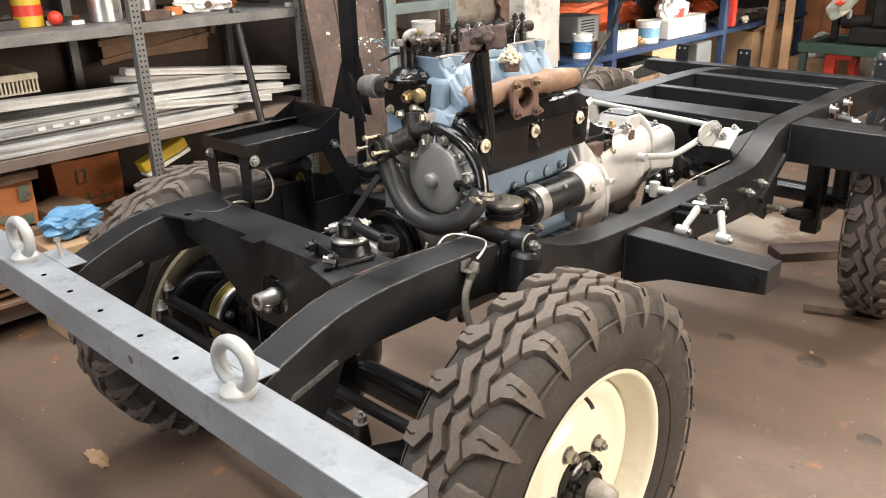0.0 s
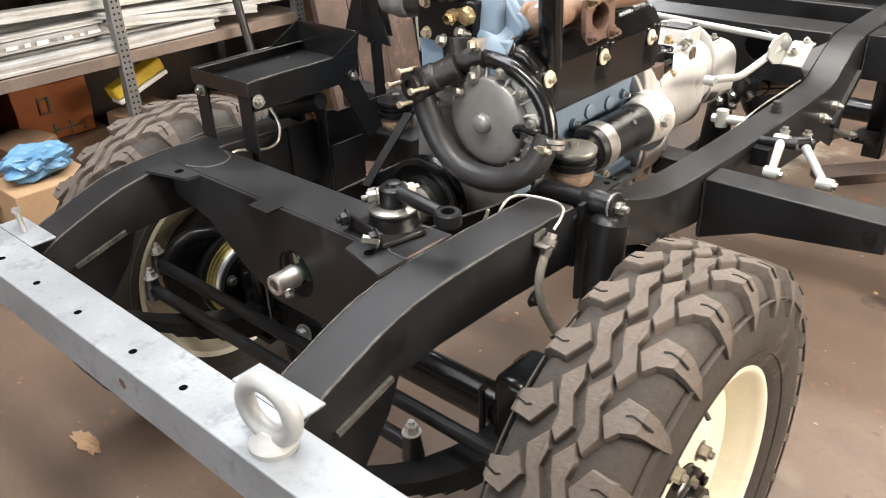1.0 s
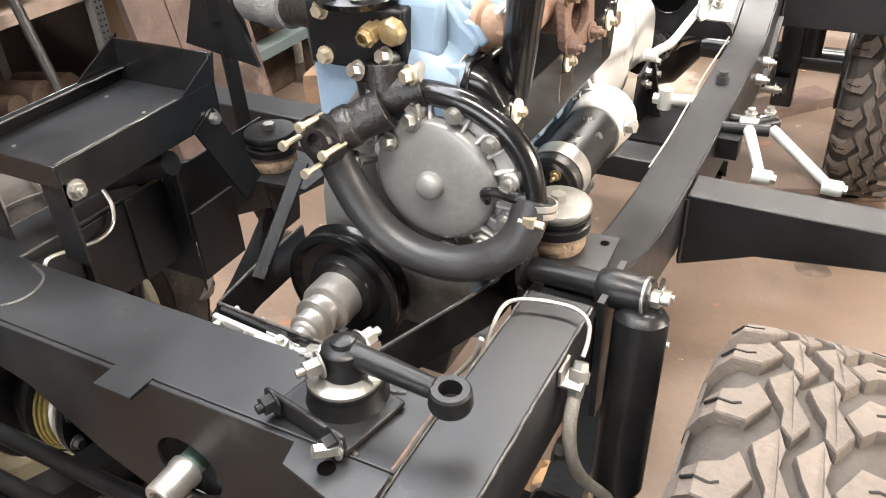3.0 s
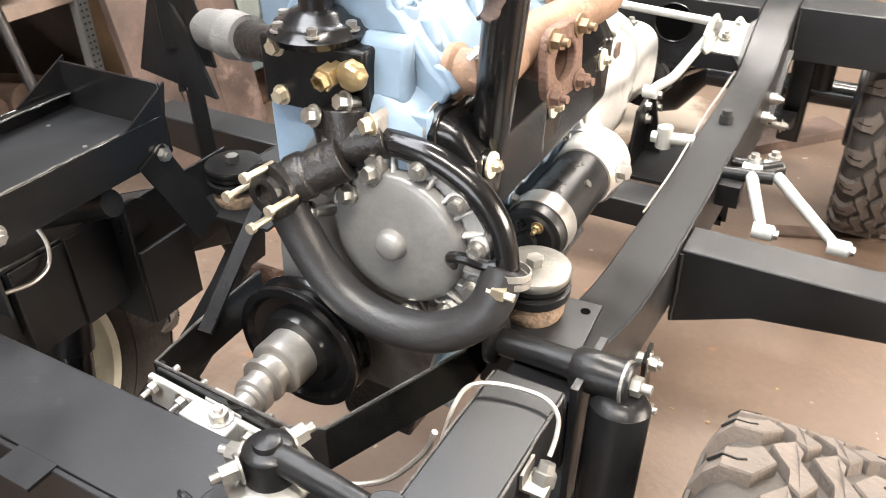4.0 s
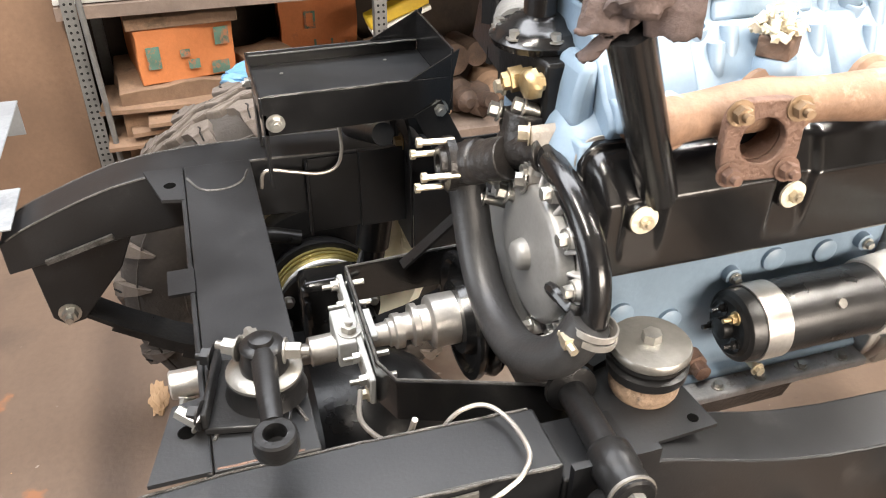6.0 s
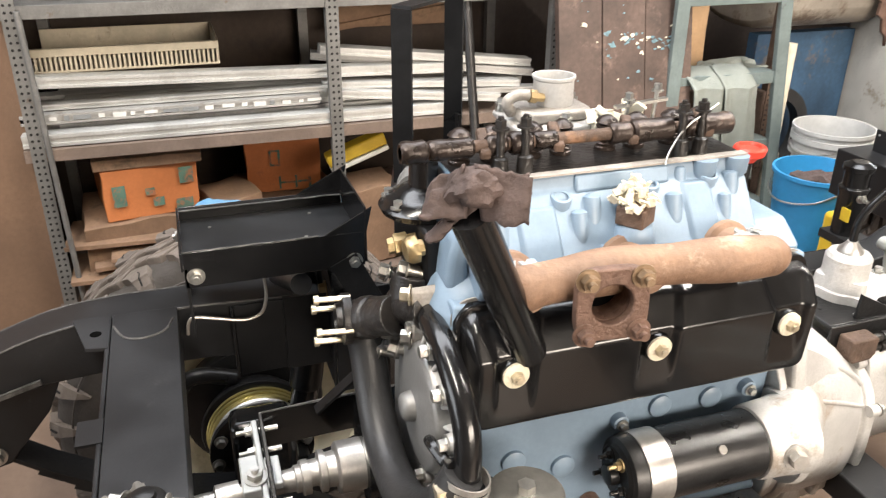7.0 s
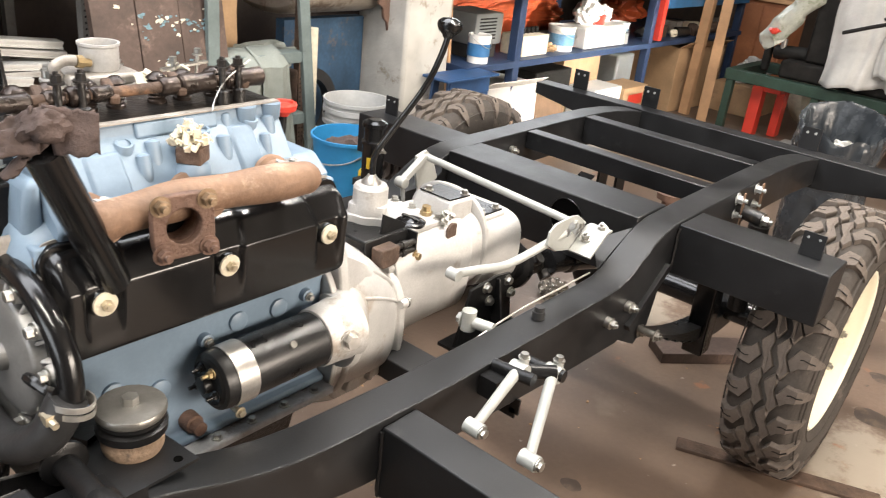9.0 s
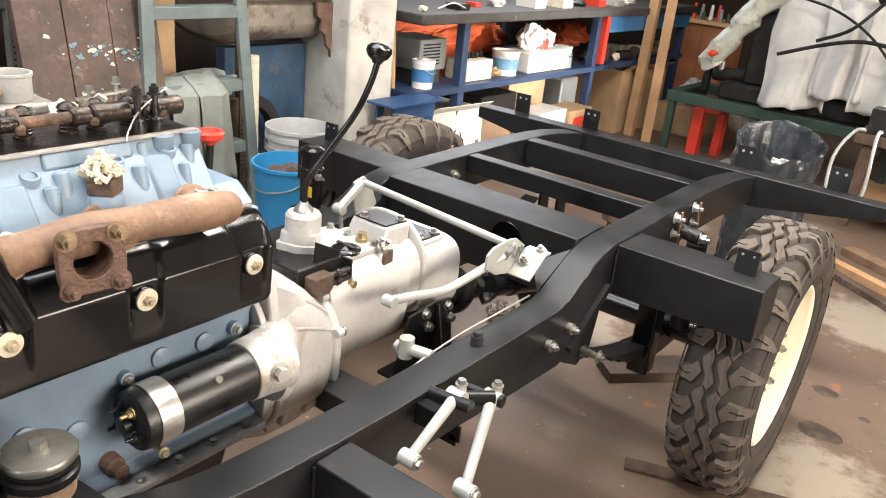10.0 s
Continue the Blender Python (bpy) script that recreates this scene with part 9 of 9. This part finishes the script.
# dust sheets: three cloths hanging in folds over the front, each with its own hem
def dust_sheet(x0, x1, low, y_off, seed, m, label):
    b = B()
    g = []
    nj = 40
    for i in range(30):
        row = []
        for j in range(nj):
            u_, v_ = j / (nj - 1), i / 29
            x = x0 + (x1 - x0) * u_ + 0.03 * noise.noise(Vector((v_ * 3, seed, u_)))
            hem = low + 0.05 * noise.noise(Vector((u_ * 3, seed, 2))) + 0.04 * u_ * math.sin(seed)
            fold = 0.050 * math.sin(u_ * (9 + 2 * seed) + 1.7 * math.sin(u_ * 5 + seed)) + 0.030 * noise.noise(Vector((u_ * 7, v_ * 2.2, seed)))
            if v_ < 0.25:
                y, z = 5.95 - 0.48 * (v_ / 0.25), 1.22 + 0.05 * noise.noise(Vector((u_ * 4, v_ * 7, seed))) + 0.02 * math.sin(u_ * 14 + seed)
            else:
                k = (v_ - 0.25) / 0.75
                z = 1.19 - (1.19 - hem) * k + 0.02 * noise.noise(Vector((u_ * 6, k * 4, seed + 5)))
                y = 5.45 - 0.06 * k + fold * (0.35 + 0.9 * k)
            row.append(b.verts.new((x, y + y_off, z)))
        g.append(row)
    for i in range(29):
        for j in range(nj - 1):
            b.faces.new((g[i][j], g[i][j + 1], g[i + 1][j + 1], g[i + 1][j]))
    ob = solid("dust_sheet", b, M[m], label, "dust sheet", "dust sheets over the machine", smooth=60)
    mod = ob.modifiers.new("thick", "SOLIDIFY")
    mod.thickness = 0.005


dust_sheet(-0.47, -0.02, 0.50, 0.0, 1.0, "sheet_white", "grey-white dust sheet hanging in folds over a machine")
dust_sheet(-0.14, 0.22, 0.61, -0.07, 2.0, "sheet_white", "creased white dust sheet hanging over another")
dust_sheet(0.13, 0.62, 0.58, -0.13, 3.0, "sheet_white", "bright white sheet hanging over the machine's end")
# patterned plastic bag draped over the machine's corner
b = B()
tube(b, [(-0.40, 5.52, 1.22), (-0.55, 5.47, 1.17), (-0.66, 5.44, 1.02), (-0.76, 5.42, 0.86), (-0.82, 5.42, 0.74), (-0.80, 5.43, 0.70)], 0.075, 14, k=8)
for v in b.verts:
    v.co += Vector((1, 0.6, 0.6)) * (0.05 * noise.noise(v.co * 9) + 0.02 * noise.noise(v.co * 22))
M["bag_print"] = mat("white_bag_with_faded_print", (0.40, 0.41, 0.36), 0.35, 0, 0.2, 14, 0.1, 60, (0.22, 0.25, 0.18), 0.52, 16)
bag = solid("plastic_bag", b, M["bag_print"], "white printed plastic bag draped over a machine", "bag", smooth=30)
b = B()
ball(b, (-0.80, 5.33, 0.79), 0.035, sub=2, rough=0.5, scale=(1, 0.5, 0.6))
part("red_print", b, M["red"], bag)
b = B()
tube(b, [(-0.36, 5.26, 0.86), (-0.10, 5.22, 0.96), (0.14, 5.16, 1.02), (0.40, 5.14, 1.0)], 0.012, 8)
solid("cable", b, M["blackstuff"], "thick black cable hanging before the sheet", "cable", "black cables")
b = B()
tube(b, [(-0.45, 5.30, 1.24), (-0.1, 5.24, 1.18), (0.16, 5.17, 1.06), (0.36, 5.14, 0.88)], 0.008, 8)
solid("cable", b, M["blackstuff"], "thin black cable hanging before the sheet", "cable", "black cables")
b = B()
tube(b, [(0.20, 5.22, 1.27), (0.05, 5.19, 1.08), (-0.14, 5.23, 0.98)], 0.011, 8)
solid("cable", b, M["blackstuff"], "black cable crossing another", "cable", "black cables")
# red jack and a wheel beneath
b = B()
box(b, (-0.94, 5.60, 0.0), (-0.86, 5.70, 0.36))
box(b, (-0.80, 5.74, 0.0), (-0.74, 5.84, 0.36))
box(b, (-0.94, 5.62, 0.33), (-0.74, 5.82, 0.375))
solid("red_stand", b, M["red"], "red painted steel stand below the machine", "stand", bevel=0.006)
b = B()
lathe(b, (-0.62, 6.35, 0.29), (0.75, -0.6, 0), [(-0.09, 0.15), (-0.09, 0.27), (-0.06, 0.29), (0.06, 0.29), (0.09, 0.27), (0.09, 0.15)], 40)
solid("spare_wheel", b, M["paper"], "dusty tan wheel standing behind the machine stand", "wheel")
b = B()
box(b, (-0.62, 5.2, 0.0), (-0.2, 5.6, 0.045))
solid("floor_grate", b, M["alu"], "pale metal grate on the floor", "grate", bevel=0.004)
# second dark table on the far side with clutter
t2 = thing("dark_table", (0.9, 5.2, 0), "dark cluttered steel table", "table")
b = B()
box(b, (0.30, 4.75, 0.50), (2.2, 5.6, 0.56))
part("top", b, M["soil_iron"], t2, bevel=0.006)
for x in (0.36, 1.2, 2.1):
    for y in (4.82, 5.5):
        b = B()
        bar(b, (x, y, 0.0), (x + 0.02, y, 0.499), 0.06, 0.06, up=(1, 0, 0))
        part("leg", b, M["soil_iron"], t2)
b = B()
box(b, (0.32, 4.80, 0.12), (2.1, 5.5, 0.16))
part("lower_shelf", b, M["timber"], t2)
for k in range(9):
    b = B()
    x, y, r = 0.42 + 0.17 * k, 4.95 + rs.uniform(-0.12, 0.2), rs.uniform(0.05, 0.1)
    if k % 2:
        cyl(b, (x, y, 0.5605 + r), (x + 0.12, y + 0.05, 0.5605 + r), r, n=16)
    else:
        box(b, (x - r, y - r, 0.5605), (x + r, y + r, 0.5605 + 2 * r))
    solid("table_oddment", b, M[("oily", "soil_iron", "red", "blackstuff")[k % 4]], "greasy part on the dark table", "machine part", "parts on the dark table")
b = B()
tube(b, [(0.36, 4.80, 0.572), (0.30, 4.74, 0.57), (0.24, 4.66, 0.42), (0.26, 4.62, 0.20), (0.34, 4.62, 0.12), (0.44, 4.64, 0.22), (0.42, 4.72, 0.56), (0.44, 4.82, 0.572)], 0.010, 8)
solid("hose_loop", b, M["galv_eye"], "pale hose hanging in a loop", "hose")

# bin lined with a dark bag
bin_ = thing("waste_bin", (0.205, 3.50, 0), "waste bin lined with a dark grey plastic bag", "bin")
b = B()
g = []
for i in range(41):
    row = []
    v_ = i / 40
    for j in range(80):
        a = 2 * math.pi * j / 80
        q = Vector((math.cos(a), math.sin(a), 0))
        cr = noise.noise(Vector((q.x * 1.8, q.y * 1.8, v_ * 3))) * 0.022 + abs(noise.noise(Vector((q.x * 5, q.y * 5, v_ * 10)))) * 0.026 + noise.noise(Vector((q.x * 12, q.y * 12, v_ * 18))) * 0.009
        tip = 0.055 * (0.97 * q.y - 0.23 * q.x) + 0.03 * noise.noise(q * 2.1)
        if v_ < 0.5:
            k = v_ / 0.5
            r, z = 0.140 + 0.050 * k + cr, 0.02 + 0.63 * k + tip * k
        elif v_ < 0.62:
            k = (v_ - 0.5) / 0.12
            r, z = 0.190 - 0.014 * k + cr * (1 - 0.4 * k), 0.65 + tip + 0.022 * math.sin(k * math.pi)
        else:
            k = (v_ - 0.62) / 0.38
            r, z = 0.176 - 0.050 * k + cr * 0.8 - 0.012 * k, 0.65 + tip * (1 - k) - 0.42 * k
        row.append(b.verts.new((0.205 + r * q.x, 3.50 + r * q.y, z)))
    g.append(row)
for i in range(40):
    for j in range(80):
        b.faces.new((g[i][j], g[i][(j + 1) % 80], g[i + 1][(j + 1) % 80], g[i + 1][j]))
b.faces.new(g[0][::-1]), b.faces.new(g[-1])
part("liner", b, M["bag_black"], bin_, smooth=45)
b = B()
ball(b, (0.225, 3.56, 0.54), 0.055, rough=0.9, sub=3, scale=(1.1, 1, 0.6))
part("waste_paper", b, M["white_plastic"], bin_)

# planks, strips and rags on the floor
def plank(name, p0, p1, w, h, m, label, cat="plank"):
    b = B()
    bar(b, p0, p1, w, h)
    solid(name, b, M[m], label, cat, "planks on the floor" if cat == "plank" else "", bevel=0.002)


plank("plank", (0.14, 2.09, 0.02), (0.50, 2.50, 0.02), 0.12, 0.04, "door_wood", "short pale plank under the chassis")
plank("plank", (0.45, 4.02, 0.0205), (1.30, 3.50, 0.0205), 0.06, 0.04, "timber", "long pale timber on the floor")
plank("plank", (0.50, 4.28, 0.0205), (1.40, 3.72, 0.0205), 0.09, 0.04, "card_dark", "brown timber on the floor")
plank("plank", (0.40, 3.95, 0.015), (1.15, 3.36, 0.015), 0.05, 0.03, "door_wood", "dark timber strip on the floor")
plank("steel_strip", (0.43, 1.66, 0.006), (0.95, 1.86, 0.006), 0.055, 0.012, "soil_iron", "flat rusty steel strip on the floor under the wheel", "steel strip")
b = B()
lathe(b, (-0.335, 3.08, 0.0), (0, 0, 1), [(0, 0.10), (0.02, 0.10), (0.03, 0.035), (0.215, 0.035), (0.22, 0.062), (0.25, 0.065), (0.25, 0.035), (0.235, 0.03)], 28)
solid("axle_stand", b, M["rust_dark"], "rusty round-topped stand behind the rear frame", "stand")
crumple("rag", (0.30, 0.16, 0.045), 0.085, "cork", "dirty brown rag on the floor under the chassis", "cloth", (1.2, 1, 0.5), 0.7)
crumple("rag", (0.22, 0.22, 0.04), 0.07, "card", "pale brown rag on the floor under the chassis", "cloth", (1, 1.2, 0.5), 0.7)
crumple("plastic_cup", (-0.345, 2.17, 0.035), 0.05, "clear_film", "crushed clear plastic cup on the floor", "cup", (1, 1, 0.7), 0.6)
crumple("leaf_scrap", (-0.685, -0.553, 0.005), 0.030, "card", "torn orange-brown scrap on the floor", "scrap", (1.7, 0.6, 0.16), 0.6)
M["oil_film"] = mat("soaked_oil_stain", (0.070, 0.052, 0.041), 0.45, 0, 0.4, 16, 0.05, 60, (0.12, 0.085, 0.062), 0.52, 14)
for x, y, r in ((0.60, 1.29, 0.05), (0.83, 2.30, 0.07), (0.78, 2.60, 0.045), (0.93, 2.50, 0.02), (0.31, 1.27, 0.03), (0.88, 0.95, 0.035)):
    b = B()
    vs = []
    for a in np.linspace(0, 2 * math.pi, 72, endpoint=False):
        f_ = 1 + 0.22 * noise.noise(Vector((math.cos(a) * 1.2, math.sin(a) * 1.2, x * 9))) + 0.04 * noise.noise(Vector((math.cos(a) * 6, math.sin(a) * 6, y * 9)))
        vs.append(b.verts.new((x + r * f_ * math.cos(a), y + r * f_ * math.sin(a) * 0.8, 0.0012)))
    b.faces.new(vs)
    solid("oil_spot", b, M["oil_film"], "dark oil spot on the floor", "stain", "oil spots", kind="structure")
rs = random.Random(9)
b = B()
for k in range(170):
    x, y = rs.uniform(-1.6, 2.2), rs.uniform(-1.6, 4.2)
    r = rs.choice((0.002, 0.003, 0.004, 0.006))
    ball(b, (x, y, r * 0.4), r, sub=1, rough=0.9, scale=(rs.uniform(0.8, 2), 1, 0.6))
solid("floor_grit", b, M["card"], "small crumbs and grit scattered over the floor", "grit", kind="stuff", at=(0, 0, 0))
b = B()
bolt(b, (0.52, 0.30, 0.001), (0, 0, 1), 0.009, 0.008)
solid("loose_nut", b, M["yzinc"], "loose brass-coloured nut on the floor", "nut")

# the leaning pole and things on the upper shelf
b = B()
cyl(b, (-1.50, 0.70, 0.30), (-1.70, 0.70, 1.07), 0.016, n=16)
lathe(b, (-1.692, 0.70, 1.035), (-0.25, 0, 1), [(0, 0.02), (0.02, 0.024), (0.04, 0.02), (0.05, 0.01)], 16)
solid("steel_pole", b, M["oily"], "dark steel pole leaning on the shelving", "pole")
UZ = 1.064


def tin(x, y, r, h, m, label, band=None):
    t = thing("tin_can", (x, y, UZ), label, "tin can", "tins on the upper shelf")
    b = B()
    prof = [(0, r)]
    for k in range(9):
        prof += [(h * (0.1 + 0.09 * k), r), (h * (0.13 + 0.09 * k), r * 0.985)]
    prof += [(h * 0.96, r), (h, r * 1.03), (h, r * 0.95), (h * 0.9, r * 0.93)]
    lathe(b, (x, y, UZ), (0, 0, 1), prof, 28)
    part("can", b, M[m], t)
    if band:
        b = B()
        lathe(b, (x, y, UZ + h * 0.30), (0, 0, 1), [(0, r * 0.97), (0, r * 1.012), (h * 0.3, r * 1.012), (h * 0.3, r * 0.97)], 28, closed=True)
        part("printed_band", b, M[band], t)


tin(-1.93, -0.04, 0.052, 0.13, "yellow", "yellow tin with a red band on the upper shelf", "red")
tin(-1.86, 0.225, 0.062, 0.17, "tin", "large bare ribbed tin can on the upper shelf")
tin(-1.95, 0.43, 0.050, 0.13, "tin", "bare ribbed tin can on the upper shelf")
b = B()
ball(b, (-1.86, 0.03, UZ + 0.027), 0.027, sub=3)
solid("red_ball", b, M["red"], "small red ball lying on the upper shelf", "ball")
rs = random.Random(12)
for k in range(26):
    b = B()
    y = -0.5 + 0.06 * k + rs.uniform(-0.02, 0.02)
    x = -1.80 + rs.uniform(-0.22, 0.09)
    r = rs.uniform(0.012, 0.035)
    kind = k % 4
    if kind == 0:
        cyl(b, (x, y, UZ + r), (x + 0.09, y + rs.uniform(-0.06, 0.06), UZ + r), r * 0.5, n=12)
    elif kind == 1:
        lathe(b, (x, y, UZ), (0, 0, 1), [(0, r * 1.2), (r, r * 1.2), (r, r * 0.6), (0, r * 0.6)], 18, closed=True)
    elif kind == 2:
        box(b, (x - r, y - r * 1.5, UZ), (x + r, y + r * 1.5, UZ + r))
    else:
        ball(b, (x, y, UZ + r * 0.6), r, rough=0.7, scale=(1.3, 1, 0.7))
    solid("shelf_oddment", b, M[("oily", "alloy_old", "soil_iron", "white_plastic", "steel", "orange_card")[k % 6]], "small greasy tool or part on the upper shelf", "oddment", "oddments on the upper shelf")
crumple("plastic_bag", (-1.88, 0.66, UZ + 0.03), 0.06, "white_plastic", "crumpled white plastic on the upper shelf", "bag", (1, 1.8, 0.6))
